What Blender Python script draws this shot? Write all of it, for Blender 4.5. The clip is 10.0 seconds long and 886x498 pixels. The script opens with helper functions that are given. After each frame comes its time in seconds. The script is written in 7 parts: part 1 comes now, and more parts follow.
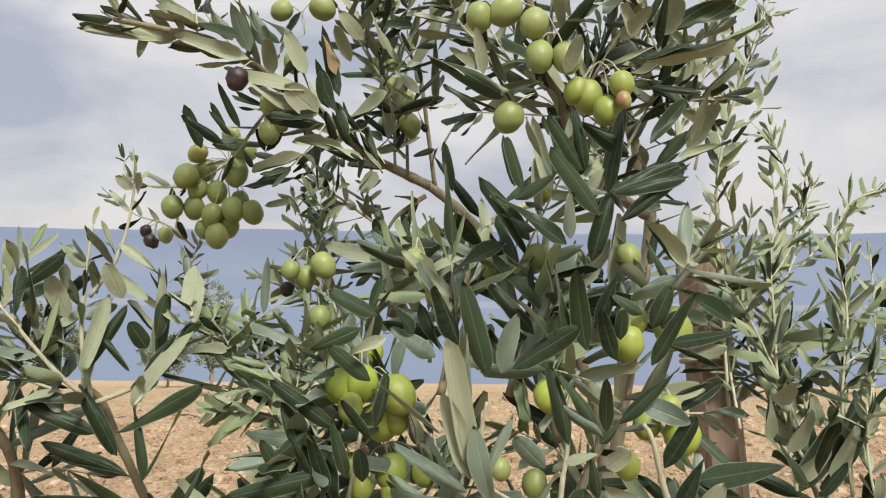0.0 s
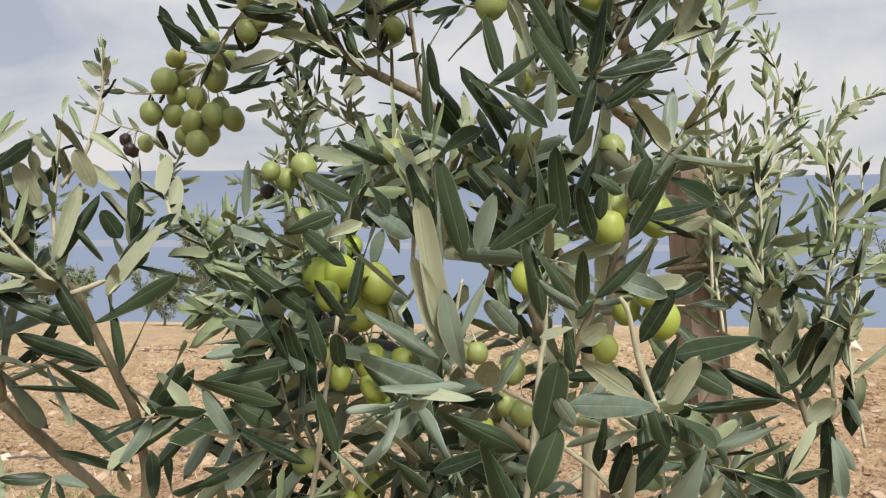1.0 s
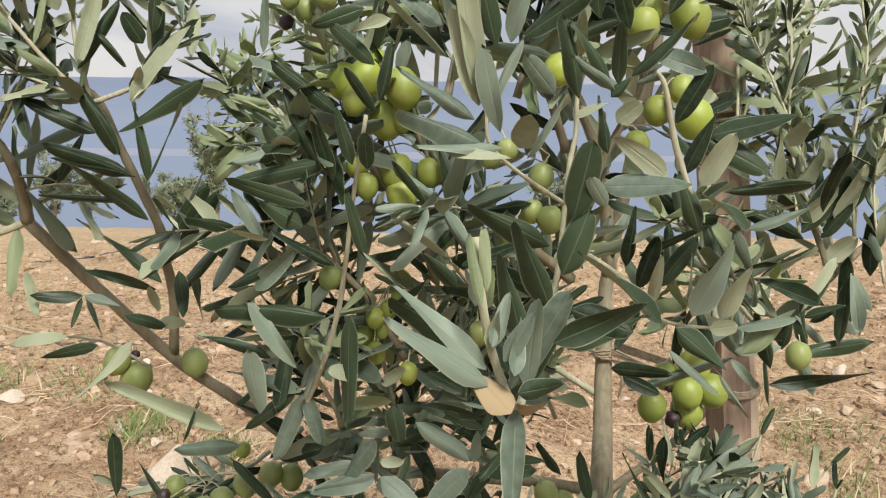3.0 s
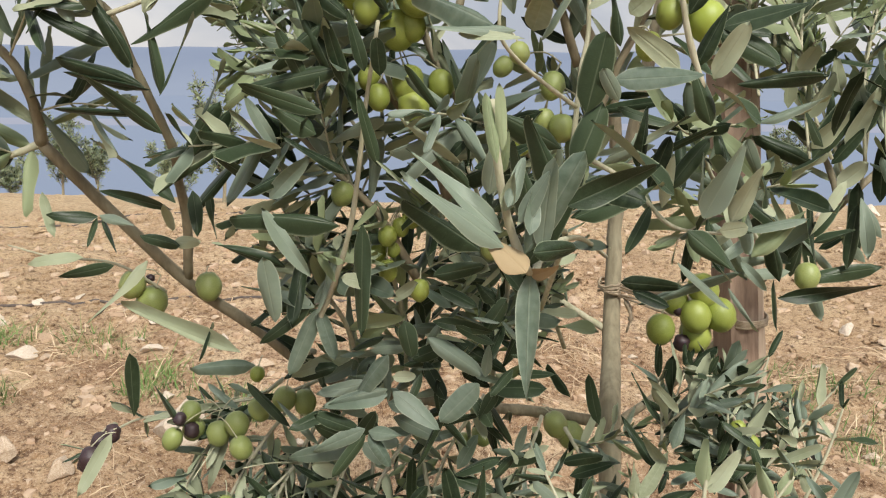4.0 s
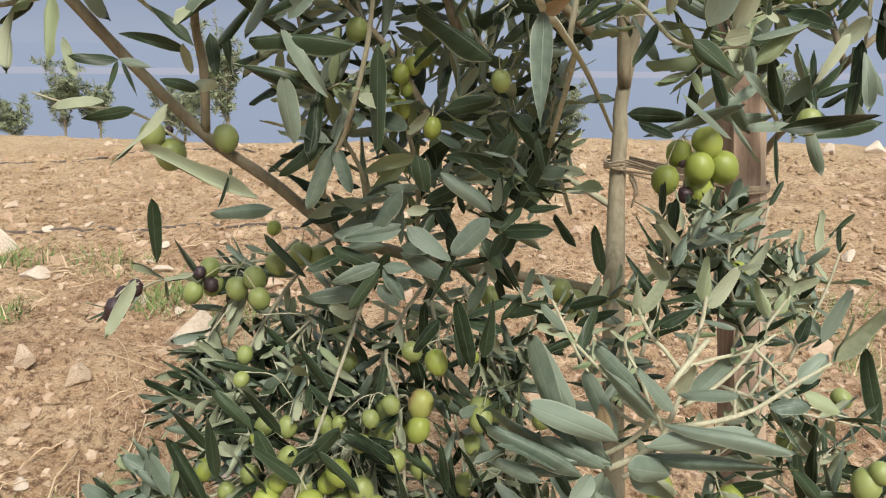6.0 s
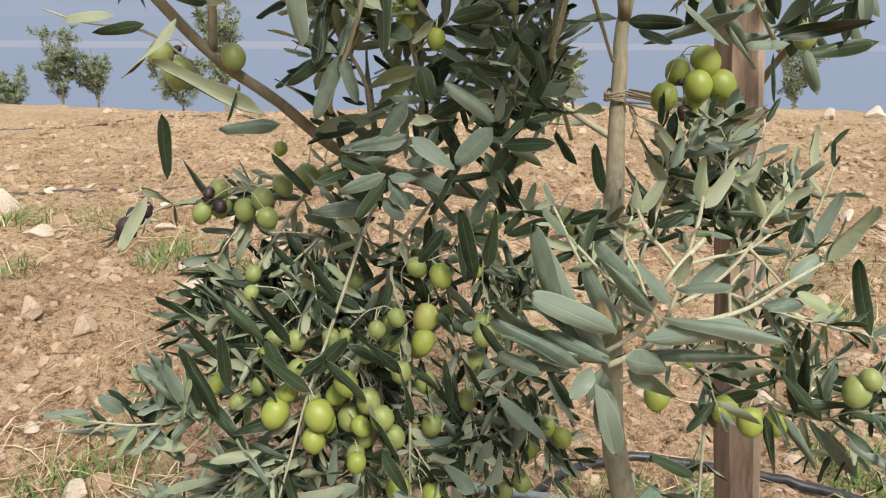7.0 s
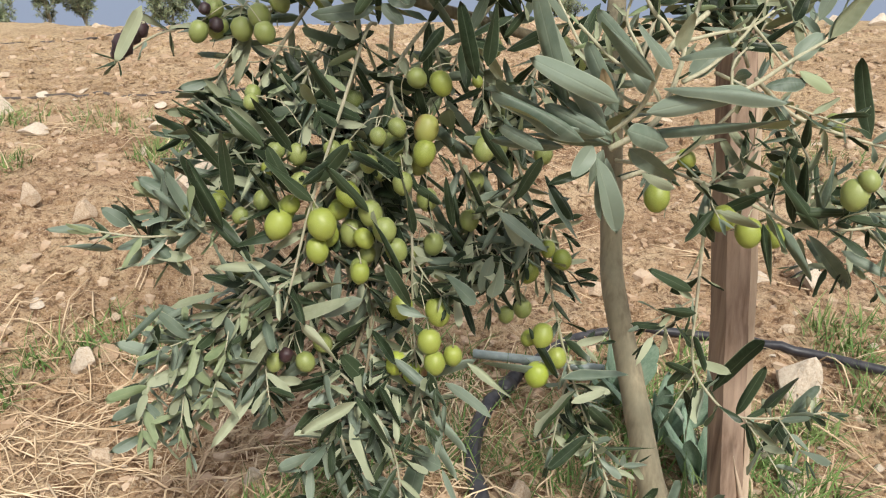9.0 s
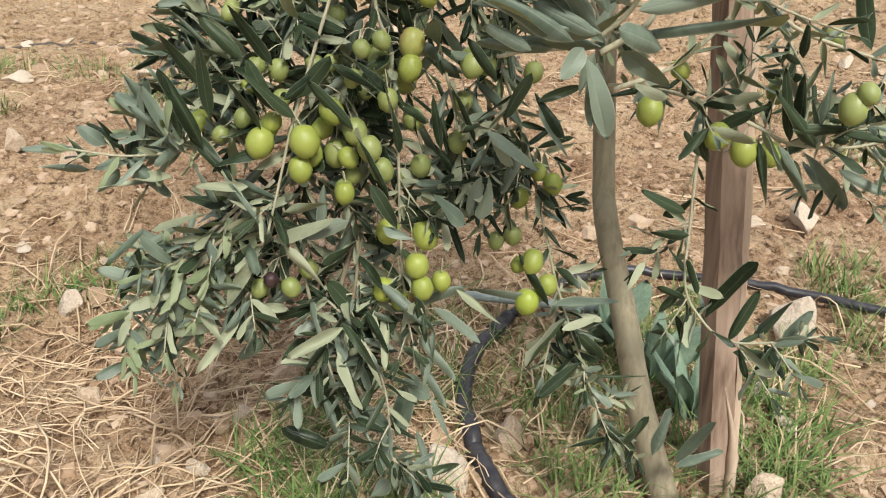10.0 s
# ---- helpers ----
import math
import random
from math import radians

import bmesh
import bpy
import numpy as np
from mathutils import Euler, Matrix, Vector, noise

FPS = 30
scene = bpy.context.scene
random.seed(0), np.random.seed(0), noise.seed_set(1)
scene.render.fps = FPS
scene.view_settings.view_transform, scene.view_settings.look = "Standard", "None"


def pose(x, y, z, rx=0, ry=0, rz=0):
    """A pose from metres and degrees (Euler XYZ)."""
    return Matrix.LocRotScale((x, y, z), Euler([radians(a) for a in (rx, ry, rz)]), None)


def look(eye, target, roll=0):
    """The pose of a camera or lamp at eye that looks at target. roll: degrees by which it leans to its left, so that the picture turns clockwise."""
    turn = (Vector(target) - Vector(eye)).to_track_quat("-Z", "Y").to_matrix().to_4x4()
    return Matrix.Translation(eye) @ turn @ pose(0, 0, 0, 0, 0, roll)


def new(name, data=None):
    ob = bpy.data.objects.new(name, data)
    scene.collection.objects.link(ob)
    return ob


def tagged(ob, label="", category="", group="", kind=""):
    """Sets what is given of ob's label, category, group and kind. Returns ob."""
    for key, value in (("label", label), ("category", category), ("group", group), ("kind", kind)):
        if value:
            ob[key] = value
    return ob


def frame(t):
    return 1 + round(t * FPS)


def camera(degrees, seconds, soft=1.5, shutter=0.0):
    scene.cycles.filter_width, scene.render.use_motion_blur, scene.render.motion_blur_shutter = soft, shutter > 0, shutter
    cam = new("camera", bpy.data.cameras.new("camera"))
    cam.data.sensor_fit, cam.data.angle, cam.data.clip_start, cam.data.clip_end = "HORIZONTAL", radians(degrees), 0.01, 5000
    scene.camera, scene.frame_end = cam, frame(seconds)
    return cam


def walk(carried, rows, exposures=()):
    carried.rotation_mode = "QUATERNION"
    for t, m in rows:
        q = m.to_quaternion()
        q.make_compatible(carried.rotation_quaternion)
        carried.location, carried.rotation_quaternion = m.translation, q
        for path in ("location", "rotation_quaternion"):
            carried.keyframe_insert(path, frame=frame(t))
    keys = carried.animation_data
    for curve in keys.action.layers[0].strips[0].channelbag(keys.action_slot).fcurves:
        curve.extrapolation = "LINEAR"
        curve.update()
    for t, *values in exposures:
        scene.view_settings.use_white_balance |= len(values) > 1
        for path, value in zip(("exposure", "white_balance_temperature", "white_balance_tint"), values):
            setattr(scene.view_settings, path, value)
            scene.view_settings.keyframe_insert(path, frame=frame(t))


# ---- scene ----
cam = camera(59.3, 10.0, soft=1.15)
PATH = [
    (0, (0.298, 0.345, 1.317), (0.291, 2.345, 1.313), 0.5),
    (0.5, (0.302, 0.344, 1.302), (0.301, 2.342, 1.223), 0.5),
    (1, (0.311, 0.355, 1.277), (0.316, 2.349, 1.123), 0.5),
    (1.5, (0.315, 0.37, 1.243), (0.318, 2.357, 1.016), 0.6),
    (2, (0.307, 0.371, 1.22), (0.308, 2.351, 0.934), 0.7),
    (2.5, (0.301, 0.36, 1.214), (0.297, 2.332, 0.877), 0.8),
    (4, (0.294, 0.334, 1.159), (0.266, 2.281, 0.701), 0.5),
    (4.5, (0.294, 0.326, 1.139), (0.263, 2.264, 0.648), 0.5),
    (5, (0.293, 0.316, 1.118), (0.26, 2.246, 0.594), 0.4),
    (5.5, (0.291, 0.302, 1.094), (0.255, 2.223, 0.541), 0.4),
    (7, (0.285, 0.248, 1.018), (0.251, 2.141, 0.373), 0.2),
    (7.5, (0.285, 0.231, 0.991), (0.249, 2.111, 0.31), 0.0),
    (8, (0.285, 0.221, 0.961), (0.249, 2.086, 0.241), -0.1),
    (8.5, (0.282, 0.213, 0.93), (0.248, 2.061, 0.166), -0.2),
    (9, (0.282, 0.2, 0.899), (0.255, 2.03, 0.092), -0.3),
    (9.5, (0.286, 0.193, 0.875), (0.266, 2.002, 0.023), -0.4),
    (10, (0.291, 0.2, 0.85), (0.274, 1.989, -0.045), -0.4),
]
walk(cam, [(t, look(eye, target, roll)) for t, eye, target, roll in PATH])

# ---- world and sun: bright overcast sky ----
SUN_EL, SUN_ROT = radians(50), radians(159)
world = bpy.data.worlds.new("overcast_sky")
scene.world = world
world.use_nodes = True
wn, wl = world.node_tree.nodes, world.node_tree.links
wn.clear()
w_out = wn.new("ShaderNodeOutputWorld")
w_bg = wn.new("ShaderNodeBackground")
w_sky = wn.new("ShaderNodeTexSky")
w_sky.sky_type, w_sky.sun_disc, w_sky.sun_elevation, w_sky.sun_rotation = "NISHITA", False, SUN_EL, SUN_ROT
w_co = wn.new("ShaderNodeTexCoord")
w_map = wn.new("ShaderNodeMapping")
w_map.inputs["Scale"].default_value = (1.5, 1.5, 3.0)
w_n1 = wn.new("ShaderNodeTexNoise")
w_n1.inputs["Scale"].default_value, w_n1.inputs["Detail"].default_value = 2.6, 7.0
w_n1.inputs["Distortion"].default_value = 0.5
w_ramp = wn.new("ShaderNodeValToRGB")
w_ramp.color_ramp.elements[0].position, w_ramp.color_ramp.elements[0].color = 0.36, (5.0, 5.35, 6.3, 1)
w_ramp.color_ramp.elements[1].position, w_ramp.color_ramp.elements[1].color = 0.64, (8.8, 8.5, 8.45, 1)
w_mix = wn.new("ShaderNodeMix")
w_mix.data_type, w_mix.inputs[0].default_value = "RGBA", 0.88
wl.new(w_co.outputs["Generated"], w_map.inputs["Vector"])
wl.new(w_map.outputs["Vector"], w_n1.inputs["Vector"])
wl.new(w_n1.outputs["Fac"], w_ramp.inputs["Fac"])
wl.new(w_sky.outputs["Color"], w_mix.inputs[6])
wl.new(w_ramp.outputs["Color"], w_mix.inputs[7])
# an overcast sky is brighter overhead than at the horizon
w_sep = wn.new("ShaderNodeSeparateXYZ")
w_grad = wn.new("ShaderNodeMapRange")
w_grad.inputs["From Min"].default_value, w_grad.inputs["From Max"].default_value = 0.22, 0.85
w_grad.inputs["To Min"].default_value, w_grad.inputs["To Max"].default_value = 1.0, 1.45
w_mul = wn.new("ShaderNodeVectorMath")
w_mul.operation = "SCALE"
wl.new(w_co.outputs["Generated"], w_sep.inputs[0])
wl.new(w_sep.outputs["Z"], w_grad.inputs["Value"])
wl.new(w_mix.outputs[2], w_mul.inputs[0])
wl.new(w_grad.outputs[0], w_mul.inputs["Scale"])
wl.new(w_mul.outputs[0], w_bg.inputs["Color"])
w_bg.inputs["Strength"].default_value = 0.082
wl.new(w_bg.outputs["Background"], w_out.inputs["Surface"])

sun = new("sun", bpy.data.lights.new("sun", "SUN"))
sun.data.energy, sun.data.angle, sun.data.color = 4.1, radians(14), (1.0, 0.963, 0.885)
sun.matrix_world = look((1.7, -2.4, 5.0), (0.4, 1.0, 0.6))
scene.view_settings.exposure = 0.17


# ---- materials ----
class Nodes:
    """A small builder for one node material."""

    def __init__(self, name):
        self.mat = bpy.data.materials.new(name)
        self.mat.use_nodes = True
        self.t = self.mat.node_tree
        self.bsdf = self.t.nodes["Principled BSDF"]
        self.out = self.t.nodes["Material Output"]

    def add(self, kind, **sockets):
        n = self.t.nodes.new("ShaderNode" + kind)
        for key, value in sockets.items():
            self.put(n.inputs[key.replace("_", " ")], value)
        return n

    def put(self, socket, value):
        if isinstance(value, bpy.types.NodeSocket):
            self.t.links.new(value, socket)
        else:
            socket.default_value = value

    def set(self, **sockets):
        for key, value in sockets.items():
            self.put(self.bsdf.inputs[key.replace("_", " ")], value)
        return self

    def coord(self, which="Object"):
        return self.add("TexCoord").outputs[which]

    def noise(self, vec, scale, detail=4.0, rough=0.55):
        return self.add("TexNoise", Vector=vec, Scale=scale, Detail=detail, Roughness=rough).outputs["Fac"]

    def ramp(self, fac, *stops):
        n = self.add("ValToRGB", Fac=fac)
        els = n.color_ramp.elements
        while len(els) < len(stops):
            els.new(0.5)
        for e, (p, c) in zip(els, stops):
            e.position, e.color = p, (*c, 1) if len(c) == 3 else c
        return n.outputs["Color"]

    def mix(self, fac, a, b, how="MIX"):
        n = self.t.nodes.new("ShaderNodeMix")
        n.data_type, n.blend_type = "RGBA", how
        self.put(n.inputs[0], fac)
        self.put(n.inputs[6], (*a, 1) if isinstance(a, tuple) and len(a) == 3 else a)
        self.put(n.inputs[7], (*b, 1) if isinstance(b, tuple) and len(b) == 3 else b)
        return n.outputs[2]

    def math(self, op, a, b=0.0, c=0.0):
        n = self.t.nodes.new("ShaderNodeMath")
        n.operation = op
        for i, v in enumerate((a, b, c)):
            self.put(n.inputs[i], v)
        return n.outputs[0]

    def bump(self, height, strength=0.4, distance=0.002):
        n = self.add("Bump", Height=height, Strength=strength, Distance=distance)
        self.put(self.bsdf.inputs["Normal"], n.outputs["Normal"])
        return self

    def glow_through(self, colour, share):
        """Lets some light pass through a thin leaf."""
        tr = self.add("BsdfTranslucent", Color=colour)
        m = self.add("MixShader", Fac=share)
        self.t.links.new(self.bsdf.outputs[0], m.inputs[1])
        self.t.links.new(tr.outputs[0], m.inputs[2])
        self.t.links.new(m.outputs[0], self.out.inputs["Surface"])
        return self


def leaf_material(name, dark, light, rib, rough, spec, joined, share):
    m = Nodes(name)
    rand = m.add("NewGeometry").outputs["Random Per Island"] if joined else m.add("ObjectInfo").outputs["Random"]
    uv = m.add("UVMap").outputs["UV"]
    sep = m.add("SeparateXYZ", Vector=uv)
    u = m.math("ABSOLUTE", m.math("SUBTRACT", sep.outputs["X"], 0.5))
    obj = m.coord("Object") if joined else m.add("VectorMath", ).outputs[0]
    col = m.mix(rand, dark, light)
    if joined:
        grain = m.noise(obj, 260.0, 3.0)
        big = m.noise(obj, 60.0, 2.0)
    else:
        sh = m.add("CombineXYZ", X=m.math("MULTIPLY", rand, 37.0), Y=m.math("MULTIPLY", rand, 11.0))
        vec = m.add("VectorMath")
        m.t.links.new(uv, vec.inputs[0])
        m.t.links.new(sh.outputs[0], vec.inputs[1])
        stretch = m.add("Mapping", Vector=vec.outputs[0], Scale=(1.0, 5.0, 1.0))
        grain = m.noise(stretch.outputs[0], 14.0, 4.0)
        big = m.noise(stretch.outputs[0], 2.2, 2.0)
    col = m.mix(m.ramp(big, (0.35, (0, 0, 0)), (0.7, (0.45, 0.45, 0.45))), col, light)
    col = m.mix(m.ramp(grain, (0.55, (0, 0, 0)), (0.82, (0.10, 0.10, 0.10))), col, rib)
    ribmask = m.ramp(u, (0.010, (0.22, 0.22, 0.22)), (0.035, (0, 0, 0)))
    edge = m.ramp(u, (0.45, (0, 0, 0)), (0.49, (0.6, 0.6, 0.6)))
    col = m.mix(ribmask, col, rib)
    col = m.mix(edge, col, rib)
    m.set(Base_Color=col, Roughness=rough, IOR=1.42)
    m.bsdf.inputs["Specular IOR Level"].default_value = spec
    height = m.math("ADD", m.math("MULTIPLY", grain, 0.5), m.ramp(u, (0.01, (0, 0, 0)), (0.06, (1, 1, 1))))
    m.bump(height, 0.4, 0.0008)
    return m.glow_through((light[0] * 1.6, light[1] * 1.7, light[2] * 0.9, 1), share).mat


UP = [leaf_material("leaf_upper" + s, (0.010, 0.019, 0.009), (0.046, 0.068, 0.035), (0.26, 0.30, 0.20), 0.38, 0.24, j, 0.06) for s, j in (("", False), ("_joined", True))]
DOWN = [leaf_material("leaf_under" + s, (0.235, 0.265, 0.165), (0.42, 0.45, 0.31), (0.50, 0.52, 0.37), 0.7, 0.25, j, 0.18) for s, j in (("", False), ("_joined", True))]
YOUNG = [leaf_material("leaf_young" + s, (0.17, 0.225, 0.115), (0.34, 0.39, 0.235), (0.44, 0.47, 0.30), 0.55, 0.35, j, 0.22) for s, j in (("", False), ("_joined", True))]
BLUISH = [leaf_material("leaf_waxy" + s, (0.08, 0.115, 0.085), (0.235, 0.285, 0.22), (0.44, 0.48, 0.37), 0.46, 0.5, j, 0.22) for s, j in (("", False), ("_joined", True))]

DRY = [leaf_material("leaf_dry", (0.26, 0.18, 0.09), (0.38, 0.29, 0.17), (0.28, 0.19, 0.10), 0.75, 0.2, False, 0.1)]


def olive_material(name, deep, mid, ripe, speck, rough=0.46, blush=None):
    m = Nodes(name)
    rand = m.add("ObjectInfo").outputs["Random"]
    co = m.coord("Object")
    off = m.add("VectorMath")
    m.t.links.new(co, off.inputs[0])
    m.t.links.new(m.add("CombineXYZ", X=rand, Z=m.math("MULTIPLY", rand, 3.0)).outputs[0], off.inputs[1])
    v = off.outputs[0]
    col = m.mix(rand, deep, mid)
    col = m.mix(m.ramp(m.noise(v, 55.0, 3.0), (0.4, (0, 0, 0)), (0.72, (0.9, 0.9, 0.9))), col, ripe)
    spots = m.noise(v, 210.0, 2.0)
    col = m.mix(m.ramp(spots, (0.70, (0, 0, 0)), (0.78, (0.45, 0.45, 0.45))), col, (deep[0] * 0.55, deep[1] * 0.45, deep[2] * 0.8))
    if blush:
        side = m.math("ADD", m.add("SeparateXYZ", Vector=co).outputs["X"], m.math("MULTIPLY", m.noise(co, 3.0, 3.0), 0.5))
        col = m.mix(m.ramp(side, (0.05, (0, 0, 0)), (0.6, (0.9, 0.9, 0.9))), col, blush)
    dots = m.add("TexVoronoi", Vector=v, Scale=700.0).outputs["Distance"]
    col = m.mix(m.ramp(dots, (0.16, (0.45, 0.45, 0.45)), (0.26, (0, 0, 0))), col, speck)
    m.set(Base_Color=col, Roughness=rough)
    m.bsdf.inputs["Subsurface Weight"].default_value = 0.12
    m.bsdf.inputs["Subsurface Radius"].default_value = (0.004, 0.005, 0.001)
    m.bsdf.inputs["Subsurface Scale"].default_value = 0.6
    return m.bump(m.noise(v, 420.0, 3.0), 0.12, 0.0008).mat


OLIVE_GREEN = olive_material("olive_green", (0.18, 0.226, 0.033), (0.268, 0.318, 0.056), (0.35, 0.39, 0.095), (0.55, 0.58, 0.24))
OLIVE_DULL = olive_material("olive_dull_green", (0.165, 0.208, 0.055), (0.248, 0.29, 0.088), (0.325, 0.36, 0.13), (0.42, 0.46, 0.22))
OLIVE_YELLOW = olive_material("olive_yellow_green", (0.25, 0.325, 0.035), (0.32, 0.39, 0.055), (0.37, 0.42, 0.085), (0.66, 0.65, 0.25))
OLIVE_PINK = olive_material("olive_blushing", (0.26, 0.29, 0.07), (0.32, 0.33, 0.09), (0.36, 0.36, 0.11), (0.5, 0.46, 0.25), blush=(0.31, 0.15, 0.085))
OLIVE_BLACK = olive_material("olive_black", (0.012, 0.009, 0.012), (0.03, 0.016, 0.018), (0.07, 0.03, 0.03), (0.10, 0.07, 0.07), 0.5)


def bark_material(name, a, b, c, scale, streak=4.0):
    m = Nodes(name)
    co = m.coord("Object")
    st = m.add("Mapping", Vector=co, Scale=(1.0, 1.0, 1.0 / streak))
    n1 = m.noise(st.outputs[0], scale, 5.0)
    n2 = m.noise(co, scale * 0.17, 3.0)
    col = m.mix(m.ramp(n1, (0.35, (0, 0, 0)), (0.68, (1, 1, 1))), a, b)
    col = m.mix(m.ramp(n2, (0.45, (0, 0, 0)), (0.7, (0.7, 0.7, 0.7))), col, c)
    m.set(Base_Color=col, Roughness=0.82)
    return m.bump(n1, 0.5, 0.002).mat


BARK = bark_material("trunk_bark", (0.20, 0.172, 0.112), (0.33, 0.288, 0.195), (0.275, 0.255, 0.175), 130.0)
LIMB = bark_material("limb_bark", (0.175, 0.145, 0.09), (0.27, 0.228, 0.148), (0.24, 0.225, 0.145), 170.0)
TWIG = bark_material("twig_bark", (0.34, 0.32, 0.22), (0.48, 0.45, 0.33), (0.34, 0.35, 0.22), 260.0)
STEM = bark_material("green_stem", (0.36, 0.345, 0.23), (0.52, 0.49, 0.35), (0.38, 0.38, 0.25), 260.0)


def soil_material():
    m = Nodes("dry_soil")
    co = m.coord("Object")
    big, mid, fine, grit = m.noise(co, 0.8, 5.0), m.noise(co, 5.0, 6.0, 0.6), m.noise(co, 42.0, 6.0, 0.68), m.noise(co, 190.0, 4.0, 0.72)
    col = m.ramp(mid, (0.32, (0.265, 0.155, 0.088)), (0.47, (0.43, 0.278, 0.163)), (0.64, (0.60, 0.445, 0.285)))
    col = m.mix(m.ramp(big, (0.38, (0, 0, 0)), (0.66, (0.7, 0.7, 0.7))), col, (0.52, 0.37, 0.215))
    # lows of the fine and grit noise are darkened, painting shade between crumbs
    col = m.mix(m.ramp(fine, (0.38, (0.95, 0.95, 0.95)), (0.50, (0, 0, 0))), col, (0.17, 0.098, 0.057))
    col = m.mix(m.ramp(fine, (0.56, (0, 0, 0)), (0.70, (0.6, 0.6, 0.6))), col, (0.68, 0.54, 0.375))
    col = m.mix(m.ramp(grit, (0.34, (0.9, 0.9, 0.9)), (0.46, (0, 0, 0))), col, (0.15, 0.085, 0.05))
    col = m.mix(m.ramp(grit, (0.56, (0, 0, 0)), (0.68, (0.85, 0.85, 0.85))), col, (0.72, 0.59, 0.43))
    # the field turns paler and yellower further out
    away = m.math("ADD", m.add("SeparateXYZ", Vector=co).outputs["Y"], m.math("MULTIPLY", big, 2.0))
    col = m.mix(m.ramp(m.math("DIVIDE", away, 8.0), (0.55, (0, 0, 0)), (0.95, (0.4, 0.4, 0.4))), col, (0.53, 0.415, 0.25))
    m.set(Base_Color=col, Roughness=0.95)
    m.bsdf.inputs["Specular IOR Level"].default_value = 0.15
    return m.bump(m.math("ADD", m.math("MULTIPLY", mid, 1.2), m.math("ADD", fine, m.math("MULTIPLY", grit, 0.45))), 1.0, 0.018).mat


SOIL = soil_material()


def stone_material(name, a, b, stain):
    m = Nodes(name)
    rand = m.add("ObjectInfo").outputs["Random"]
    co = m.coord("Object")
    n1, n2 = m.noise(co, 22.0, 6.0), m.noise(co, 140.0, 4.0)
    col = m.mix(rand, a, b)
    col = m.mix(m.ramp(n1, (0.42, (0, 0, 0)), (0.68, (0.8, 0.8, 0.8))), col, stain)
    col = m.mix(m.ramp(n2, (0.3, (0.4, 0.4, 0.4)), (0.5, (0, 0, 0))), col, stain)
    m.set(Base_Color=col, Roughness=0.9)
    return m.bump(m.math("ADD", n1, m.math("MULTIPLY", n2, 0.4)), 0.6, 0.006).mat


STONE = stone_material("limestone", (0.48, 0.36, 0.25), (0.68, 0.57, 0.43), (0.36, 0.23, 0.14))
STONE_WHITE = stone_material("white_limestone", (0.57, 0.485, 0.38), (0.69, 0.61, 0.505), (0.45, 0.34, 0.24))
STONE_BROWN = stone_material("earthy_stone", (0.40, 0.28, 0.18), (0.52, 0.39, 0.26), (0.32, 0.20, 0.12))
STRAW = bark_material("dry_straw", (0.52, 0.38, 0.235), (0.76, 0.61, 0.42), (0.40, 0.26, 0.155), 25.0)
GRASS = bark_material("green_grass", (0.068, 0.13, 0.03), (0.15, 0.245, 0.06), (0.24, 0.30, 0.10), 40.0)
WEED = bark_material("broad_weed", (0.15, 0.235, 0.16), (0.24, 0.33, 0.235), (0.30, 0.38, 0.28), 30.0)


def plain(name, colour, rough, alt=None, scale=60.0, bump=0.2):
    m = Nodes(name)
    n = m.noise(m.coord("Object"), scale, 5.0)
    col = m.mix(m.ramp(n, (0.35, (0, 0, 0)), (0.7, (1, 1, 1))), colour, alt or tuple(min(1, c * 1.5) for c in colour))
    m.set(Base_Color=col, Roughness=rough)
    return m.bump(n, bump, 0.001).mat


HOSE = plain("black_polyethylene", (0.016, 0.016, 0.022), 0.42, (0.05, 0.047, 0.05))
PIPE = plain("faded_grey_pipe", (0.23, 0.28, 0.265), 0.55, (0.34, 0.39, 0.37))
DRIP = plain("dusty_drip_line", (0.05, 0.04, 0.035), 0.7, (0.12, 0.09, 0.07))
TWINE = plain("hemp_twine", (0.40, 0.33, 0.22), 0.9, (0.56, 0.47, 0.33), 300.0, 0.6)
CLOTH = plain("pale_cloth_strip", (0.27, 0.21, 0.14), 0.9, (0.40, 0.33, 0.24), 200.0, 0.5)


def timber_material():
    m = Nodes("weathered_stake_wood")
    co = m.coord("Object")
    st = m.add("Mapping", Vector=co, Scale=(1.0, 1.0, 0.06))
    n1, n2 = m.noise(st.outputs[0], 95.0, 6.0), m.noise(co, 9.0, 3.0)
    col = m.ramp(n1, (0.3, (0.14, 0.09, 0.062)), (0.5, (0.26, 0.18, 0.127)), (0.7, (0.37, 0.27, 0.2)))
    col = m.mix(m.ramp(n2, (0.42, (0, 0, 0)), (0.7, (0.6, 0.6, 0.6))), col, (0.40, 0.30, 0.225))
    m.set(Base_Color=col, Roughness=0.85)
    return m.bump(n1, 0.55, 0.002).mat


TIMBER = timber_material()
PALE_TIMBER = bark_material("pale_wood_edge", (0.42, 0.32, 0.23), (0.55, 0.43, 0.32), (0.36, 0.26, 0.18), 90.0, 12.0)


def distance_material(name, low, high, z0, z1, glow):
    """Far land with kilometres of hazy air painted in: colour by height, given off as emission."""
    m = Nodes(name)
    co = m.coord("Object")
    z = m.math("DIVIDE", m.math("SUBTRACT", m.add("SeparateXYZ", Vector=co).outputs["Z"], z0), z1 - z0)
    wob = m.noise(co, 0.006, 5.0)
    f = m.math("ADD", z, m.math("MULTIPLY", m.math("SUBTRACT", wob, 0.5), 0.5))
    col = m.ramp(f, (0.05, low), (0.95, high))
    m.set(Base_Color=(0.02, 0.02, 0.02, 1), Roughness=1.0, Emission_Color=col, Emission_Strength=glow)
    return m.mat


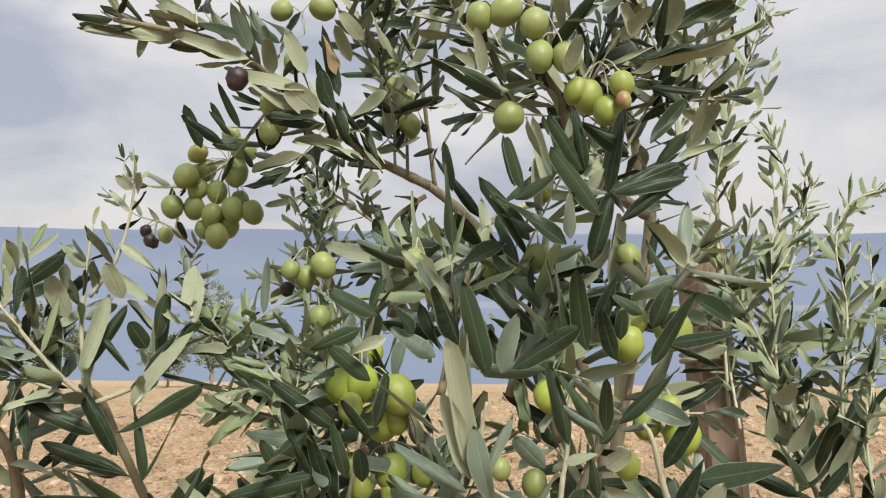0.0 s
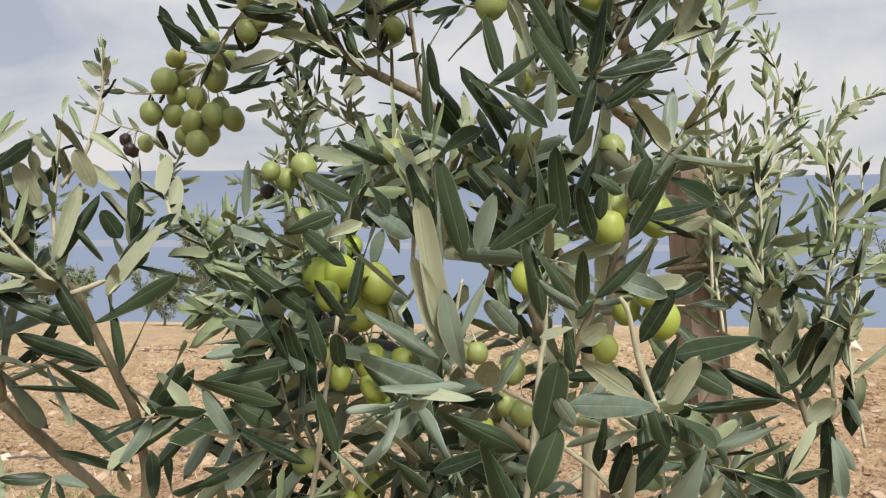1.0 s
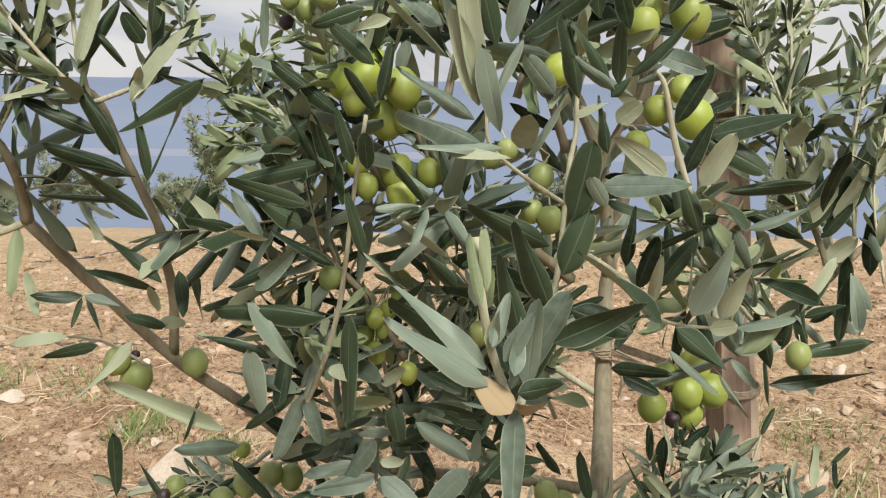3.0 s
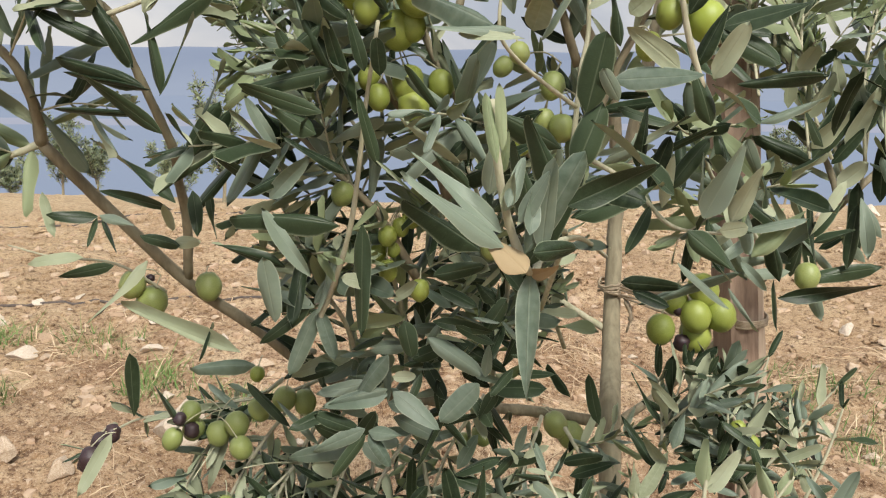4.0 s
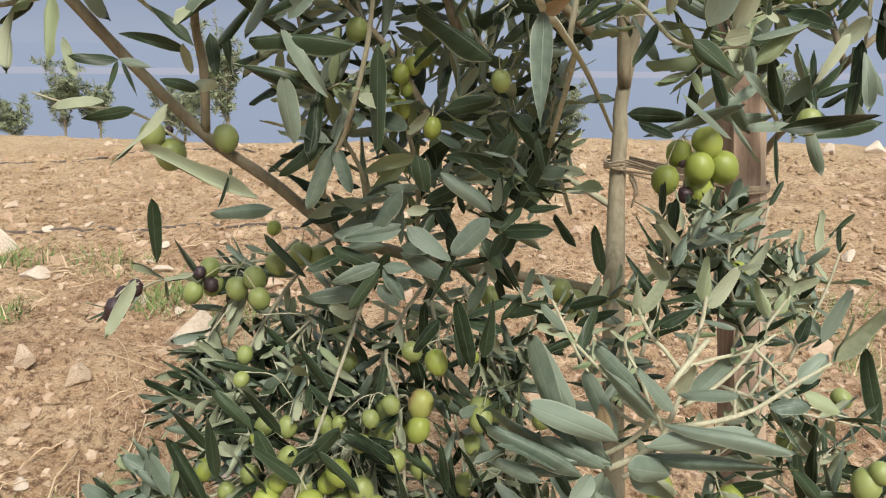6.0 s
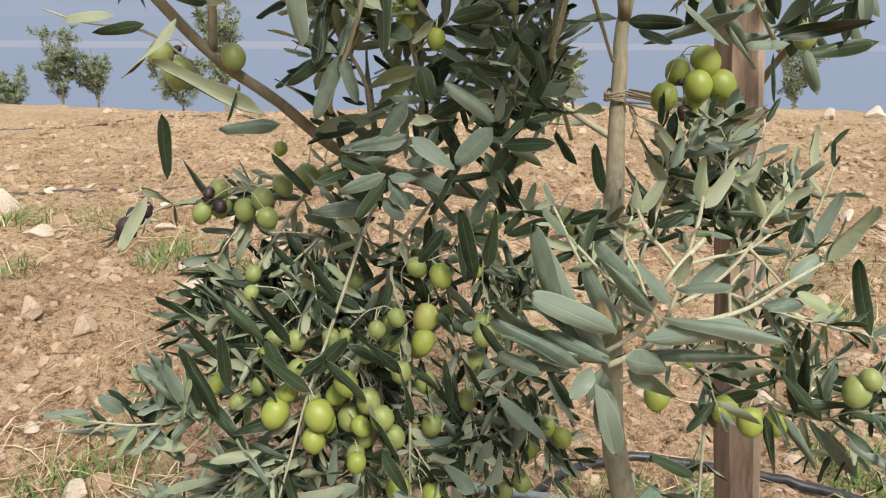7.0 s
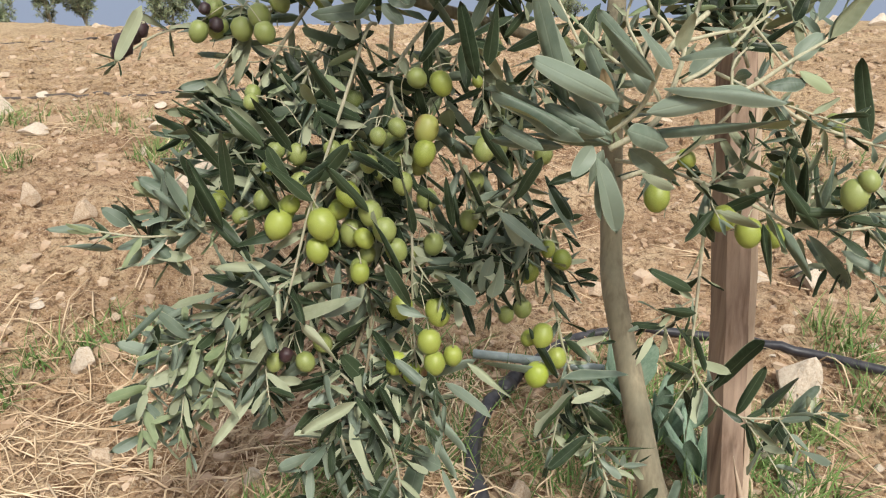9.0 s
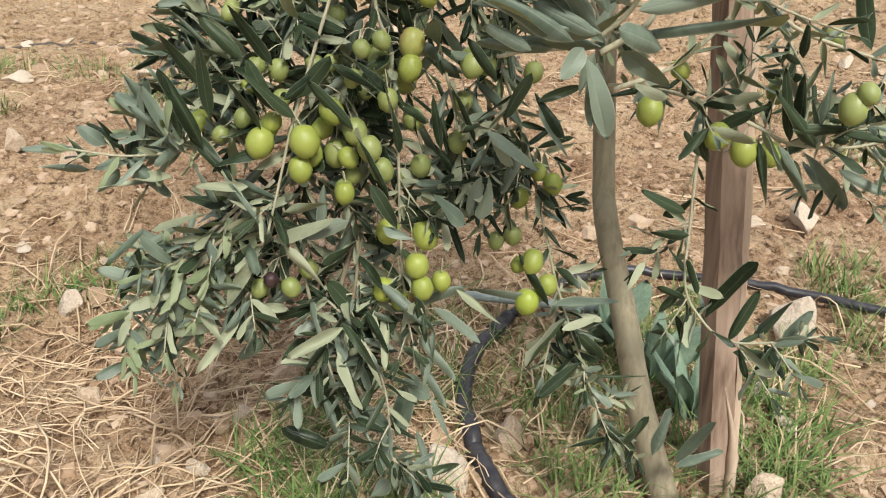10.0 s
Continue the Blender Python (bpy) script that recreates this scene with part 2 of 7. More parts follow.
# haze is mixed into these emission colours, so the surfaces glow by themselves
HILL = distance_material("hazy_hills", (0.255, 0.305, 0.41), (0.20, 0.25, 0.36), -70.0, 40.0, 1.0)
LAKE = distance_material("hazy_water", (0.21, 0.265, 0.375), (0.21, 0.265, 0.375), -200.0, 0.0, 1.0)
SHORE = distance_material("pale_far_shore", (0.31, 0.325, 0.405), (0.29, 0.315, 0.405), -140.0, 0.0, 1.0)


# ---- mesh helpers ----
def mesh_from(name, verts, faces, mats, index=None, uvs=None, smooth=True):
    me = bpy.data.meshes.new(name)
    me.from_pydata(verts, [], faces)
    for m in mats:
        me.materials.append(m)
    if index is not None:
        me.polygons.foreach_set("material_index", np.asarray(index, dtype=np.int32))
    if uvs is not None:
        layer = me.uv_layers.new(name="UVMap")
        layer.data.foreach_set("uv", np.asarray(uvs, dtype=np.float32).ravel())
    me.polygons.foreach_set("use_smooth", np.full(len(me.polygons), smooth))
    me.update()
    return me


def part(name, me, parent, label="", m=None):
    ob = new(name, me)
    ob.parent = parent
    if m is not None:
        ob.matrix_basis = m
    return tagged(ob, label)


def thing(name, label, category, me=None, at=None, group="", kind=""):
    ob = new(name, me)
    if at is not None:
        ob.matrix_basis = at
    return tagged(ob, label, category, group, kind)


def spline(points, per=6):
    """A smooth line through a few points (Catmull-Rom)."""
    p = [Vector(q) for q in points]
    if len(p) == 2:
        return [p[0].lerp(p[1], i / 4) for i in range(5)]
    p = [p[0] * 2 - p[1], *p, p[-1] * 2 - p[-2]]
    out = []
    for i in range(1, len(p) - 2):
        a, b, c, d = p[i - 1:i + 3]
        for k in range(per):
            t = k / per
            out.append(0.5 * (2 * b + (c - a) * t + (2 * a - 5 * b + 4 * c - d) * t * t + (3 * b - a - 3 * c + d) * t ** 3))
    out.append(p[-2].copy())
    return out


def tube(line, radii, sides=8, knots=0.0, seed=0):
    """Verts and faces of a closed tube along a line, with slightly uneven thickness."""
    rng = random.Random(seed)
    verts, faces, n = [], [], len(line)
    side = Vector((0, 0, 1)) if abs((line[-1] - line[0]).normalized().z) < 0.9 else Vector((1, 0, 0))
    for i, p in enumerate(line):
        d = (line[min(i + 1, n - 1)] - line[max(i - 1, 0)]).normalized()
        side = (side - d * side.dot(d)).normalized()
        up = d.cross(side)
        r0 = radii[i] * (1 + knots * rng.uniform(-0.5, 1.0) * (rng.random() < 0.45))
        for k in range(sides):
            a = 2 * math.pi * k / sides
            r = r0 * (1 + knots * 0.35 * rng.uniform(-1, 1))
            verts.append(p + (side * math.cos(a) + up * math.sin(a)) * r)
    for i in range(n - 1):
        for k in range(sides):
            a, b = i * sides + k, i * sides + (k + 1) % sides
            faces.append((a, b, b + sides, a + sides))
    faces.append(tuple(range(sides))[::-1])
    faces.append(tuple(range((n - 1) * sides, n * sides)))
    return verts, faces


def ground_z(x, y):
    """Height of the field: a hollow round the tree, a low rise, then the slope down to the lake."""
    r = math.hypot(x - 0.5, y - 1.2)
    left = min(1.0, max(0.0, 0.5 - (x - 0.5) * 0.9))

    def ease(a, b, v):
        v = min(1.0, max(0.0, (v - a) / (b - a)))
        return v * v * (3 - 2 * v)
    z = 0.19 * (left * ease(0.85, 1.65, r) + (1 - left) * ease(1.7, 4.6, r))
    z += 0.012 * math.sin(x * 2.1 + y * 1.3) * math.sin(y * 1.7 - x * 0.6)
    z -= 0.04 * max(0.0, min(y, 6.3) - 3.0)
    d = max(0.0, y - 6.3 - 0.25 * math.sin(x * 0.9))
    z -= 0.175 * d * d / (d + 0.5)
    return max(z, -100.0)


# ---- ground, field and distance ----
def ground_mesh():
    rings, sectors = [0.0], 640
    r = 0.02
    while r < 5200:
        rings.append(r)
        r += max(0.014, min(r * 0.0125 if r < 8 else r * 0.09, 600))
    verts, faces = [(0.5, 1.2, ground_z(0.5, 1.2))], []
    for r in rings[1:]:
        fine = 1.0 if r < 9 else max(0.0, 1 - (r - 9) / 20)
        for k in range(sectors):
            a = 2 * math.pi * k / sectors
            x, y = 0.5 + r * math.cos(a), 1.2 + r * math.sin(a)
            z = ground_z(x, y)
            if fine:
                p = Vector((x, y, 0))
                z += fine * (0.024 * noise.noise(p * 3.1) + 0.022 * noise.noise(p * 8.0) + 0.014 * noise.noise(p * 26.0) + 0.007 * noise.noise(p * 61.0))
            verts.append((x, y, z))
    for k in range(sectors):
        faces.append((0, 1 + k, 1 + (k + 1) % sectors))
    for i in range(len(rings) - 2):
        for k in range(sectors):
            a, b = 1 + i * sectors + k, 1 + i * sectors + (k + 1) % sectors
            faces.append((a, a + sectors, b + sectors, b))
    return mesh_from("ground", verts, faces, [SOIL])


def surface_z(x, y):
    """The height of the ground with its clods."""
    p = Vector((x, y, 0))
    return ground_z(x, y) + 0.024 * noise.noise(p * 3.1) + 0.022 * noise.noise(p * 8.0) + 0.014 * noise.noise(p * 26.0) + 0.007 * noise.noise(p * 61.0)


thing("ground", "dry stony light-brown tilled soil sloping down to a lake", "ground", ground_mesh(), kind="structure")


def far_hills(name, label, mat, dist, foot, crest, seed, amp, span=4200, deep=500, tail=800):
    verts, faces, n = [], [], 120
    for i in range(n + 1):
        x = -span + 2 * span * i / n
        h = crest + amp * (noise.noise(Vector((x * 0.0009, seed, 0))) + 0.35 * noise.noise(Vector((x * 0.004, seed, 3))) + 0.1 * noise.noise(Vector((x * 0.02, seed, 5))))
        for j in range(7):
            f = j / 6
            fold = 0.06 * deep * noise.noise(Vector((x * 0.004, f * 2, seed + 9)))
            verts.append((x, dist + f * deep + fold, foot + (h - foot) * math.sin(f * math.pi / 2)))
        verts.append((x, dist + deep + tail, foot))
    for i in range(n):
        for j in range(7):
            a = i * 8 + j
            faces.append((a, a + 8, a + 9, a + 1))
    return thing(name, label, "hills", mesh_from(name, verts, faces, [mat]), kind="structure")


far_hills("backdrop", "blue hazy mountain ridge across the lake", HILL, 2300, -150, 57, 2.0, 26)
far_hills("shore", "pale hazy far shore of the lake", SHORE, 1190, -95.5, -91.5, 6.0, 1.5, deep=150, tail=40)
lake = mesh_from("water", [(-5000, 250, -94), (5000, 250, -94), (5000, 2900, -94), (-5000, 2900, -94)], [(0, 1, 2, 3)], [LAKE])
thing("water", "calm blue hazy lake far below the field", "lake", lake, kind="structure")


# ---- leaves ----
def leaf_template(nx, ny, bend, fold, twist, blunt, curl=0.0):
    """A unit leaf along +Y with its upper side to +Z: verts, faces, uvs and side of each face (0 upper, 1 under)."""
    verts, uvs, faces, side = [], [], [], []
    for s in (0, 1):
        for j in range(ny + 1):
            v = j / ny
            if v < 0.05:
                w = 0.075
            else:
                q = (v - 0.05) / 0.95
                w = max(0.02, (1 - abs(2 * q ** blunt - 1) ** 3.0) ** 0.53)
            a = twist * v
            for i in range(nx + 1):
                u = i / nx - 0.5
                x = u * w
                z = -fold * 0.095 * w * (2 * u) ** 2 + 0.012 * w * (1 - min(1, abs(u) * 6)) * -1 - bend * v * v + curl * math.sin(v * 7) * u * 0.05
                z -= s * 0.007 * (1 - (2 * u) ** 2) + (0.002 if s else 0)
                ca, sa = math.cos(a), math.sin(a)
                verts.append((x * ca, v * (1 - 0.25 * bend * v), z + x * sa * 0.22))
                uvs.append((u + 0.5, v))
    m = (nx + 1) * (ny + 1)
    for s in (0, 1):
        for j in range(ny):
            for i in range(nx):
                a = s * m + j * (nx + 1) + i
                for q in ((a, a + 1, a + nx + 2), (a, a + nx + 2, a + nx + 1)):
                    faces.append(q if s == 0 else q[::-1])
                    side.append(s)
    return np.array(verts), faces, np.array(uvs), side


SHAPES = [(0.10, 0.6, 0.5, 0.90, 0.5), (0.22, 0.9, -0.9, 0.84, 1.2), (-0.08, 0.3, 1.2, 0.95, 0.6), (0.30, 1.1, 0.7, 0.88, 1.6), (0.03, 0.5, -0.6, 0.82, 0.9), (0.16, 1.2, 1.6, 0.98, 1.6), (0.12, -0.4, -1.2, 0.9, 1.0)]
FINE = [leaf_template(6, 12, b, f, t, k, c) for b, f, t, k, c in SHAPES]
FAR = [leaf_template(2, 3, b, f, t, k, c) for b, f, t, k, c in SHAPES]
COARSE = [leaf_template(4, 7, b, f, t, k, c) for b, f, t, k, c in SHAPES]
LEAF_MESH = {}
for tone, upper in (("u", UP), ("y", YOUNG), ("b", BLUISH), ("o", DRY)):
    for i, (v, f, uv, s) in enumerate(FINE):
        corner = np.array([uv[k] for face in f for k in face])
        LEAF_MESH[tone, i] = mesh_from("leaf", [tuple(p) for p in v], f, [upper[0], upper[0] if tone in "yo" else DOWN[0]], s, corner)


def leaf_matrix(base, tip, facing, width, roll=0.0):
    y = tip - base
    length = y.length
    y = y / length
    z = facing - y * facing.dot(y)
    if z.length < 0.05:
        z = Vector((0.3, 0.2, 1)) - y * y.dot(Vector((0.3, 0.2, 1)))
    z.normalize()
    z = Matrix.Rotation(roll, 3, y) @ z
    x = y.cross(z)
    m = Matrix((x * width, y * length, z * length)).transposed().to_4x4()
    m.translation = base
    return m


class Plant:
    """A tree under construction: its parts hang under one Empty at its base."""

    def __init__(self, name, label, category, at, seed, group=""):
        self.root = thing(name, label, category, at=Matrix.Translation(at), group=group)
        self.back = self.root.matrix_basis.inverted()
        self.rng = random.Random(seed)
        self.loose = {}
        self.bundle = []
        self.count = 0
        self.open_air = []

    def add(self, name, me, label="", m=None):
        ob = part(name, me, self.root, label, m)
        ob.matrix_parent_inverse = self.back
        return ob

    def shoot(self, name, mat, r0, r1, points, leafy=0, size=55, tones="uuud", start=0.12, sides=8, knots=0.12, droop=0.0, spread=0.9, sprouts=45):
        """A branch through the points (mm), from radius r0 to r1 (mm); leafy: mm between its pairs of leaves."""
        self.count += 1
        line = spline([Vector(p) * 0.001 for p in points])
        n = len(line)
        thin = 0.75 if mat is TWIG else 0.68 if mat is STEM else 1.0
        radii = [0.001 * thin * (r0 + (r1 - r0) * (i / (n - 1)) ** 0.8) for i in range(n)]
        v, f = tube(line, radii, sides, knots, self.count)
        ob = self.add(name, mesh_from(name, v, f, [mat]))
        if leafy:
            if 44 <= size < 70 and line[-1].z > 0.88:
                size, leafy = size * 1.18, leafy * 1.08
            self.dress(line, leafy, size, tones, start, droop, spread)
            if sprouts:
                self.sprout(line, sprouts, leafy, size, tones, droop, spread)
        return ob

    def sprout(self, line, every, leafy, size, tones, droop, spread):
        """Short leafy side twigs, joined into one bundle later."""
        rng = self.rng
        total = sum((q - p).length for p, q in zip(line, line[1:]))
        for _ in range(int(total * 1000 / every)):
            i = rng.randrange(len(line) // 6, len(line) - 1)
            p = line[i].lerp(line[i + 1], rng.random())
            d = (line[i + 1] - line[i]).normalized()
            out = Vector((rng.uniform(-1, 1), rng.uniform(-1, 1), rng.uniform(-0.6, 0.9)))
            out = (out - d * out.dot(d)).normalized()
            way = (d * rng.uniform(0.2, 1.0) + out).normalized() * 0.001 * size * rng.uniform(0.7, 1.7)
            side = spline([p, p + way * 0.5 + Vector((0, 0, rng.uniform(-.006, .006))), p + way], 3)
            v, f = tube(side, [0.0011] * 3 + [0.0008] * (len(side) - 3), 5)
            self.bundle.append((v, f))
            self.dress(side, max(11, leafy * 0.62), size * 0.92, tones, 0.08, droop, spread)

    def dress(self, line, leafy, size, tones, start, droop, spread):
        rng = self.rng
        dist = [0.0]
        for a, b in zip(line, line[1:]):
            dist.append(dist[-1] + (b - a).length)
        total, s, turn = dist[-1], 0.0, rng.uniform(0, 6)
        s = start * total
        while s < total:
            i = max(k for k in range(len(dist)) if dist[k] <= s)
            i = min(i, len(line) - 2)
            f = (s - dist[i]) / max(1e-6, dist[i + 1] - dist[i])
            p = line[i].lerp(line[i + 1], f)
            d = (line[i + 1] - line[i]).normalized()
            a = d.cross(Vector((0.13, 0.2, 1))).normalized()
            near_tip = s / total
            for half in (0, 1):
                if rng.random() < 0.12:
                    continue
                out = Matrix.Rotation(turn + half * math.pi + rng.uniform(-0.4, 0.4), 3, d) @ a
                way = (d * rng.uniform(0.35, 1.0) + out * spread * rng.uniform(0.7, 1.2) + Vector((0, 0, -droop * rng.uniform(0.4, 1.5)))).normalized()
                length = 0.001 * size * rng.uniform(0.62, 1.25) * (1 - 0.45 * max(0, near_tip - 0.7) / 0.3)
                tone = rng.choice(tones)
                facing = (d * 0.5 + Vector((0.1, -0.6, 0.6)) * rng.uniform(0.2, 1.4) + Vector((rng.uniform(-.8, .8), rng.uniform(-.7, .7), rng.uniform(-.8, .8))))
                if tone == "d":
                    tone, facing = "u", -facing
                self.loose_leaf(p, p + way * length, facing, length * (rng.uniform(0.14, 0.20) if size > 57 else rng.uniform(0.15, 0.22) if size > 45 else rng.uniform(0.17, 0.26)), tone)
            turn += 1.57 + rng.uniform(-0.3, 0.3)
            s += 0.00075 * leafy * rng.uniform(0.7, 1.3)
        tip = line[-1] - line[-2]
        for k in range(2):
            way = (tip.normalized() + Vector([rng.uniform(-.35, .35) for _ in range(3)])).normalized()
            self.loose_leaf(line[-1], line[-1] + way * size * 0.0006, Vector((0, -0.4, 1)), size * 0.00011, "y" if "y" in tones else tones[0].replace("d", "u"))

    def loose_leaf(self, base, tip, facing, width, tone):
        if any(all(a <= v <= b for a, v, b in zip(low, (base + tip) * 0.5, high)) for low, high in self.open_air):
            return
        m = leaf_matrix(base, tip, facing, width, self.rng.uniform(-0.5, 0.5))
        self.loose.setdefault((tone, self.rng.randrange(len(COARSE))), []).append(np.array(m))

    def leaf(self, bx, by, bz, tx, ty, tz, tone="u", width=0.0, roll=0.0):
        """One leaf from its base to its tip (mm). Tones: u upper side shown, d underside, b waxy grey, y young."""
        b, t = Vector((bx, by, bz)) * 0.001, Vector((tx, ty, tz)) * 0.001
        self.count += 1
        rng = random.Random(self.count * 7 + 3)
        length = (t - b).length
        facing = Vector((rng.uniform(-0.3, 0.3), -1.0, rng.uniform(0.2, 0.9)))
        if tone == "d":
            facing = -facing
        wide = 0.001 * width if width else min(0.018, max(0.007, length * rng.uniform(0.185, 0.235)))
        m = leaf_matrix(b, t, facing, wide, roll + rng.uniform(-0.45, 0.45))
        return self.add("leaf", LEAF_MESH[{"d": "u"}.get(tone, tone), rng.randrange(len(FINE))], m=m)

    def spray(self, bx, by, bz, tx, ty, tz, tone="u", width=0.0):
        """A leaf that joins the mass of foliage."""
        b, t = Vector((bx, by, bz)) * 0.001, Vector((tx, ty, tz)) * 0.001
        facing = Vector((self.rng.uniform(-0.3, 0.3), -1.0, self.rng.uniform(0.2, 0.9))) * (-1 if tone == "d" else 1)
        self.loose_leaf(b, t, facing, 0.001 * width if width else (t - b).length * self.rng.uniform(0.17, 0.23), "u" if tone in "do" else tone)

    def rosette(self, x, y, z, length, n, tones="ubbd"):
        """A shoot tip that points outwards: leaves (mm) spread round one node."""
        rng = self.rng
        p = Vector((x, y, z)) * 0.001
        turn = rng.uniform(0, 6)
        for k in range(n):
            a = turn + k * 2.4 + rng.uniform(-0.3, 0.3)
            way = Vector((math.cos(a), -rng.uniform(-0.5, 1.1), math.sin(a) * 0.8 + 0.35)).normalized()
            tone = rng.choice(tones)
            size = 0.001 * length * rng.uniform(0.6, 1.1)
            facing = Vector((rng.uniform(-.4, .4), -0.8, 0.6)) * (-1 if tone == "d" else 1)
            q = p + Vector((rng.uniform(-.3, .3), rng.uniform(-.4, .4), rng.uniform(-.5, .5))) * 0.001 * length
            self.loose_leaf(q, q + way * size, facing, size * rng.uniform(0.19, 0.26), "u" if tone == "d" else tone)

    def olive(self, x, y, z, d, nx=0, ny=0, nz=0, kind="g"):
        """An olive by its middle and width (mm), on a stalk from the node n."""
        self.count += 1
        rng = random.Random(self.count * 5 + 1)
        c = Vector((x, y, z)) * 0.001
        d *= 0.00108
        node = Vector((nx, ny, nz)) * 0.001 if nz else c + Vector((rng.uniform(-.3, .3) * d, rng.uniform(0, .6) * d, d * rng.uniform(1.0, 1.5)))
        axis = (node - c).normalized() * 0.6 + Vector((rng.uniform(-.35, .35), rng.uniform(-.35, .35), 0.8))
        q = axis.to_track_quat("Z", "Y")
        m = Matrix.LocRotScale(c, q, Vector((d, d, d * rng.uniform(1.1, 1.24))))
        ob = self.add("olive", OLIVE_MESH[kind], OLIVE_LABEL.get(kind, ""), m)
        top = m @ Vector((0, 0, 0.47))
        mid = top.lerp(node, 0.5) + axis.normalized() * 0.2 * (node - top).length
        v, f = tube(spline([top, mid, node], 4), [0.0011] + [0.0006] * 8, 6)
        st = part("stalk", mesh_from("stalk", v, f, [STEM]), ob)
        st.matrix_parent_inverse = m.inverted()
        return ob

    def finish(self, name="foliage", shapes=COARSE):
        """Joins the leaves that were not placed one by one."""
        allv, allf, alluv, alls, n = [], [], [], [], 0
        slot = {"u": 0, "b": 2, "y": 3}
        for (tone, i), ms in self.loose.items():
            v, f, uv, s = shapes[i]
            f, s = np.array(f), np.array(s)
            hom = np.c_[v, np.ones(len(v))]
            corner = uv[f.ravel()]
            for m in ms:
                allv.append(hom @ m[:3].T)
                allf.append(f + n)
                alluv.append(corner)
                alls.append(np.where(s == 0, slot[tone], 3 if tone == "y" else 1))
                n += len(v)
        me = mesh_from(name, np.concatenate(allv).tolist(), np.concatenate(allf).tolist(), [UP[1], DOWN[1], BLUISH[1], YOUNG[1]], np.concatenate(alls), np.concatenate(alluv))
        verts, faces = [], []
        for v, f in self.bundle:
            faces += [tuple(i + len(verts) for i in q) for q in f]
            verts += v
        tagged(self.add("side_twig_tangle", mesh_from("side_twig_tangle", verts, faces, [STEM])), kind="stuff")
        return tagged(self.add(name, me, "narrow grey-green leaves with silvery undersides"), kind="stuff")


def olive_mesh(mat, wrinkle=0.0, seed=0):
    verts, faces, rows, seg = [], [], 11, 16
    for j in range(rows + 1):
        th = math.pi * j / rows
        for k in range(seg):
            a = 2 * math.pi * k / seg
            r = 0.5 * math.sin(th) ** 0.92 if 0 < j < rows else 0.012
            z = 0.5 * math.cos(th)
            if z > 0.4:
                z -= 0.16 * (z - 0.4) * 1.8
            if z < -0.46:
                z -= 0.02
            w = 1 + wrinkle * noise.noise(Vector((math.cos(a) * 2.2, math.sin(a) * 2.2, z * 5 + seed)))
            verts.append((r * w * math.cos(a), r * w * math.sin(a), z))
    for j in range(rows):
        for k in range(seg):
            a, b = j * seg + k, j * seg + (k + 1) % seg
            faces.append((a, a + seg, b + seg, b))
    faces.append(tuple(range(seg)))
    faces.append(tuple(range(rows * seg, (rows + 1) * seg))[::-1])
    return mesh_from("olive", verts, faces, [mat])


OLIVE_MESH = {"g": olive_mesh(OLIVE_GREEN, 0.09), "m": olive_mesh(OLIVE_DULL, 0.09, 2), "y": olive_mesh(OLIVE_YELLOW, 0.07, 7), "p": olive_mesh(OLIVE_PINK, 0.05), "k": olive_mesh(OLIVE_BLACK, 0.32, 4)}
OLIVE_LABEL = {"p": "olive blushing pink-brown", "k": "shrivelled black olive", "y": "yellow-green olive"}


# ---- the olive tree ----
tree = Plant("olive_tree", "young green olive tree laden with green olives, tied to a stake", "olive tree", (0.61, 1.078, 0.0), 11)
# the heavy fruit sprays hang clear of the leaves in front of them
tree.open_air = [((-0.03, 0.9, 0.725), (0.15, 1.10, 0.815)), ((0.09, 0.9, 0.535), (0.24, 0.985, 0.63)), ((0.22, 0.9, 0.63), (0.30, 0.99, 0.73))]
tree.shoot("trunk", BARK, 22, 6, [(608, 1068, -1), (566, 1100, 139), (536, 1150, 281), (510, 1190, 397), (505, 1220, 475), (497, 1262, 717), (503, 1300, 772), (506, 1330, 826), (510, 1355, 914), (514, 1365, 989), (568, 1380, 1333), (557, 1380, 1401), (543, 1370, 1474)], sides=16, knots=0.05)
tree.shoot("limb", LIMB, 8, 3, [(544, 1370, 1459), (519, 1350, 1551), (507, 1330, 1618), (496, 1300, 1678)], leafy=40, size=60, tones="uudbb")
tree.shoot("limb", LIMB, 7.5, 5.5, [(497, 1265, 711), (406, 1240, 737), (340, 1200, 761), (229, 1140, 802), (157, 1100, 840), (94, 1085, 897), (30, 1080, 945), (-34, 1060, 1022), (-79, 1033, 1088)])
tree.shoot("limb", LIMB, 6, 3, [(-79, 1033, 1088), (-74, 1020, 1118), (-75, 1000, 1153), (-88, 990, 1175), (-104, 970, 1202)], leafy=30, size=60, tones="uudbb")
tree.shoot("branch", TWIG, 5, 3, [(-79, 1033, 1088), (-103, 1020, 1078), (-142, 1000, 1070)], leafy=24, size=52, tones="ubbdy")
tree.shoot("branch", LIMB, 5, 3, [(29, 1080, 951), (37, 1065, 1011), (39, 1045, 1052), (49, 1010, 1085), (41, 990, 1126), (33, 975, 1160), (27, 955, 1196), (16, 945, 1207)])
tree.shoot("twig", TWIG, 3, 1.5, [(27, 945, 1194), (6, 930, 1220), (-15, 920, 1251), (-32, 920, 1272)], leafy=26, size=45, tones="bdyu")
tree.shoot("twig", TWIG, 3, 1.2, [(25, 945, 1198), (15, 950, 1243), (13, 960, 1287), (14, 965, 1318), (14, 970, 1332)], leafy=24, size=30, tones="bdyd", sprouts=0)
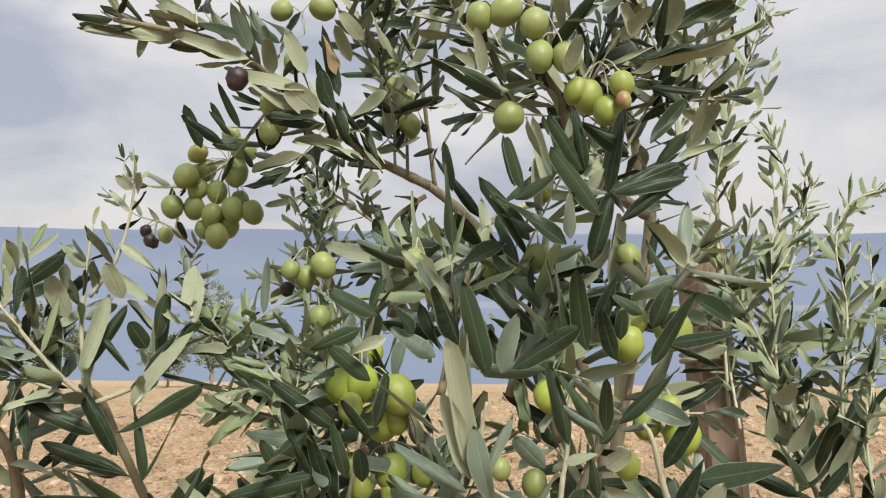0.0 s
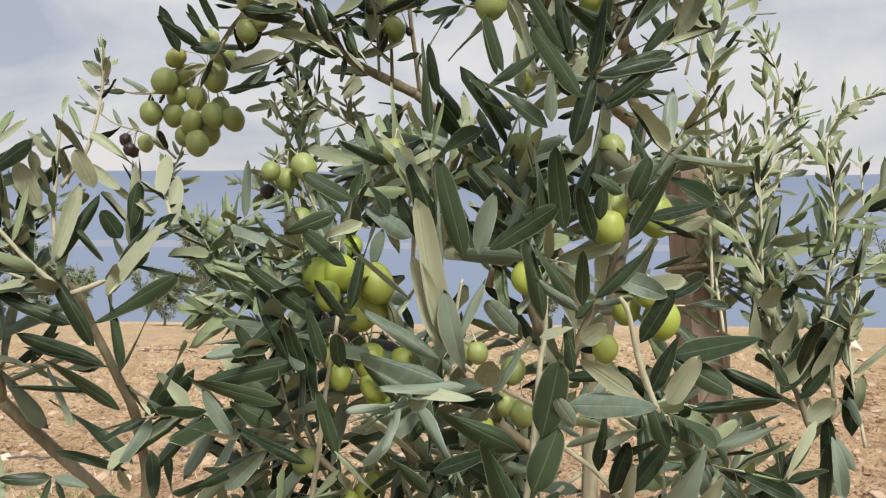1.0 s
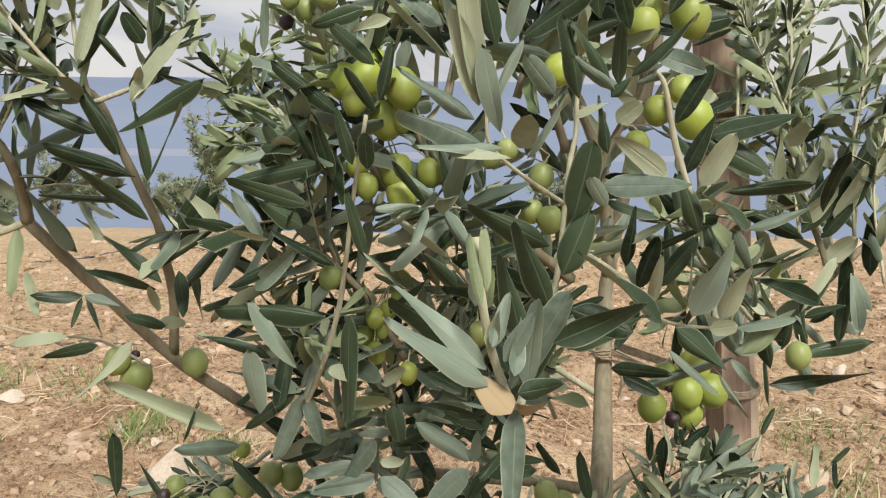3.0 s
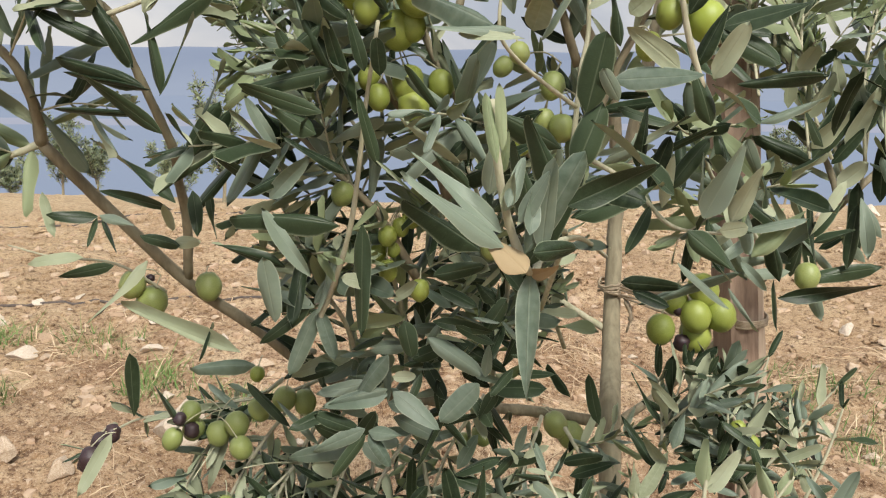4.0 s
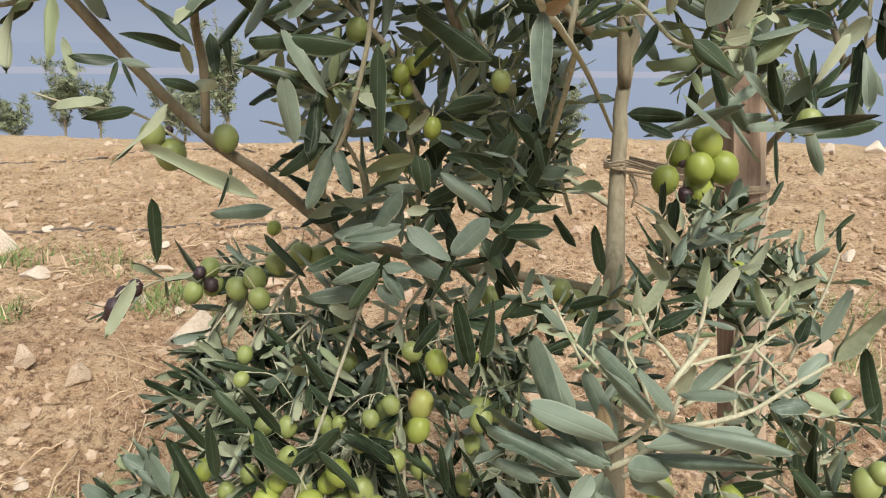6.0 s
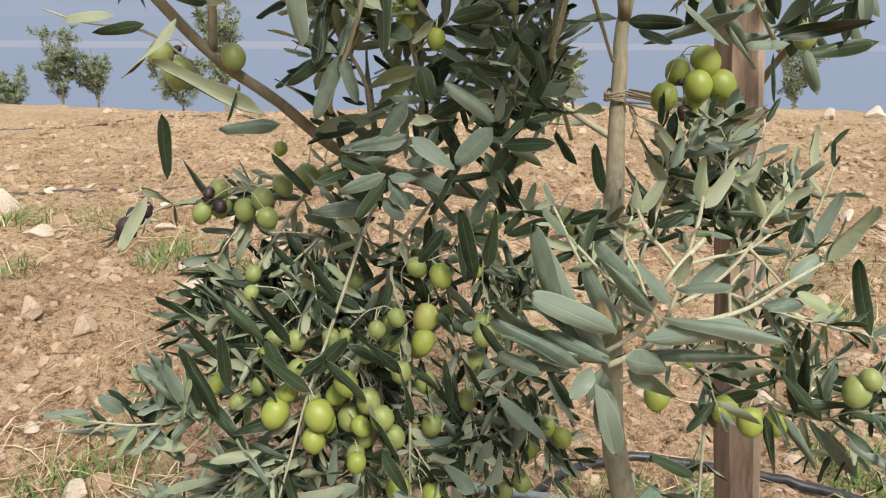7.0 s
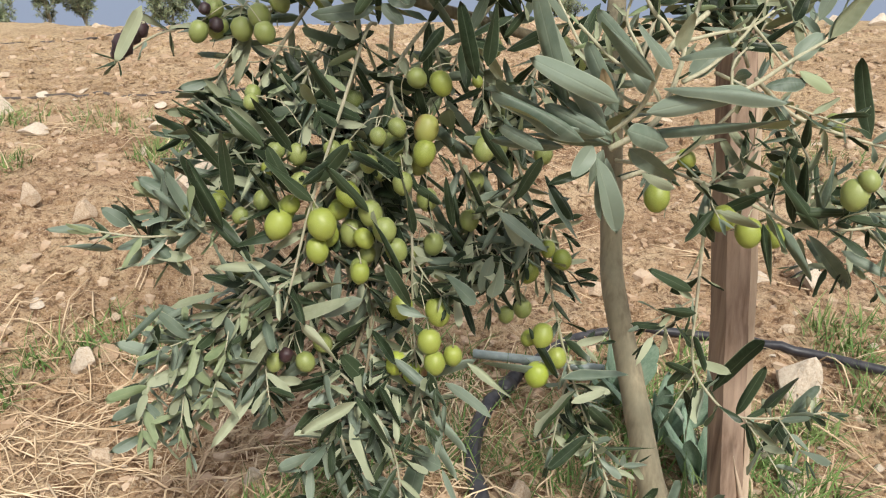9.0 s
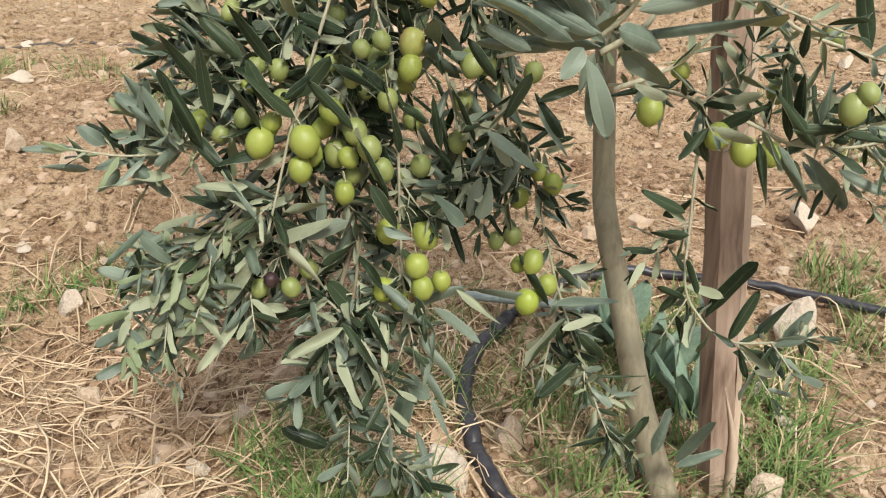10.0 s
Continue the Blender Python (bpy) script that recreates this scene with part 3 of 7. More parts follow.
tree.shoot("twig", TWIG, 2.4, 1.2, [(20, 952, 1276), (36, 958, 1301), (44, 964, 1330), (48, 968, 1364), (46, 970, 1384)], leafy=34, size=20, tones="dyb", sprouts=0)
tree.shoot("twig", TWIG, 3, 1.2, [(27, 945, 1194), (66, 950, 1211), (88, 950, 1235)], leafy=26, size=45, tones="ubd")
tree.shoot("twig", TWIG, 2.6, 1.2, [(27, 945, 1194), (3, 935, 1206), (-28, 930, 1218)], leafy=26, size=45, tones="ubd")
tree.shoot("branch", TWIG, 7, 3, [(503, 1330, 814), (446, 1335, 849), (395, 1330, 887), (339, 1300, 968), (309, 1270, 1042)], leafy=30, size=55, tones="ubbd")
tree.shoot("branch", LIMB, 9, 6, [(512, 1360, 974), (494, 1350, 1113), (448, 1340, 1216), (393, 1335, 1281), (356, 1330, 1323), (313, 1330, 1366), (277, 1335, 1395)])
tree.shoot("branch", LIMB, 6.5, 2.5, [(277, 1335, 1395), (234, 1330, 1415), (202, 1290, 1428), (175, 1230, 1450), (156, 1190, 1468), (126, 1160, 1489), (97, 1130, 1502), (72, 1100, 1514), (21, 1090, 1525), (-18, 1080, 1530)], leafy=60, size=55, tones="uudd")
tree.shoot("twig", LIMB, 3, 1.6, [(284, 1335, 1391), (274, 1320, 1464), (263, 1310, 1533), (234, 1300, 1586), (223, 1300, 1641)], leafy=60, size=45, tones="ud")
tree.shoot("twig", LIMB, 2.4, 1.6, [(249, 1330, 1407), (248, 1320, 1450), (242, 1310, 1518)])
tree.shoot("twig", LIMB, 3.4, 1.8, [(271, 1335, 1382), (239, 1310, 1357), (225, 1290, 1334)], leafy=50, size=40, tones="ud")
tree.shoot("twig", TWIG, 5, 3, [(398, 1150, 1364), (363, 1120, 1355), (331, 1100, 1333), (304, 1100, 1300), (288, 1100, 1267), (283, 1120, 1203)])
tree.shoot("limb", LIMB, 8, 4, [(563, 1380, 1363), (513, 1300, 1380), (463, 1220, 1406), (432, 1170, 1437), (410, 1140, 1473), (393, 1120, 1514), (376, 1100, 1558), (367, 1100, 1596)], leafy=60, size=60, tones="uud")
tree.shoot("twig", TWIG, 3.2, 2, [(370, 980, 955), (376, 900, 1034), (367, 860, 1053), (372, 860, 1092), (375, 865, 1129), (378, 870, 1159), (382, 875, 1180), (383, 880, 1206), (393, 900, 1229)])
tree.shoot("twig", TWIG, 2.2, 1.2, [(375, 865, 1133), (352, 850, 1148), (329, 830, 1166), (320, 820, 1180), (321, 820, 1206), (324, 820, 1223)])
tree.shoot("twig", TWIG, 4, 2, [(158, 1050, 886), (166, 980, 917), (194, 950, 979), (213, 930, 1037), (222, 920, 1088), (228, 910, 1128), (240, 890, 1189)])
tree.shoot("twig", STEM, 3.6, 2.4, [(490, 1310, 922), (406, 1000, 1013), (347, 760, 1061), (329, 670, 1069), (318, 665, 1092), (312, 660, 1119), (309, 660, 1146)])
tree.shoot("twig", TWIG, 3, 1.6, [(438, 800, 1148), (426, 795, 1177), (417, 790, 1208), (412, 790, 1217)])
tree.shoot("twig", TWIG, 2.8, 1.6, [(390, 920, 1095), (424, 900, 1075), (446, 885, 1051), (468, 880, 1045), (496, 870, 1047)], leafy=60, size=42, tones="ub", sprouts=0)
tree.shoot("branch", LIMB, 6, 3.5, [(502, 1265, 708), (601, 1330, 746), (659, 1320, 823), (682, 1270, 913), (698, 1210, 971), (714, 1170, 1020), (763, 1190, 1058)])
tree.shoot("twig", LIMB, 4, 2, [(711, 1170, 1017), (700, 1190, 1060), (677, 1200, 1108), (656, 1210, 1161), (647, 1220, 1220)], leafy=26, size=48, tones="dybu")
tree.shoot("twig", STEM, 3, 1.2, [(686, 1150, 1068), (660, 1180, 1150), (659, 1200, 1245), (663, 1220, 1319), (695, 1250, 1391), (682, 1260, 1445)], leafy=26, size=39, tones="ydyb", sprouts=150, spread=0.5)
tree.shoot("twig", STEM, 3, 1.2, [(610, 1200, 1145), (610, 1220, 1242), (610, 1240, 1332), (614, 1250, 1410), (639, 1270, 1493), (669, 1280, 1577), (692, 1290, 1634)], leafy=26, size=39, tones="ydyb", sprouts=150, spread=0.5)
tree.shoot("twig", STEM, 3, 1.2, [(721, 1150, 1063), (719, 1170, 1152), (739, 1200, 1245), (736, 1220, 1320), (759, 1240, 1369), (803, 1250, 1389)], leafy=26, size=41, tones="ydyb", sprouts=150, spread=0.5)
tree.shoot("twig", STEM, 2.8, 1.1, [(635, 1200, 1182), (637, 1220, 1268), (691, 1240, 1326), (724, 1250, 1392)], leafy=26, size=35, tones="ydyb", sprouts=150, spread=0.5)
tree.shoot("twig", STEM, 3, 1.2, [(545, 1220, 1420), (586, 1240, 1494), (610, 1250, 1568), (628, 1260, 1630)], leafy=26, size=47, tones="ydyb", sprouts=150, spread=0.5)
tree.shoot("twig", STEM, 2.8, 1.1, [(599, 1260, 1186), (623, 1220, 1243), (670, 1220, 1294), (720, 1260, 1353)], leafy=26, size=39, tones="ydyb", sprouts=150, spread=0.5)
tree.shoot("twig", STEM, 2.8, 1.1, [(701, 1150, 1050), (663, 1180, 1164), (636, 1200, 1234), (615, 1220, 1282), (606, 1220, 1328)], leafy=26, size=45, tones="ydyb", sprouts=150, spread=0.5)
tree.shoot("twig", STEM, 2.8, 1.1, [(720, 1150, 1038), (729, 1170, 1106), (734, 1200, 1176), (746, 1220, 1248), (751, 1230, 1308)], leafy=26, size=47, tones="ydyb", sprouts=150, spread=0.5)
tree.shoot("twig", STEM, 2.6, 1.2, [(729, 1100, 1027), (730, 1140, 1111), (745, 1160, 1178)], leafy=24, size=42, tones="dydb", sprouts=120, spread=0.5)
tree.shoot("twig", STEM, 2.6, 1.1, [(646, 1300, 1236), (655, 1310, 1347), (637, 1310, 1417), (651, 1320, 1488), (693, 1330, 1590), (697, 1330, 1640)], leafy=27, size=38, tones="ybyd", sprouts=0, spread=0.55)
tree.shoot("twig", STEM, 2.6, 1.1, [(654, 1250, 1188), (713, 1330, 1277), (738, 1380, 1350), (738, 1400, 1427), (741, 1410, 1488)], leafy=27, size=38, tones="ybyd", sprouts=0, spread=0.55)
tree.shoot("twig", STEM, 2.6, 1.1, [(708, 1300, 1264), (793, 1420, 1351), (806, 1450, 1436)], leafy=27, size=38, tones="ybyd", sprouts=0, spread=0.55)
tree.shoot("twig", STEM, 2.6, 1.1, [(703, 1230, 1300), (783, 1300, 1355), (837, 1330, 1395)], leafy=27, size=38, tones="ybyd", sprouts=0, spread=0.55)
tree.shoot("twig", STEM, 2.6, 1.1, [(611, 1280, 1332), (637, 1320, 1397), (669, 1350, 1457), (713, 1370, 1513), (729, 1380, 1568)], leafy=27, size=38, tones="ybyd", sprouts=0, spread=0.55)
tree.shoot("twig", STEM, 2.6, 1.1, [(663, 1150, 1068), (666, 1200, 1158), (669, 1220, 1218), (672, 1260, 1312)], leafy=27, size=38, tones="ybyd", sprouts=0, spread=0.55)
tree.shoot("twig", STEM, 2.6, 1.1, [(728, 1200, 1115), (769, 1270, 1186), (789, 1300, 1237), (809, 1330, 1327)], leafy=27, size=38, tones="ybyd", sprouts=0, spread=0.55)
tree.shoot("twig", STEM, 2.6, 1.1, [(694, 1180, 1120), (687, 1220, 1186), (654, 1250, 1221)], leafy=27, size=38, tones="ybyd", sprouts=0, spread=0.55)
tree.shoot("twig", STEM, 2.6, 1.1, [(604, 1150, 1132), (621, 1230, 1203), (652, 1280, 1292), (672, 1300, 1361)], leafy=27, size=38, tones="ybyd", sprouts=0, spread=0.55)
tree.shoot("twig", STEM, 2.6, 1.1, [(754, 1180, 1126), (798, 1250, 1215), (818, 1300, 1313)], leafy=27, size=38, tones="ybyd", sprouts=0, spread=0.55)
tree.shoot("twig", STEM, 2.6, 1.1, [(596, 1280, 1413), (616, 1300, 1485), (646, 1310, 1557), (657, 1320, 1616)], leafy=27, size=38, tones="ybyd", sprouts=0, spread=0.55)
# young tone on these shoots stands in for sky light coming through the leaves
tree.shoot("twig", TWIG, 3, 1.3, [(213, 1200, 1154), (181, 1200, 1240), (153, 1220, 1308), (167, 1250, 1387)], leafy=17, size=36, tones="ybyd")
tree.shoot("twig", TWIG, 3, 1.3, [(206, 1150, 1192), (150, 1170, 1219), (95, 1200, 1215), (57, 1200, 1221)], leafy=14, size=34, tones="ybyd")
tree.shoot("twig", TWIG, 2.6, 1.3, [(188, 1200, 1234), (136, 1210, 1264), (86, 1220, 1282)], leafy=16, size=34, tones="ybyd")
tree.shoot("twig", TWIG, 2.6, 1.3, [(163, 1200, 1259), (143, 1220, 1327), (123, 1240, 1373)], leafy=15, size=34, tones="ybyd")
tree.shoot("twig", TWIG, 2.6, 1.3, [(238, 1280, 1329), (203, 1280, 1352), (169, 1280, 1376), (145, 1280, 1389)], leafy=16, size=38, tones="ubd")
tree.shoot("twig", TWIG, 2.6, 1.3, [(169, 1200, 1184), (107, 1200, 1190), (52, 1220, 1180)], leafy=15, size=38, tones="ybyd")
tree.shoot("twig", TWIG, 2.6, 1.3, [(177, 1100, 1064), (124, 1150, 1141), (83, 1180, 1179), (60, 1200, 1196)], leafy=20, size=46, tones="ybyd")
tree.shoot("twig", TWIG, 2.6, 1.3, [(199, 1100, 1098), (148, 1120, 1161), (100, 1160, 1209), (85, 1180, 1243)], leafy=20, size=46, tones="ybyd")
tree.shoot("twig", TWIG, 2.4, 1.2, [(-28, 1300, 1389), (-63, 1300, 1389), (-94, 1300, 1403), (-98, 1300, 1423)], leafy=30, size=34, tones="ubd", sprouts=0)
tree.shoot("twig", TWIG, 2.6, 1.2, [(126, 1160, 1486), (81, 1220, 1448), (33, 1280, 1415), (-21, 1300, 1389)], leafy=30, size=34, tones="ud", sprouts=0)
tree.shoot("twig", TWIG, 2.2, 1.2, [(-33, 1370, 1313), (-63, 1360, 1342), (-103, 1350, 1356), (-133, 1350, 1378)], leafy=30, size=34, tones="bd", sprouts=0)
tree.shoot("twig", TWIG, 2.6, 1.2, [(52, 1100, 1248), (13, 1200, 1276), (-26, 1350, 1306), (-22, 1370, 1335)], leafy=30, size=34, tones="bd", sprouts=0)
tree.shoot("twig", TWIG, 2.6, 1.2, [(234, 1320, 1414), (232, 1250, 1486), (201, 1220, 1544), (172, 1200, 1588)], leafy=22, size=48, tones="ud")
tree.shoot("twig", TWIG, 2.6, 1.2, [(422, 1160, 1441), (449, 1120, 1497), (472, 1100, 1537), (499, 1100, 1581)], leafy=22, size=50, tones="ud")
tree.shoot("twig", TWIG, 2.6, 1.2, [(453, 1180, 1366), (482, 1140, 1421), (511, 1120, 1481), (549, 1100, 1526)], leafy=22, size=50, tones="ud")
tree.shoot("twig", TWIG, 2.6, 1.2, [(410, 1140, 1473), (357, 1100, 1497), (319, 1100, 1524), (297, 1100, 1557)], leafy=22, size=50, tones="ud")
tree.shoot("branch", LIMB, 5, 3, [(401, 980, 1054), (352, 970, 1093), (307, 960, 1121), (280, 960, 1160), (262, 970, 1199)], leafy=22, size=58, tones="uudbb")
tree.shoot("branch", LIMB, 5, 3, [(289, 1000, 1047), (270, 1000, 1095), (241, 1000, 1133), (213, 1000, 1170)], leafy=22, size=58, tones="uudbb")
tree.shoot("branch", LIMB, 4, 2, [(403, 980, 1101), (421, 970, 1157), (445, 970, 1210), (455, 970, 1265), (464, 980, 1304)], leafy=24, size=58, tones="uudbb")
tree.shoot("branch", LIMB, 4, 2, [(392, 980, 1160), (371, 970, 1217), (357, 980, 1265), (349, 1000, 1305)], leafy=24, size=58, tones="uudbb")
tree.shoot("branch", LIMB, 4, 2, [(261, 1000, 976), (233, 990, 1029), (197, 980, 1070), (161, 980, 1106)], leafy=24, size=58, tones="uudbb")
tree.shoot("branch", TWIG, 4, 2, [(243, 1120, 810), (248, 1050, 910), (234, 1020, 984), (212, 1000, 1039), (195, 990, 1088)], leafy=24, size=50, tones="ubbdy")
tree.shoot("branch", TWIG, 4, 2, [(339, 1180, 773), (340, 1120, 864), (348, 1080, 944), (334, 1060, 1004), (300, 1050, 1054)], leafy=24, size=47, tones="ubbdy")
tree.shoot("branch", TWIG, 3.5, 2, [(196, 1100, 831), (197, 1020, 919), (170, 1000, 978), (156, 980, 1027), (148, 980, 1075)], leafy=26, size=52, tones="ubbdy")
tree.shoot("branch", TWIG, 3.5, 2, [(425, 1200, 838), (385, 1120, 952), (403, 1100, 1026), (425, 1060, 1096), (439, 1040, 1146)], leafy=26, size=48, tones="ubbdy")
tree.shoot("branch", TWIG, 3.5, 2, [(644, 1150, 948), (565, 1050, 1020), (506, 980, 1074), (487, 960, 1120)], leafy=26, size=48, tones="ubbdy")
tree.shoot("twig", TWIG, 3, 1.6, [(169, 1120, 836), (102, 1140, 800), (36, 1145, 787), (-12, 1150, 773), (-72, 1150, 760), (-118, 1130, 732)], leafy=44, size=44, tones="ubd", sprouts=0)
tree.shoot("twig", TWIG, 2.2, 1.2, [(10, 1070, 939), (-29, 1050, 972), (-84, 1040, 981), (-119, 1030, 994)])
tree.shoot("twig", TWIG, 2.9, 1.8, [(193, 1120, 776), (192, 1030, 782), (172, 1000, 725), (151, 980, 666), (131, 965, 610), (112, 955, 544), (96, 950, 492)])
tree.shoot("twig", TWIG, 3.2, 1.6, [(267, 1130, 793), (215, 1050, 728), (231, 1030, 659), (235, 1010, 575), (235, 1000, 481), (238, 990, 396), (245, 985, 336)], leafy=40, size=45, tones="ud")
tree.shoot("twig", TWIG, 2.6, 1.4, [(355, 1050, 614), (333, 1040, 556), (317, 1030, 521), (288, 1020, 515)], leafy=26, size=45, tones="ubd")
tree.shoot("twig", TWIG, 3, 1.5, [(355, 1100, 627), (383, 1070, 545), (402, 1060, 467), (423, 1045, 380), (446, 1030, 313), (479, 1010, 222), (505, 990, 173)], leafy=34, size=42, tones="ubd")
tree.shoot("twig", TWIG, 3, 1.4, [(114, 1010, 608), (84, 1000, 598), (41, 990, 583), (4, 970, 579), (-43, 950, 582), (-88, 935, 595)], leafy=18, size=46, tones="bbyd")
tree.shoot("twig", TWIG, 3.4, 1.6, [(135, 1120, 819), (75, 1100, 739), (33, 1080, 657), (7, 1050, 591)], leafy=18, size=62, tones="uubddb")
tree.shoot("twig", TWIG, 3.4, 1.6, [(155, 1110, 795), (109, 1080, 711), (70, 1050, 633), (52, 1020, 568)], leafy=17, size=62, tones="uubddb")
tree.shoot("twig", TWIG, 3.4, 1.6, [(180, 1100, 765), (155, 1060, 677), (132, 1020, 603), (103, 1000, 514)], leafy=18, size=58, tones="uubddb")
tree.shoot("twig", TWIG, 3.4, 1.6, [(104, 1150, 815), (37, 1130, 760), (-13, 1110, 683)], leafy=18, size=60, tones="uubddb")
tree.shoot("twig", TWIG, 3.4, 1.6, [(213, 1100, 778), (206, 1070, 681), (198, 1050, 577), (209, 1030, 460)], leafy=20, size=55, tones="uubddb")
tree.shoot("twig", TWIG, 3.4, 1.6, [(257, 1110, 776), (277, 1080, 678), (297, 1060, 595), (311, 1050, 496)], leafy=22, size=55, tones="uubddb")
tree.shoot("twig", TWIG, 3, 1.4, [(98, 1000, 535), (26, 980, 473), (-23, 970, 419), (-66, 960, 370)], leafy=24, size=50, tones="bydb")
tree.shoot("twig", TWIG, 3, 1.4, [(103, 1000, 507), (66, 990, 429), (37, 980, 381)], leafy=20, size=48, tones="uubddb")
tree.shoot("twig", TWIG, 3, 1.4, [(125, 1000, 406), (177, 990, 349), (211, 970, 279), (218, 960, 172)], leafy=19, size=48, tones="ubbu")
tree.shoot("twig", TWIG, 3, 1.4, [(115, 1000, 452), (142, 980, 314), (166, 970, 227)], leafy=20, size=48, tones="ubbu")
tree.shoot("twig", TWIG, 3, 1.4, [(70, 990, 501), (18, 975, 421), (-18, 970, 362), (-40, 960, 287)], leafy=24, size=48, tones="bydb")
tree.shoot("twig", TWIG, 3, 1.4, [(65, 990, 515), (7, 970, 468), (-49, 960, 422), (-90, 950, 390)], leafy=24, size=48, tones="bydb")
tree.shoot("twig", TWIG, 3, 1.4, [(296, 1120, 774), (329, 1100, 693), (365, 1090, 598), (388, 1080, 513)], leafy=22, size=50, tones="uubddb")
tree.shoot("twig", STEM, 3.6, 2.6, [(492, 870, 817), (453, 830, 795), (442, 850, 747), (423, 860, 722), (401, 870, 707), (364, 890, 700), (334, 900, 692)])
tree.shoot("twig", STEM, 4, 2, [(445, 920, 656), (505, 930, 678), (555, 940, 724), (574, 950, 746)], leafy=40, size=45, tones="bbd", sprouts=0)
tree.shoot("twig", STEM, 4, 2, [(571, 950, 746), (628, 980, 702), (700, 1000, 674), (768, 1020, 653)], leafy=40, size=45, tones="bbd", sprouts=0)
tree.shoot("twig", STEM, 4, 2.2, [(502, 1215, 583), (531, 1100, 609), (561, 1020, 616), (620, 1000, 593), (660, 1000, 574), (717, 990, 574), (769, 980, 590)], leafy=42, size=50, tones="bud")
tree.shoot("twig", STEM, 4.6, 2.4, [(418, 858, 704), (452, 856, 726), (464, 858, 749), (473, 862, 777), (476, 866, 796), (486, 872, 829), (490, 878, 857)], leafy=30, size=20, tones="ydb", sprouts=0, start=0.45)
tree.shoot("twig", STEM, 3.0, 2.0, [(475, 865, 786), (458, 868, 808), (446, 870, 820), (435, 872, 841), (431, 874, 855)], leafy=30, size=20, tones="ydb", sprouts=0, start=0.45)
tree.shoot("twig", STEM, 3.8, 2.2, [(464, 858, 745), (495, 862, 746), (534, 868, 755), (568, 874, 776), (599, 880, 793)])
tree.shoot("twig", STEM, 3.2, 1.8, [(476, 864, 761), (500, 870, 773), (528, 878, 798), (546, 886, 826), (563, 892, 848)], leafy=30, size=20, tones="ydb", sprouts=0, start=0.45)
tree.shoot("twig", STEM, 2.8, 1.6, [(477, 866, 795), (502, 872, 800), (532, 880, 804), (552, 884, 817)], leafy=30, size=20, tones="ydb", sprouts=0, start=0.45)
tree.shoot("twig", STEM, 3.4, 2.0, [(460, 858, 740), (450, 862, 758), (417, 872, 779), (388, 880, 807)], leafy=30, size=20, tones="ydb", sprouts=0, start=0.45)
tree.shoot("twig", STEM, 2.6, 1.6, [(449, 862, 759), (439, 866, 786), (426, 870, 811), (431, 872, 836)], leafy=30, size=20, tones="ydb", sprouts=0, start=0.45)
tree.shoot("twig", STEM, 2.4, 1.4, [(535, 880, 805), (555, 884, 786), (572, 888, 769)], leafy=30, size=20, tones="ydb", sprouts=0, start=0.45)
tree.shoot("twig", STEM, 2.4, 1.4, [(520, 866, 750), (520, 872, 774), (531, 876, 788)], leafy=30, size=20, tones="ydb", sprouts=0, start=0.45)
tree.shoot("twig", STEM, 3, 1.8, [(460, 862, 742), (432, 870, 745), (403, 900, 772), (373, 930, 827)], leafy=34, size=50, tones="bbub", sprouts=0)
tree.shoot("twig", TWIG, 2.4, 1.2, [(515, 900, 762), (594, 920, 727), (666, 940, 702)], leafy=22, size=46, tones="ubd", sprouts=0)
tree.shoot("twig", TWIG, 2.8, 1.4, [(572, 1020, 744), (584, 1040, 801), (595, 1050, 857), (605, 1060, 883)], leafy=20, size=44, tones="ubbd")
tree.shoot("twig", TWIG, 2.8, 1.4, [(581, 1020, 763), (623, 1030, 812), (665, 1040, 862)], leafy=20, size=44, tones="ubbd")
tree.shoot("twig", TWIG, 2.8, 1.4, [(569, 1020, 768), (541, 1040, 818), (531, 1050, 868)], leafy=20, size=46, tones="ubbd")
tree.shoot("twig", TWIG, 2.8, 1.4, [(588, 1020, 744), (552, 1000, 820), (546, 1000, 876)], leafy=20, size=46, tones="ubbd")
tree.shoot("twig", TWIG, 2.8, 1.4, [(619, 1000, 738), (653, 1020, 800), (668, 1030, 843)], leafy=34, size=44, tones="ubd")
tree.shoot("twig", TWIG, 2.8, 1.4, [(460, 950, 765), (480, 970, 833), (476, 980, 893)], leafy=24, size=46, tones="ubd")
tree.shoot("twig", TWIG, 2.8, 1.5, [(558, 1000, 597), (562, 1000, 495), (563, 990, 411), (582, 980, 371), (617, 970, 343), (672, 960, 348), (717, 960, 356)], leafy=40, size=44, tones="ub")
tree.shoot("twig", TWIG, 2.6, 1.4, [(431, 1050, 377), (419, 1040, 298), (407, 1030, 224)], leafy=24, size=44, tones="ubd")
tree.shoot("twig", TWIG, 2.6, 1.4, [(675, 1020, 569), (690, 1050, 619), (663, 1070, 673)], leafy=24, size=50, tones="ud")
tree.shoot("twig", TWIG, 2.6, 1.4, [(660, 1030, 566), (611, 1050, 600), (566, 1060, 617)], leafy=26, size=50, tones="ud")
tree.shoot("twig", TWIG, 2.6, 1.4, [(744, 1000, 658), (731, 1000, 615), (722, 1000, 570), (726, 1000, 523)], leafy=26, size=50, tones="bud")
tree.shoot("branch", LIMB, 3.5, 1.8, [(244, 1100, 1250), (260, 1120, 1282), (246, 1150, 1310)], leafy=24, size=64, tones="ubbyd")
tree.shoot("branch", LIMB, 3.5, 1.8, [(305, 1080, 1252), (299, 1100, 1289), (287, 1120, 1322)], leafy=24, size=64, tones="ubbyd")
tree.shoot("branch", LIMB, 3.5, 1.8, [(295, 960, 1200), (304, 970, 1244), (317, 980, 1298)], leafy=24, size=64, tones="ubbyd")
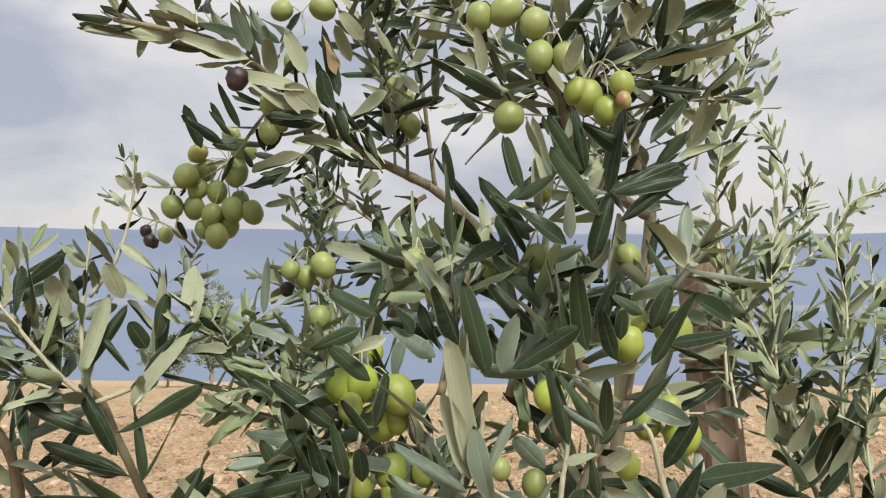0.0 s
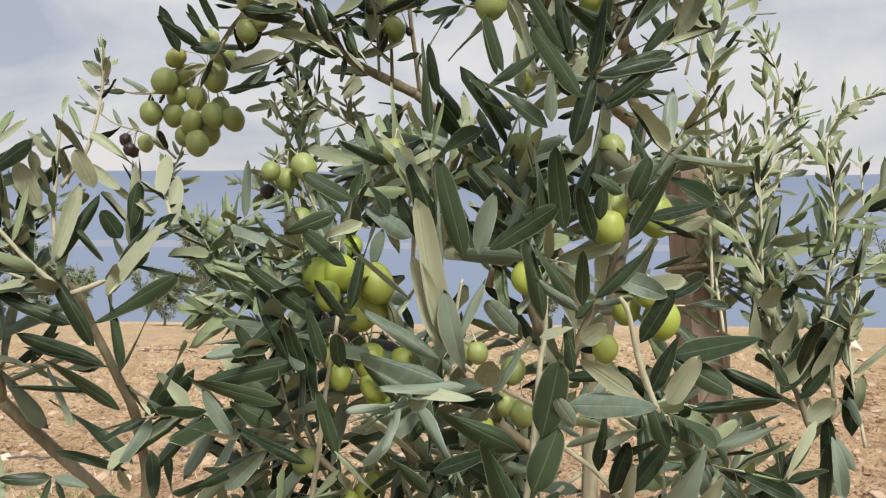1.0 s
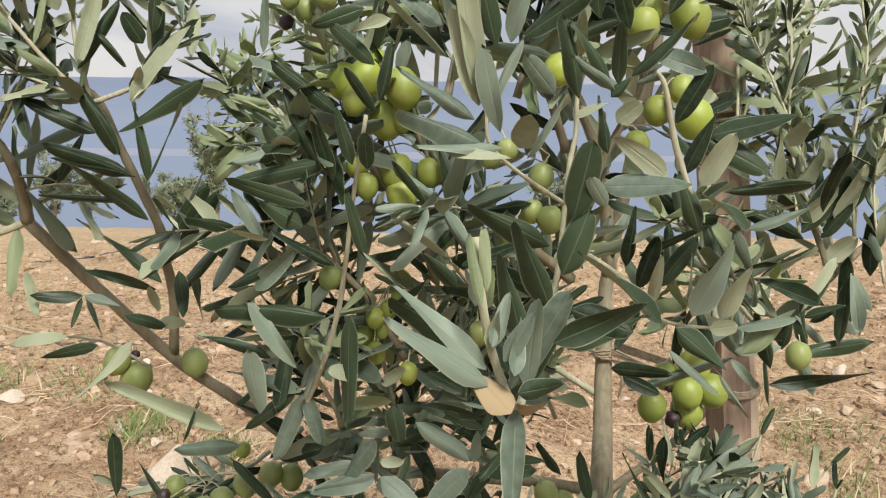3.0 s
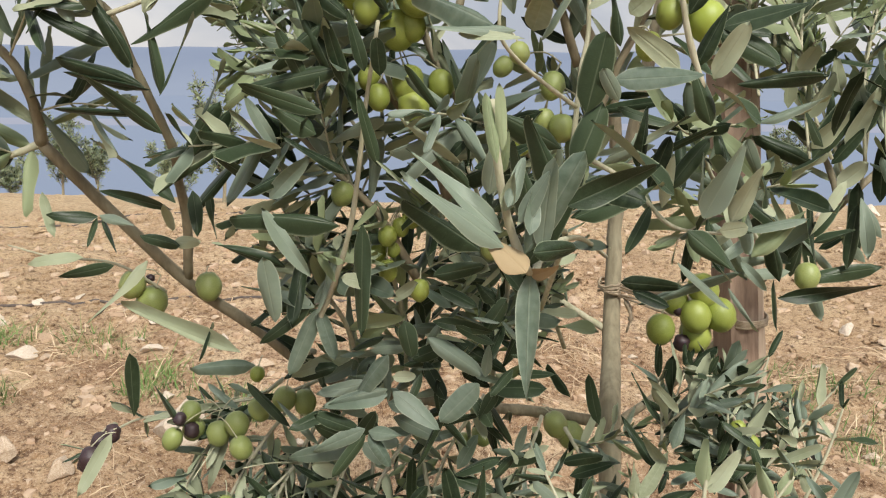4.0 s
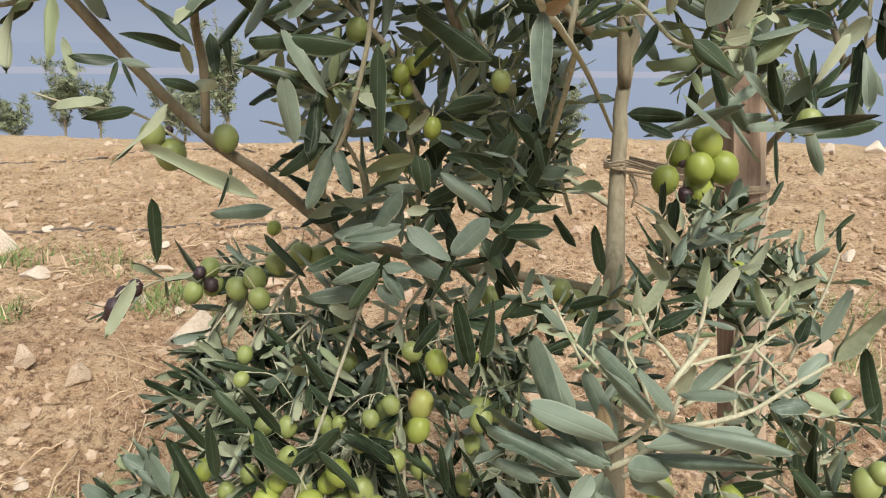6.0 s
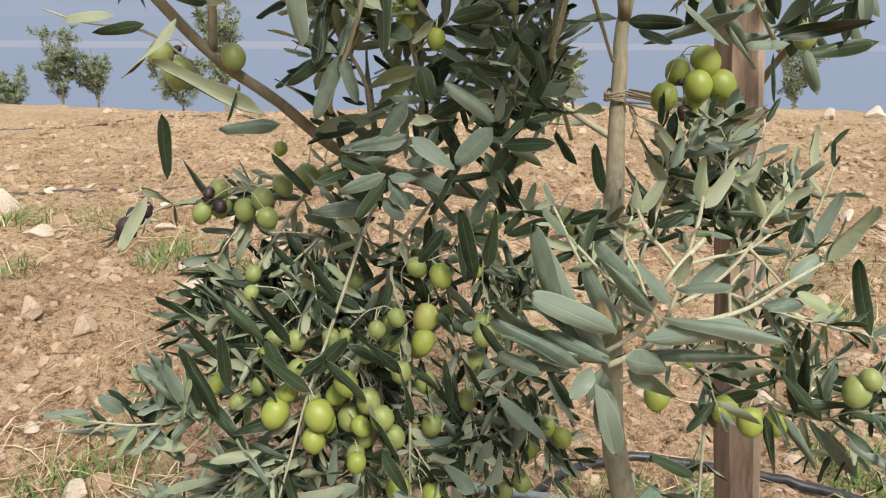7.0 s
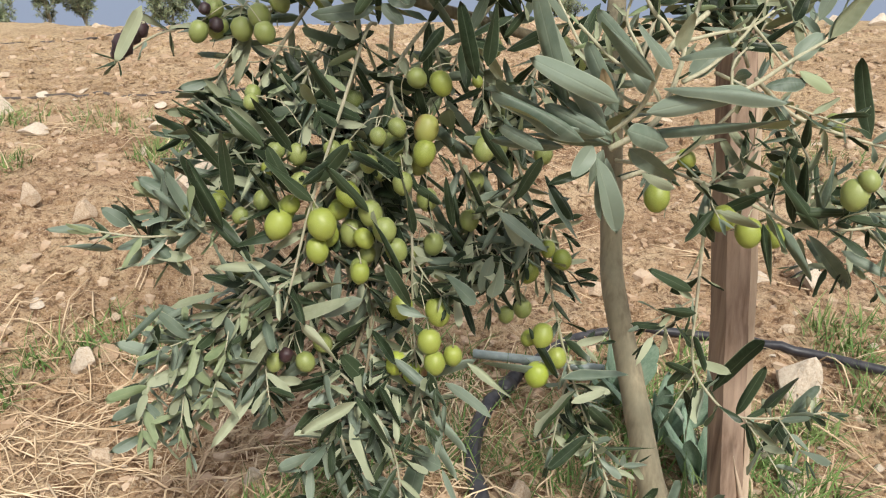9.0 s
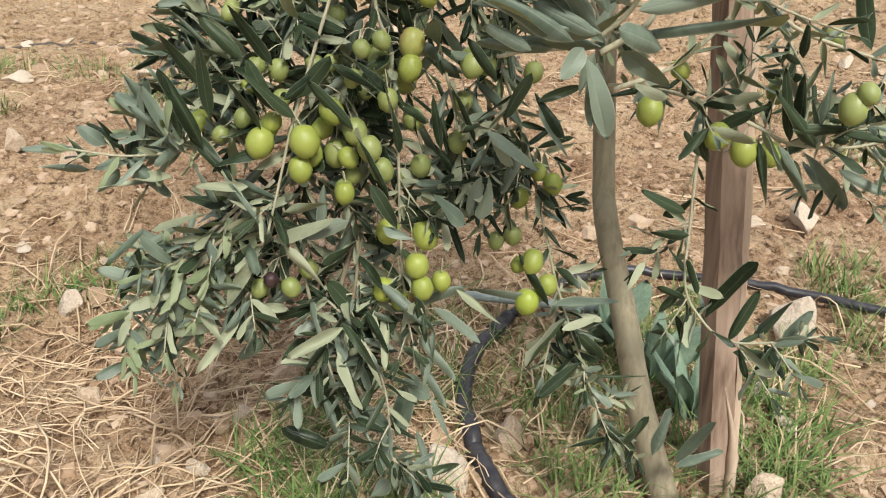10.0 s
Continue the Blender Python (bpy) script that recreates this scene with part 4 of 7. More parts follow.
tree.shoot("branch", LIMB, 3.5, 1.8, [(348, 950, 1202), (361, 950, 1247), (375, 960, 1290)], leafy=24, size=64, tones="ubbyd")
tree.shoot("branch", TWIG, 3.5, 1.8, [(331, 1150, 799), (293, 1120, 751), (269, 1090, 698)], leafy=20, size=48, tones="ubbdy")
tree.shoot("branch", TWIG, 3.5, 1.8, [(193, 1120, 810), (146, 1100, 758), (101, 1070, 720)], leafy=20, size=52, tones="ubbdy")
tree.shoot("branch", TWIG, 3.5, 1.8, [(402, 1200, 751), (378, 1150, 709), (351, 1100, 659)], leafy=22, size=52, tones="ubbdy")
tree.shoot("branch", TWIG, 3.5, 1.8, [(427, 1180, 746), (454, 1130, 707), (470, 1100, 661)], leafy=22, size=48, tones="ubbdy")
tree.shoot("branch", TWIG, 3.5, 1.8, [(304, 1140, 857), (339, 1120, 915), (383, 1100, 957)], leafy=22, size=48, tones="ubbdy")
tree.shoot("branch", LIMB, 3.5, 1.8, [(179, 1100, 733), (171, 1080, 637), (156, 1050, 541)], leafy=20, size=60, tones="uubddb")
tree.shoot("branch", LIMB, 3.5, 1.8, [(144, 1060, 594), (117, 1030, 506), (90, 1000, 431)], leafy=20, size=58, tones="uubddb")
tree.shoot("branch", LIMB, 3.2, 1.6, [(171, 1040, 531), (184, 1010, 441), (168, 990, 342)], leafy=22, size=54, tones="uubddb")
tree.shoot("branch", LIMB, 3.2, 1.6, [(318, 1120, 659), (347, 1100, 557), (363, 1080, 449)], leafy=24, size=54, tones="uubddb")
tree.shoot("branch", LIMB, 3.2, 1.6, [(178, 1030, 452), (149, 1000, 359), (121, 980, 306)], leafy=24, size=50, tones="ubbu")
tree.shoot("branch", LIMB, 3.2, 1.6, [(81, 1000, 510), (44, 980, 477), (1, 960, 452)], leafy=24, size=50, tones="bydb")
tree.rosette(195, 1029, 893, 40, 6, "ubd")
tree.rosette(238, 1024, 873, 43, 7, "ubb")
tree.rosette(275, 1036, 915, 46, 7, "dbb")
tree.rosette(308, 1026, 868, 43, 7, "ubd")
tree.rosette(271, 1023, 845, 46, 7, "uub")
tree.rosette(209, 1036, 839, 39, 6, "udb")
tree.rosette(156, 1057, 859, 34, 5, "uud")
tree.rosette(231, 1052, 938, 41, 5, "dbb")
tree.rosette(261, 991, 908, 36, 5, "bbu")
tree.rosette(321, 969, 947, 39, 5, "ubd")
tree.rosette(357, 981, 912, 35, 6, "uub")
tree.rosette(531, 991, 789, 40, 7, "uub")
tree.rosette(574, 987, 815, 42, 7, "uud")
tree.rosette(617, 984, 789, 42, 7, "uub")
tree.rosette(494, 989, 784, 42, 7, "uub")
tree.rosette(449, 1017, 743, 44, 7, "uub")
tree.rosette(403, 1013, 763, 44, 7, "uud")
tree.rosette(364, 1012, 799, 38, 6, "ubd")
tree.spray(35, 1111, 1522, -56, 1104, 1525, "d")
tree.spray(19, 1117, 1527, -44, 1112, 1547)
tree.spray(100, 1098, 1517, 2, 1095, 1550)
tree.spray(102, 1112, 1501, 31, 1093, 1504, "d")
tree.spray(160, 1100, 1468, 91, 1092, 1485, "d")
tree.spray(172, 1098, 1446, 119, 1113, 1440)
tree.spray(175, 1117, 1449, 143, 1100, 1477, "o")
tree.spray(188, 1103, 1450, 168, 1112, 1499)
tree.spray(192, 1110, 1465, 174, 1113, 1532, "o", 14.25)
tree.spray(205, 1116, 1415, 189, 1100, 1449)
tree.spray(230, 1106, 1401, 215, 1103, 1436)
tree.spray(198, 1106, 1412, 152, 1086, 1413, "d")
tree.spray(215, 1103, 1402, 175, 1109, 1414)
tree.spray(62, 1247, 1386, 120, 1227, 1409)
tree.spray(35, 1261, 1437, -1, 1236, 1475)
tree.spray(45, 1259, 1446, 21, 1249, 1474)
tree.spray(93, 1254, 1436, 44, 1265, 1444)
tree.spray(231, 1251, 1542, 181, 1239, 1588)
tree.spray(241, 1251, 1536, 186, 1251, 1571)
tree.spray(257, 1253, 1523, 293, 1236, 1581, "d")
tree.spray(265, 1264, 1499, 300, 1242, 1529)
tree.spray(212, 1259, 1408, 198, 1261, 1378, "d")
tree.spray(305, 1248, 1382, 294, 1227, 1438)
tree.leaf(343, 966, 1407, 355, 972, 1365)
tree.leaf(389, 976, 1385, 344, 952, 1353)
tree.leaf(419, 972, 1348, 377, 938, 1399, "u", 15.2)
tree.leaf(399, 978, 1432, 413, 977, 1384)
tree.leaf(430, 984, 1366, 438, 971, 1429)
tree.leaf(431, 968, 1364, 492, 981, 1389)
tree.leaf(441, 980, 1341, 489, 954, 1384, "u", 13.3)
tree.leaf(455, 984, 1473, 526, 963, 1493, "u", 14.25)
tree.leaf(470, 981, 1484, 471, 959, 1518)
tree.leaf(481, 966, 1493, 526, 960, 1517)
tree.leaf(396, 964, 1418, 445, 957, 1391)
tree.leaf(293, 984, 1470, 344, 955, 1443, "u", 14.25)
tree.leaf(346, 961, 1441, 368, 961, 1449)
tree.leaf(460, 965, 1401, 492, 973, 1443)
tree.leaf(495, 970, 1402, 505, 958, 1440, "d")
tree.leaf(484, 963, 1389, 527, 978, 1400, "d")
tree.leaf(396, 971, 1381, 377, 953, 1423)
tree.leaf(-6, 918, 1264, -2, 902, 1318)
tree.leaf(43, 920, 1335, 51, 922, 1308, "d")
tree.leaf(-19, 916, 1264, -21, 915, 1303)
tree.leaf(-28, 929, 1216, -32, 922, 1188)
tree.leaf(-15, 936, 1206, -21, 918, 1180)
tree.spray(-78, 1023, 1045, -58, 1003, 1006, "d")
tree.spray(56, 1016, 887, 67, 1019, 926)
tree.leaf(314, 659, 1090, 273, 665, 1128, "b", 11.56)
tree.leaf(315, 654, 1085, 274, 634, 1120, "b", 12.24)
tree.leaf(325, 663, 1080, 348, 649, 1125, "b", 12.24)
tree.leaf(342, 659, 1102, 380, 653, 1121, "u", 12.92)
tree.leaf(321, 652, 1096, 333, 649, 1118, "b", 9.52)
tree.leaf(327, 648, 1084, 351, 658, 1084, "u", 9.52)
tree.leaf(320, 668, 1076, 305, 657, 1081, "d", 11.56)
tree.leaf(316, 649, 1103, 325, 662, 1126, "b")
tree.leaf(328, 666, 1071, 325, 648, 1019, "b", 14.96)
tree.leaf(324, 646, 1076, 309, 659, 1092, "o", 14.96)
tree.leaf(332, 661, 1080, 333, 653, 1123, "b", 8.84)
tree.leaf(325, 646, 1092, 329, 657, 1115, "b", 8.16)
tree.leaf(311, 647, 1121, 306, 651, 1150, "y", 4.76)
tree.leaf(313, 649, 1126, 311, 649, 1153, "y", 4.76)
tree.leaf(314, 667, 1114, 316, 657, 1133, "y", 4.76)
tree.leaf(328, 666, 1069, 338, 654, 1076, "o", 8.16)
tree.leaf(315, 655, 1100, 320, 655, 1119, "d", 8.16)
tree.spray(644, 1097, 1035, 652, 1089, 963)
tree.spray(703, 1119, 1027, 694, 1106, 959)
tree.spray(704, 1117, 1033, 708, 1086, 976, "b")
tree.spray(654, 1113, 1010, 632, 1108, 958)
tree.spray(659, 1113, 987, 695, 1097, 1002)
tree.spray(634, 1100, 960, 583, 1084, 963, "b")
tree.spray(649, 1117, 947, 738, 1117, 963, "u", 15.2)
tree.spray(653, 1103, 954, 676, 1107, 904, "b", 13.3)
tree.spray(621, 1106, 949, 634, 1102, 893)
tree.spray(555, 1116, 1008, 590, 1084, 952, "b", 15.2)
tree.spray(619, 1111, 1033, 582, 1087, 1085, "d", 12.35)
tree.spray(683, 1108, 1051, 641, 1076, 1005, "d")
tree.spray(588, 1102, 1028, 637, 1083, 1064, "b", 13.3)
tree.spray(629, 1118, 1021, 586, 1088, 997, "y", 14.25)
tree.spray(659, 1114, 1084, 615, 1078, 1138)
tree.spray(671, 1120, 1094, 664, 1077, 1158)
tree.spray(553, 1098, 1034, 526, 1082, 1095, "u", 14.25)
tree.spray(-15, 1028, 825, -8, 1013, 896, "u", 12.35)
tree.spray(-38, 1027, 807, -67, 1005, 751, "d", 13.3)
tree.spray(3, 1009, 818, -17, 1008, 787, "d")
tree.spray(165, 1014, 893, 113, 997, 936)
tree.spray(92, 1029, 892, -23, 1031, 924, "d", 13.3)
tree.spray(206, 1073, 872, 160, 1064, 845, "b", 15.2)
tree.spray(223, 1076, 859, 170, 1038, 837, "b", 16.15)
tree.spray(219, 1061, 883, 175, 1040, 842, "b", 13.3)
tree.spray(229, 1067, 826, 270, 1061, 811, "b", 16.15)
tree.spray(235, 1069, 838, 270, 1053, 886, "b")
tree.spray(350, 1074, 856, 292, 1070, 893, "u", 14.25)
tree.spray(344, 1074, 862, 366, 1031, 946, "u", 13.3)
tree.spray(337, 1060, 861, 377, 1050, 836, "d", 15.2)
tree.spray(332, 1062, 872, 330, 1059, 937, "u", 12.35)
tree.spray(349, 1061, 855, 310, 1061, 799)
tree.spray(413, 1064, 836, 393, 1057, 875)
tree.spray(445, 1073, 802, 430, 1074, 857, "u", 13.3)
tree.spray(416, 1061, 750, 460, 1054, 770, "u", 14.25)
tree.spray(341, 1080, 752, 385, 1050, 780)
tree.spray(379, 1057, 933, 344, 1046, 980, "u", 12.35)
tree.spray(318, 1076, 979, 269, 1066, 977, "u", 12.35)
tree.spray(330, 1079, 950, 286, 1059, 959)
tree.leaf(414, 817, 755, 340, 800, 793, "b", 19)
tree.leaf(413, 833, 725, 352, 812, 735, "b", 16.15)
tree.leaf(389, 819, 722, 324, 804, 779, "b", 14.25)
tree.leaf(439, 827, 744, 513, 801, 767, "b", 18.05)
tree.leaf(451, 827, 764, 536, 777, 783, "b", 16.15)
tree.leaf(423, 817, 732, 473, 828, 714, "b", 20.9)
tree.leaf(399, 834, 714, 382, 820, 690, "b", 18.05)
tree.leaf(400, 819, 708, 425, 805, 644, "b", 17.1)
tree.leaf(408, 829, 698, 421, 833, 631, "b", 13.3)
tree.leaf(408, 828, 751, 402, 832, 779, "o", 13.3)
tree.leaf(380, 829, 723, 321, 801, 761, "b", 13.3)
tree.leaf(408, 831, 732, 378, 821, 780, "b", 14.25)
tree.leaf(374, 830, 714, 310, 825, 721, "b", 11.4)
tree.leaf(454, 817, 781, 424, 816, 817, "b", 13.3)
tree.leaf(462, 835, 786, 493, 805, 810, "b", 13.3)
tree.leaf(456, 817, 796, 463, 811, 829, "d", 12.35)
tree.leaf(443, 823, 770, 398, 812, 818, "b", 14.25)
tree.leaf(407, 824, 726, 355, 822, 753, "b", 13.3)
tree.leaf(356, 820, 715, 319, 815, 737, "b", 11.4)
tree.leaf(641, 992, 575, 683, 976, 505, "b", 13.3)
tree.leaf(674, 999, 564, 738, 996, 495, "b", 13.3)
tree.leaf(615, 982, 584, 629, 966, 510, "u", 11.4)
tree.leaf(651, 989, 581, 627, 976, 662, "u", 12.35)
tree.leaf(651, 985, 654, 668, 992, 577, "u", 11.4)
tree.leaf(677, 981, 602, 683, 975, 659, "b")
tree.leaf(709, 979, 679, 686, 994, 756, "u", 16.15)
tree.leaf(549, 990, 592, 577, 994, 545, "u", 12.35)
tree.leaf(647, 979, 597, 725, 984, 594, "u", 12.35)
tree.leaf(710, 990, 549, 751, 960, 532, "b", 12.35)
tree.leaf(554, 996, 496, 501, 991, 526, "u", 14.25)
tree.leaf(556, 978, 477, 514, 993, 477, "u", 12.35)
tree.leaf(566, 995, 422, 538, 984, 460, "u", 12.35)
tree.leaf(574, 989, 379, 557, 966, 314, "u", 13.3)
tree.leaf(620, 977, 339, 644, 975, 409, "u", 13.3)
tree.leaf(637, 997, 309, 688, 966, 316, "u", 14.25)
tree.leaf(651, 987, 332, 682, 969, 393, "u", 13.3)
tree.leaf(692, 993, 328, 722, 993, 370, "b", 12.35)
tree.leaf(596, 997, 358, 625, 961, 457, "u", 13.3)
tree.leaf(565, 986, 391, 529, 972, 414)
tree.leaf(559, 989, 565, 540, 989, 594)
tree.leaf(570, 996, 592, 597, 966, 621, "u", 13.3)
tree.leaf(679, 986, 575, 626, 959, 641)
tree.spray(415, 1006, 371, 505, 1015, 364, "b", 10.45)
tree.spray(427, 1003, 338, 470, 1010, 350, "d", 11.4)
tree.spray(413, 1019, 369, 316, 1010, 391, "b", 10.45)
tree.spray(448, 1001, 333, 500, 1013, 278)
tree.spray(435, 1018, 345, 393, 1019, 256, "u", 14.25)
tree.leaf(450, 996, 294, 399, 977, 253, "u", 14.25)
tree.spray(467, 1003, 270, 539, 996, 278, "u", 8.55)
tree.spray(246, 1006, 361, 275, 982, 311, "d", 13.3)
tree.spray(242, 1011, 368, 308, 1003, 404, "b", 11.4)
tree.spray(261, 1011, 461, 313, 997, 511, "b")
tree.spray(506, 1009, 164, 438, 1004, 146, "u", 13.3)
tree.leaf(534, 998, 155, 478, 995, 206, "u", 13.3)
tree.leaf(558, 999, 144, 580, 986, 213, "b")
tree.spray(595, 1014, 120, 629, 989, 212, "b", 14.25)
tree.spray(593, 1004, 120, 654, 988, 146, "b", 13.3)
tree.spray(522, 1010, 153, 545, 991, 210)
tree.spray(331, 1011, 587, 385, 974, 555, "b", 13.3)
tree.spray(319, 1019, 571, 288, 981, 641, "u", 14.25)
tree.spray(350, 1014, 599, 371, 999, 654, "u", 13.3)
tree.spray(386, 1006, 615, 417, 987, 563, "b", 13.3)
tree.spray(385, 1005, 621, 433, 1007, 639)
tree.spray(369, 1009, 568, 345, 998, 511, "b", 14.25)
tree.spray(326, 1002, 537, 314, 1003, 487, "b", 15.2)
tree.leaf(22, 950, 585, -12, 941, 660, "b", 12.35)
tree.leaf(-36, 962, 577, -79, 951, 566, "b", 12.35)
tree.leaf(-44, 960, 581, -64, 951, 628, "u", 12.35)
tree.leaf(-42, 951, 591, -89, 964, 617, "u", 12.35)
tree.leaf(-30, 962, 580, -8, 955, 662, "b", 12.35)
tree.leaf(-104, 969, 584, -146, 946, 593, "b", 11.4)
tree.leaf(-39, 954, 577, 1, 939, 538, "b", 13.3)
tree.leaf(40, 954, 590, 24, 931, 674, "u", 14.25)
tree.leaf(101, 954, 608, 71, 926, 687, "u", 14.25)
tree.leaf(136, 958, 619, 95, 935, 673, "u", 15.2)
tree.leaf(127, 955, 638, 175, 953, 673, "u", 13.3)
tree.leaf(65, 954, 551, 22, 962, 606, "u", 13.3)
tree.leaf(114, 965, 512, 174, 942, 537, "d", 13.3)
tree.leaf(98, 966, 477, 168, 933, 514, "d", 14.25)
tree.leaf(114, 948, 479, 151, 966, 419, "d", 14.25)
tree.leaf(170, 947, 377, 107, 923, 347, "d", 14.25)
tree.leaf(226, 967, 525, 197, 922, 607, "u", 13.3)
tree.leaf(193, 962, 605, 152, 948, 658, "u", 13.3)
tree.leaf(231, 951, 645, 190, 934, 695, "u", 13.3)
tree.leaf(239, 969, 577, 232, 939, 660, "u", 12.35)
tree.leaf(90, 952, 498, 51, 942, 563, "b", 15.2)
tree.leaf(93, 964, 485, 74, 940, 551, "b", 15.2)
tree.leaf(26, 948, 377, -45, 958, 362, "d", 12.35)
tree.leaf(-20, 948, 376, -12, 935, 444, "b", 15.2)
tree.leaf(-12, 946, 378, -50, 966, 426, "b", 14.25)
tree.leaf(40, 956, 402, 79, 956, 461, "d", 13.3)
tree.leaf(416, 849, 711, 333, 858, 717, "b", 15.2)
tree.leaf(417, 844, 716, 345, 824, 777, "b", 15.2)
tree.leaf(442, 852, 721, 536, 784, 756, "b", 19)
tree.leaf(432, 845, 708, 480, 847, 675, "b", 19)
tree.leaf(411, 850, 706, 400, 840, 667, "b", 15.2)
tree.leaf(416, 858, 696, 431, 833, 637, "b", 17.1)
tree.leaf(410, 854, 698, 420, 833, 643, "b", 13.3)
tree.leaf(382, 838, 719, 322, 828, 776, "b", 14.25)
tree.leaf(376, 841, 741, 340, 798, 849, "b", 15.2)
tree.leaf(385, 843, 756, 351, 818, 826, "b", 15.2)
tree.leaf(420, 847, 739, 392, 846, 799, "b", 15.2)
tree.leaf(450, 854, 752, 422, 851, 788, "b", 14.25)
tree.leaf(488, 876, 845, 490, 872, 886, "y", 12.0)
tree.leaf(492, 876, 842, 514, 880, 877, "d", 13.0)
tree.leaf(436, 872, 840, 428, 868, 875, "d", 12.0)
tree.leaf(438, 872, 838, 459, 878, 872, "d", 11.0)
tree.leaf(455, 885, 823, 486, 880, 844, "u", 17.0)
tree.leaf(485, 876, 761, 523, 880, 803, "b", 20.0)
tree.leaf(578, 874, 768, 616, 868, 757, "y", 16.0)
tree.leaf(550, 872, 756, 584, 868, 766, "b", 15.0)
tree.leaf(572, 874, 778, 599, 876, 802, "b", 17.0)
tree.leaf(600, 880, 794, 618, 884, 834, "b", 13.0)
tree.leaf(602, 880, 795, 630, 886, 851, "d", 14.0)
tree.leaf(546, 886, 830, 533, 882, 863, "y", 11.0)
tree.leaf(553, 888, 833, 562, 890, 854, "y", 12.0)
tree.leaf(593, 888, 808, 610, 890, 855, "b", 12.0)
tree.leaf(572, 886, 808, 580, 888, 833, "u", 12.0)
tree.leaf(479, 872, 820, 499, 868, 822, "y", 5.0)
tree.leaf(459, 880, 861, 436, 884, 895, "d", 13.0)
tree.leaf(464, 884, 874, 474, 890, 904, "b", 12.0)
tree.leaf(436, 846, 780, 398, 835, 826, "b", 13.3)
tree.leaf(36, 960, 1301, 27, 950, 1336, "d", 14.0)
tree.leaf(13, 960, 1299, -4, 950, 1318, "d", 12.0)
tree.leaf(40, 960, 1318, 81, 950, 1287, "d", 12.0)
tree.leaf(36, 960, 1294, 68, 950, 1271, "d", 10.0)
tree.leaf(50, 960, 1361, 39, 950, 1372, "d", 9.0)
tree.leaf(51, 960, 1365, 52, 950, 1387, "y", 8.0)
tree.leaf(22, 960, 1278, 31, 950, 1310, "d", 11.0)
tree.leaf(54, 960, 1357, 65, 950, 1374, "d", 8.0)
tree.leaf(13, 960, 1258, 46, 950, 1272, "d", 10.0)
tree.leaf(71, 960, 1238, 80, 950, 1270, "u", 11.0)
tree.leaf(93, 960, 1279, 105, 950, 1262, "d", 9.0)
tree.leaf(100, 960, 1301, 98, 950, 1267, "d", 12.0)
tree.leaf(-47, 960, 1291, -44, 950, 1320, "y", 9.0)
tree.leaf(-5, 960, 1278, 3, 950, 1305, "d", 10.0)
tree.leaf(9, 940, 1261, 0, 928, 1295, "d", 15.1)
tree.leaf(18, 940, 1273, 21, 928, 1297, "d", 7.0)
tree.leaf(21, 940, 1277, 37, 928, 1301, "d", 6.2)
tree.leaf(51, 940, 1276, 43, 928, 1304, "d", 13.8)
tree.leaf(41, 940, 1279, 27, 928, 1219, "d", 11.4)
tree.leaf(20, 940, 1219, 55, 928, 1270, "u", 10.6)
tree.leaf(70, 940, 1238, 61, 928, 1259, "u", 13.6)
tree.leaf(32, 940, 1250, 60, 928, 1223, "u", 6.1)
tree.leaf(77, 940, 1245, 84, 928, 1280, "u", 11.0)
tree.leaf(68, 940, 1220, 97, 928, 1252, "u", 10.2)
tree.leaf(85, 940, 1281, 108, 928, 1263, "d", 6.8)
tree.leaf(81, 940, 1268, 101, 935, 1255, "d", 5.9)
tree.leaf(106, 940, 1251, 60, 928, 1200, "d", 10.0)
tree.leaf(79, 940, 1215, 66, 928, 1193, "d", 6.8)
tree.leaf(18, 940, 1210, 56, 928, 1159, "u", 12.3)
tree.leaf(47, 940, 1173, 117, 928, 1215, "u", 10.4)
tree.leaf(67, 940, 1136, 60, 928, 1198, "u", 15.5)
tree.leaf(66, 940, 1135, 103, 928, 1195, "u", 6.4)
tree.leaf(98, 940, 1121, 124, 928, 1162, "u", 17.0)
tree.leaf(30, 940, 1172, -19, 928, 1198, "u", 13.1)
tree.leaf(55, 940, 1141, -14, 928, 1173, "u", 13.0)
tree.leaf(59, 940, 1139, -14, 928, 1155, "u", 6.1)
tree.leaf(66, 940, 1106, 13, 928, 1151, "u", 14.8)
tree.leaf(55, 940, 1120, -16, 928, 1125, "u", 5.6)
tree.leaf(-15, 940, 1201, 11, 928, 1222, "u", 15.3)
tree.leaf(-10, 940, 1217, 11, 928, 1193, "b", 13.5)
tree.spray(43, 1150, 1288, 39, 1138, 1231, "d", 14.8)
tree.spray(47, 1010, 1039, -16, 998, 1103, "u", 17.7)
tree.spray(-20, 1010, 1049, 47, 998, 1038, "u", 8.6)
tree.spray(-23, 1010, 1026, -62, 998, 1027, "u", 12.8)
tree.spray(-22, 1010, 1027, 11, 998, 1021, "b", 11.3)
tree.spray(-24, 1010, 1025, -30, 998, 999, "u", 5.6)
tree.spray(-20, 1010, 1025, -4, 998, 994, "u", 5.6)
tree.spray(-40, 1010, 988, -84, 998, 987, "d", 12.7)
tree.spray(-13, 1010, 981, -57, 998, 973, "u", 12.5)
tree.spray(18, 1010, 986, -32, 998, 927, "d", 15.3)
tree.spray(43, 1010, 1014, 45, 998, 1048, "d", 10.9)
tree.spray(13, 1010, 1009, 51, 998, 1006, "u", 11.2)
tree.spray(42, 1010, 1003, 72, 1005, 1005, "d", 13.0)
tree.spray(63, 1010, 1050, 70, 998, 1012, "u", 13.6)
tree.spray(78, 1010, 1048, 83, 998, 1008, "u", 11.6)
tree.spray(59, 1010, 1028, 121, 998, 1096, "u", 13.7)
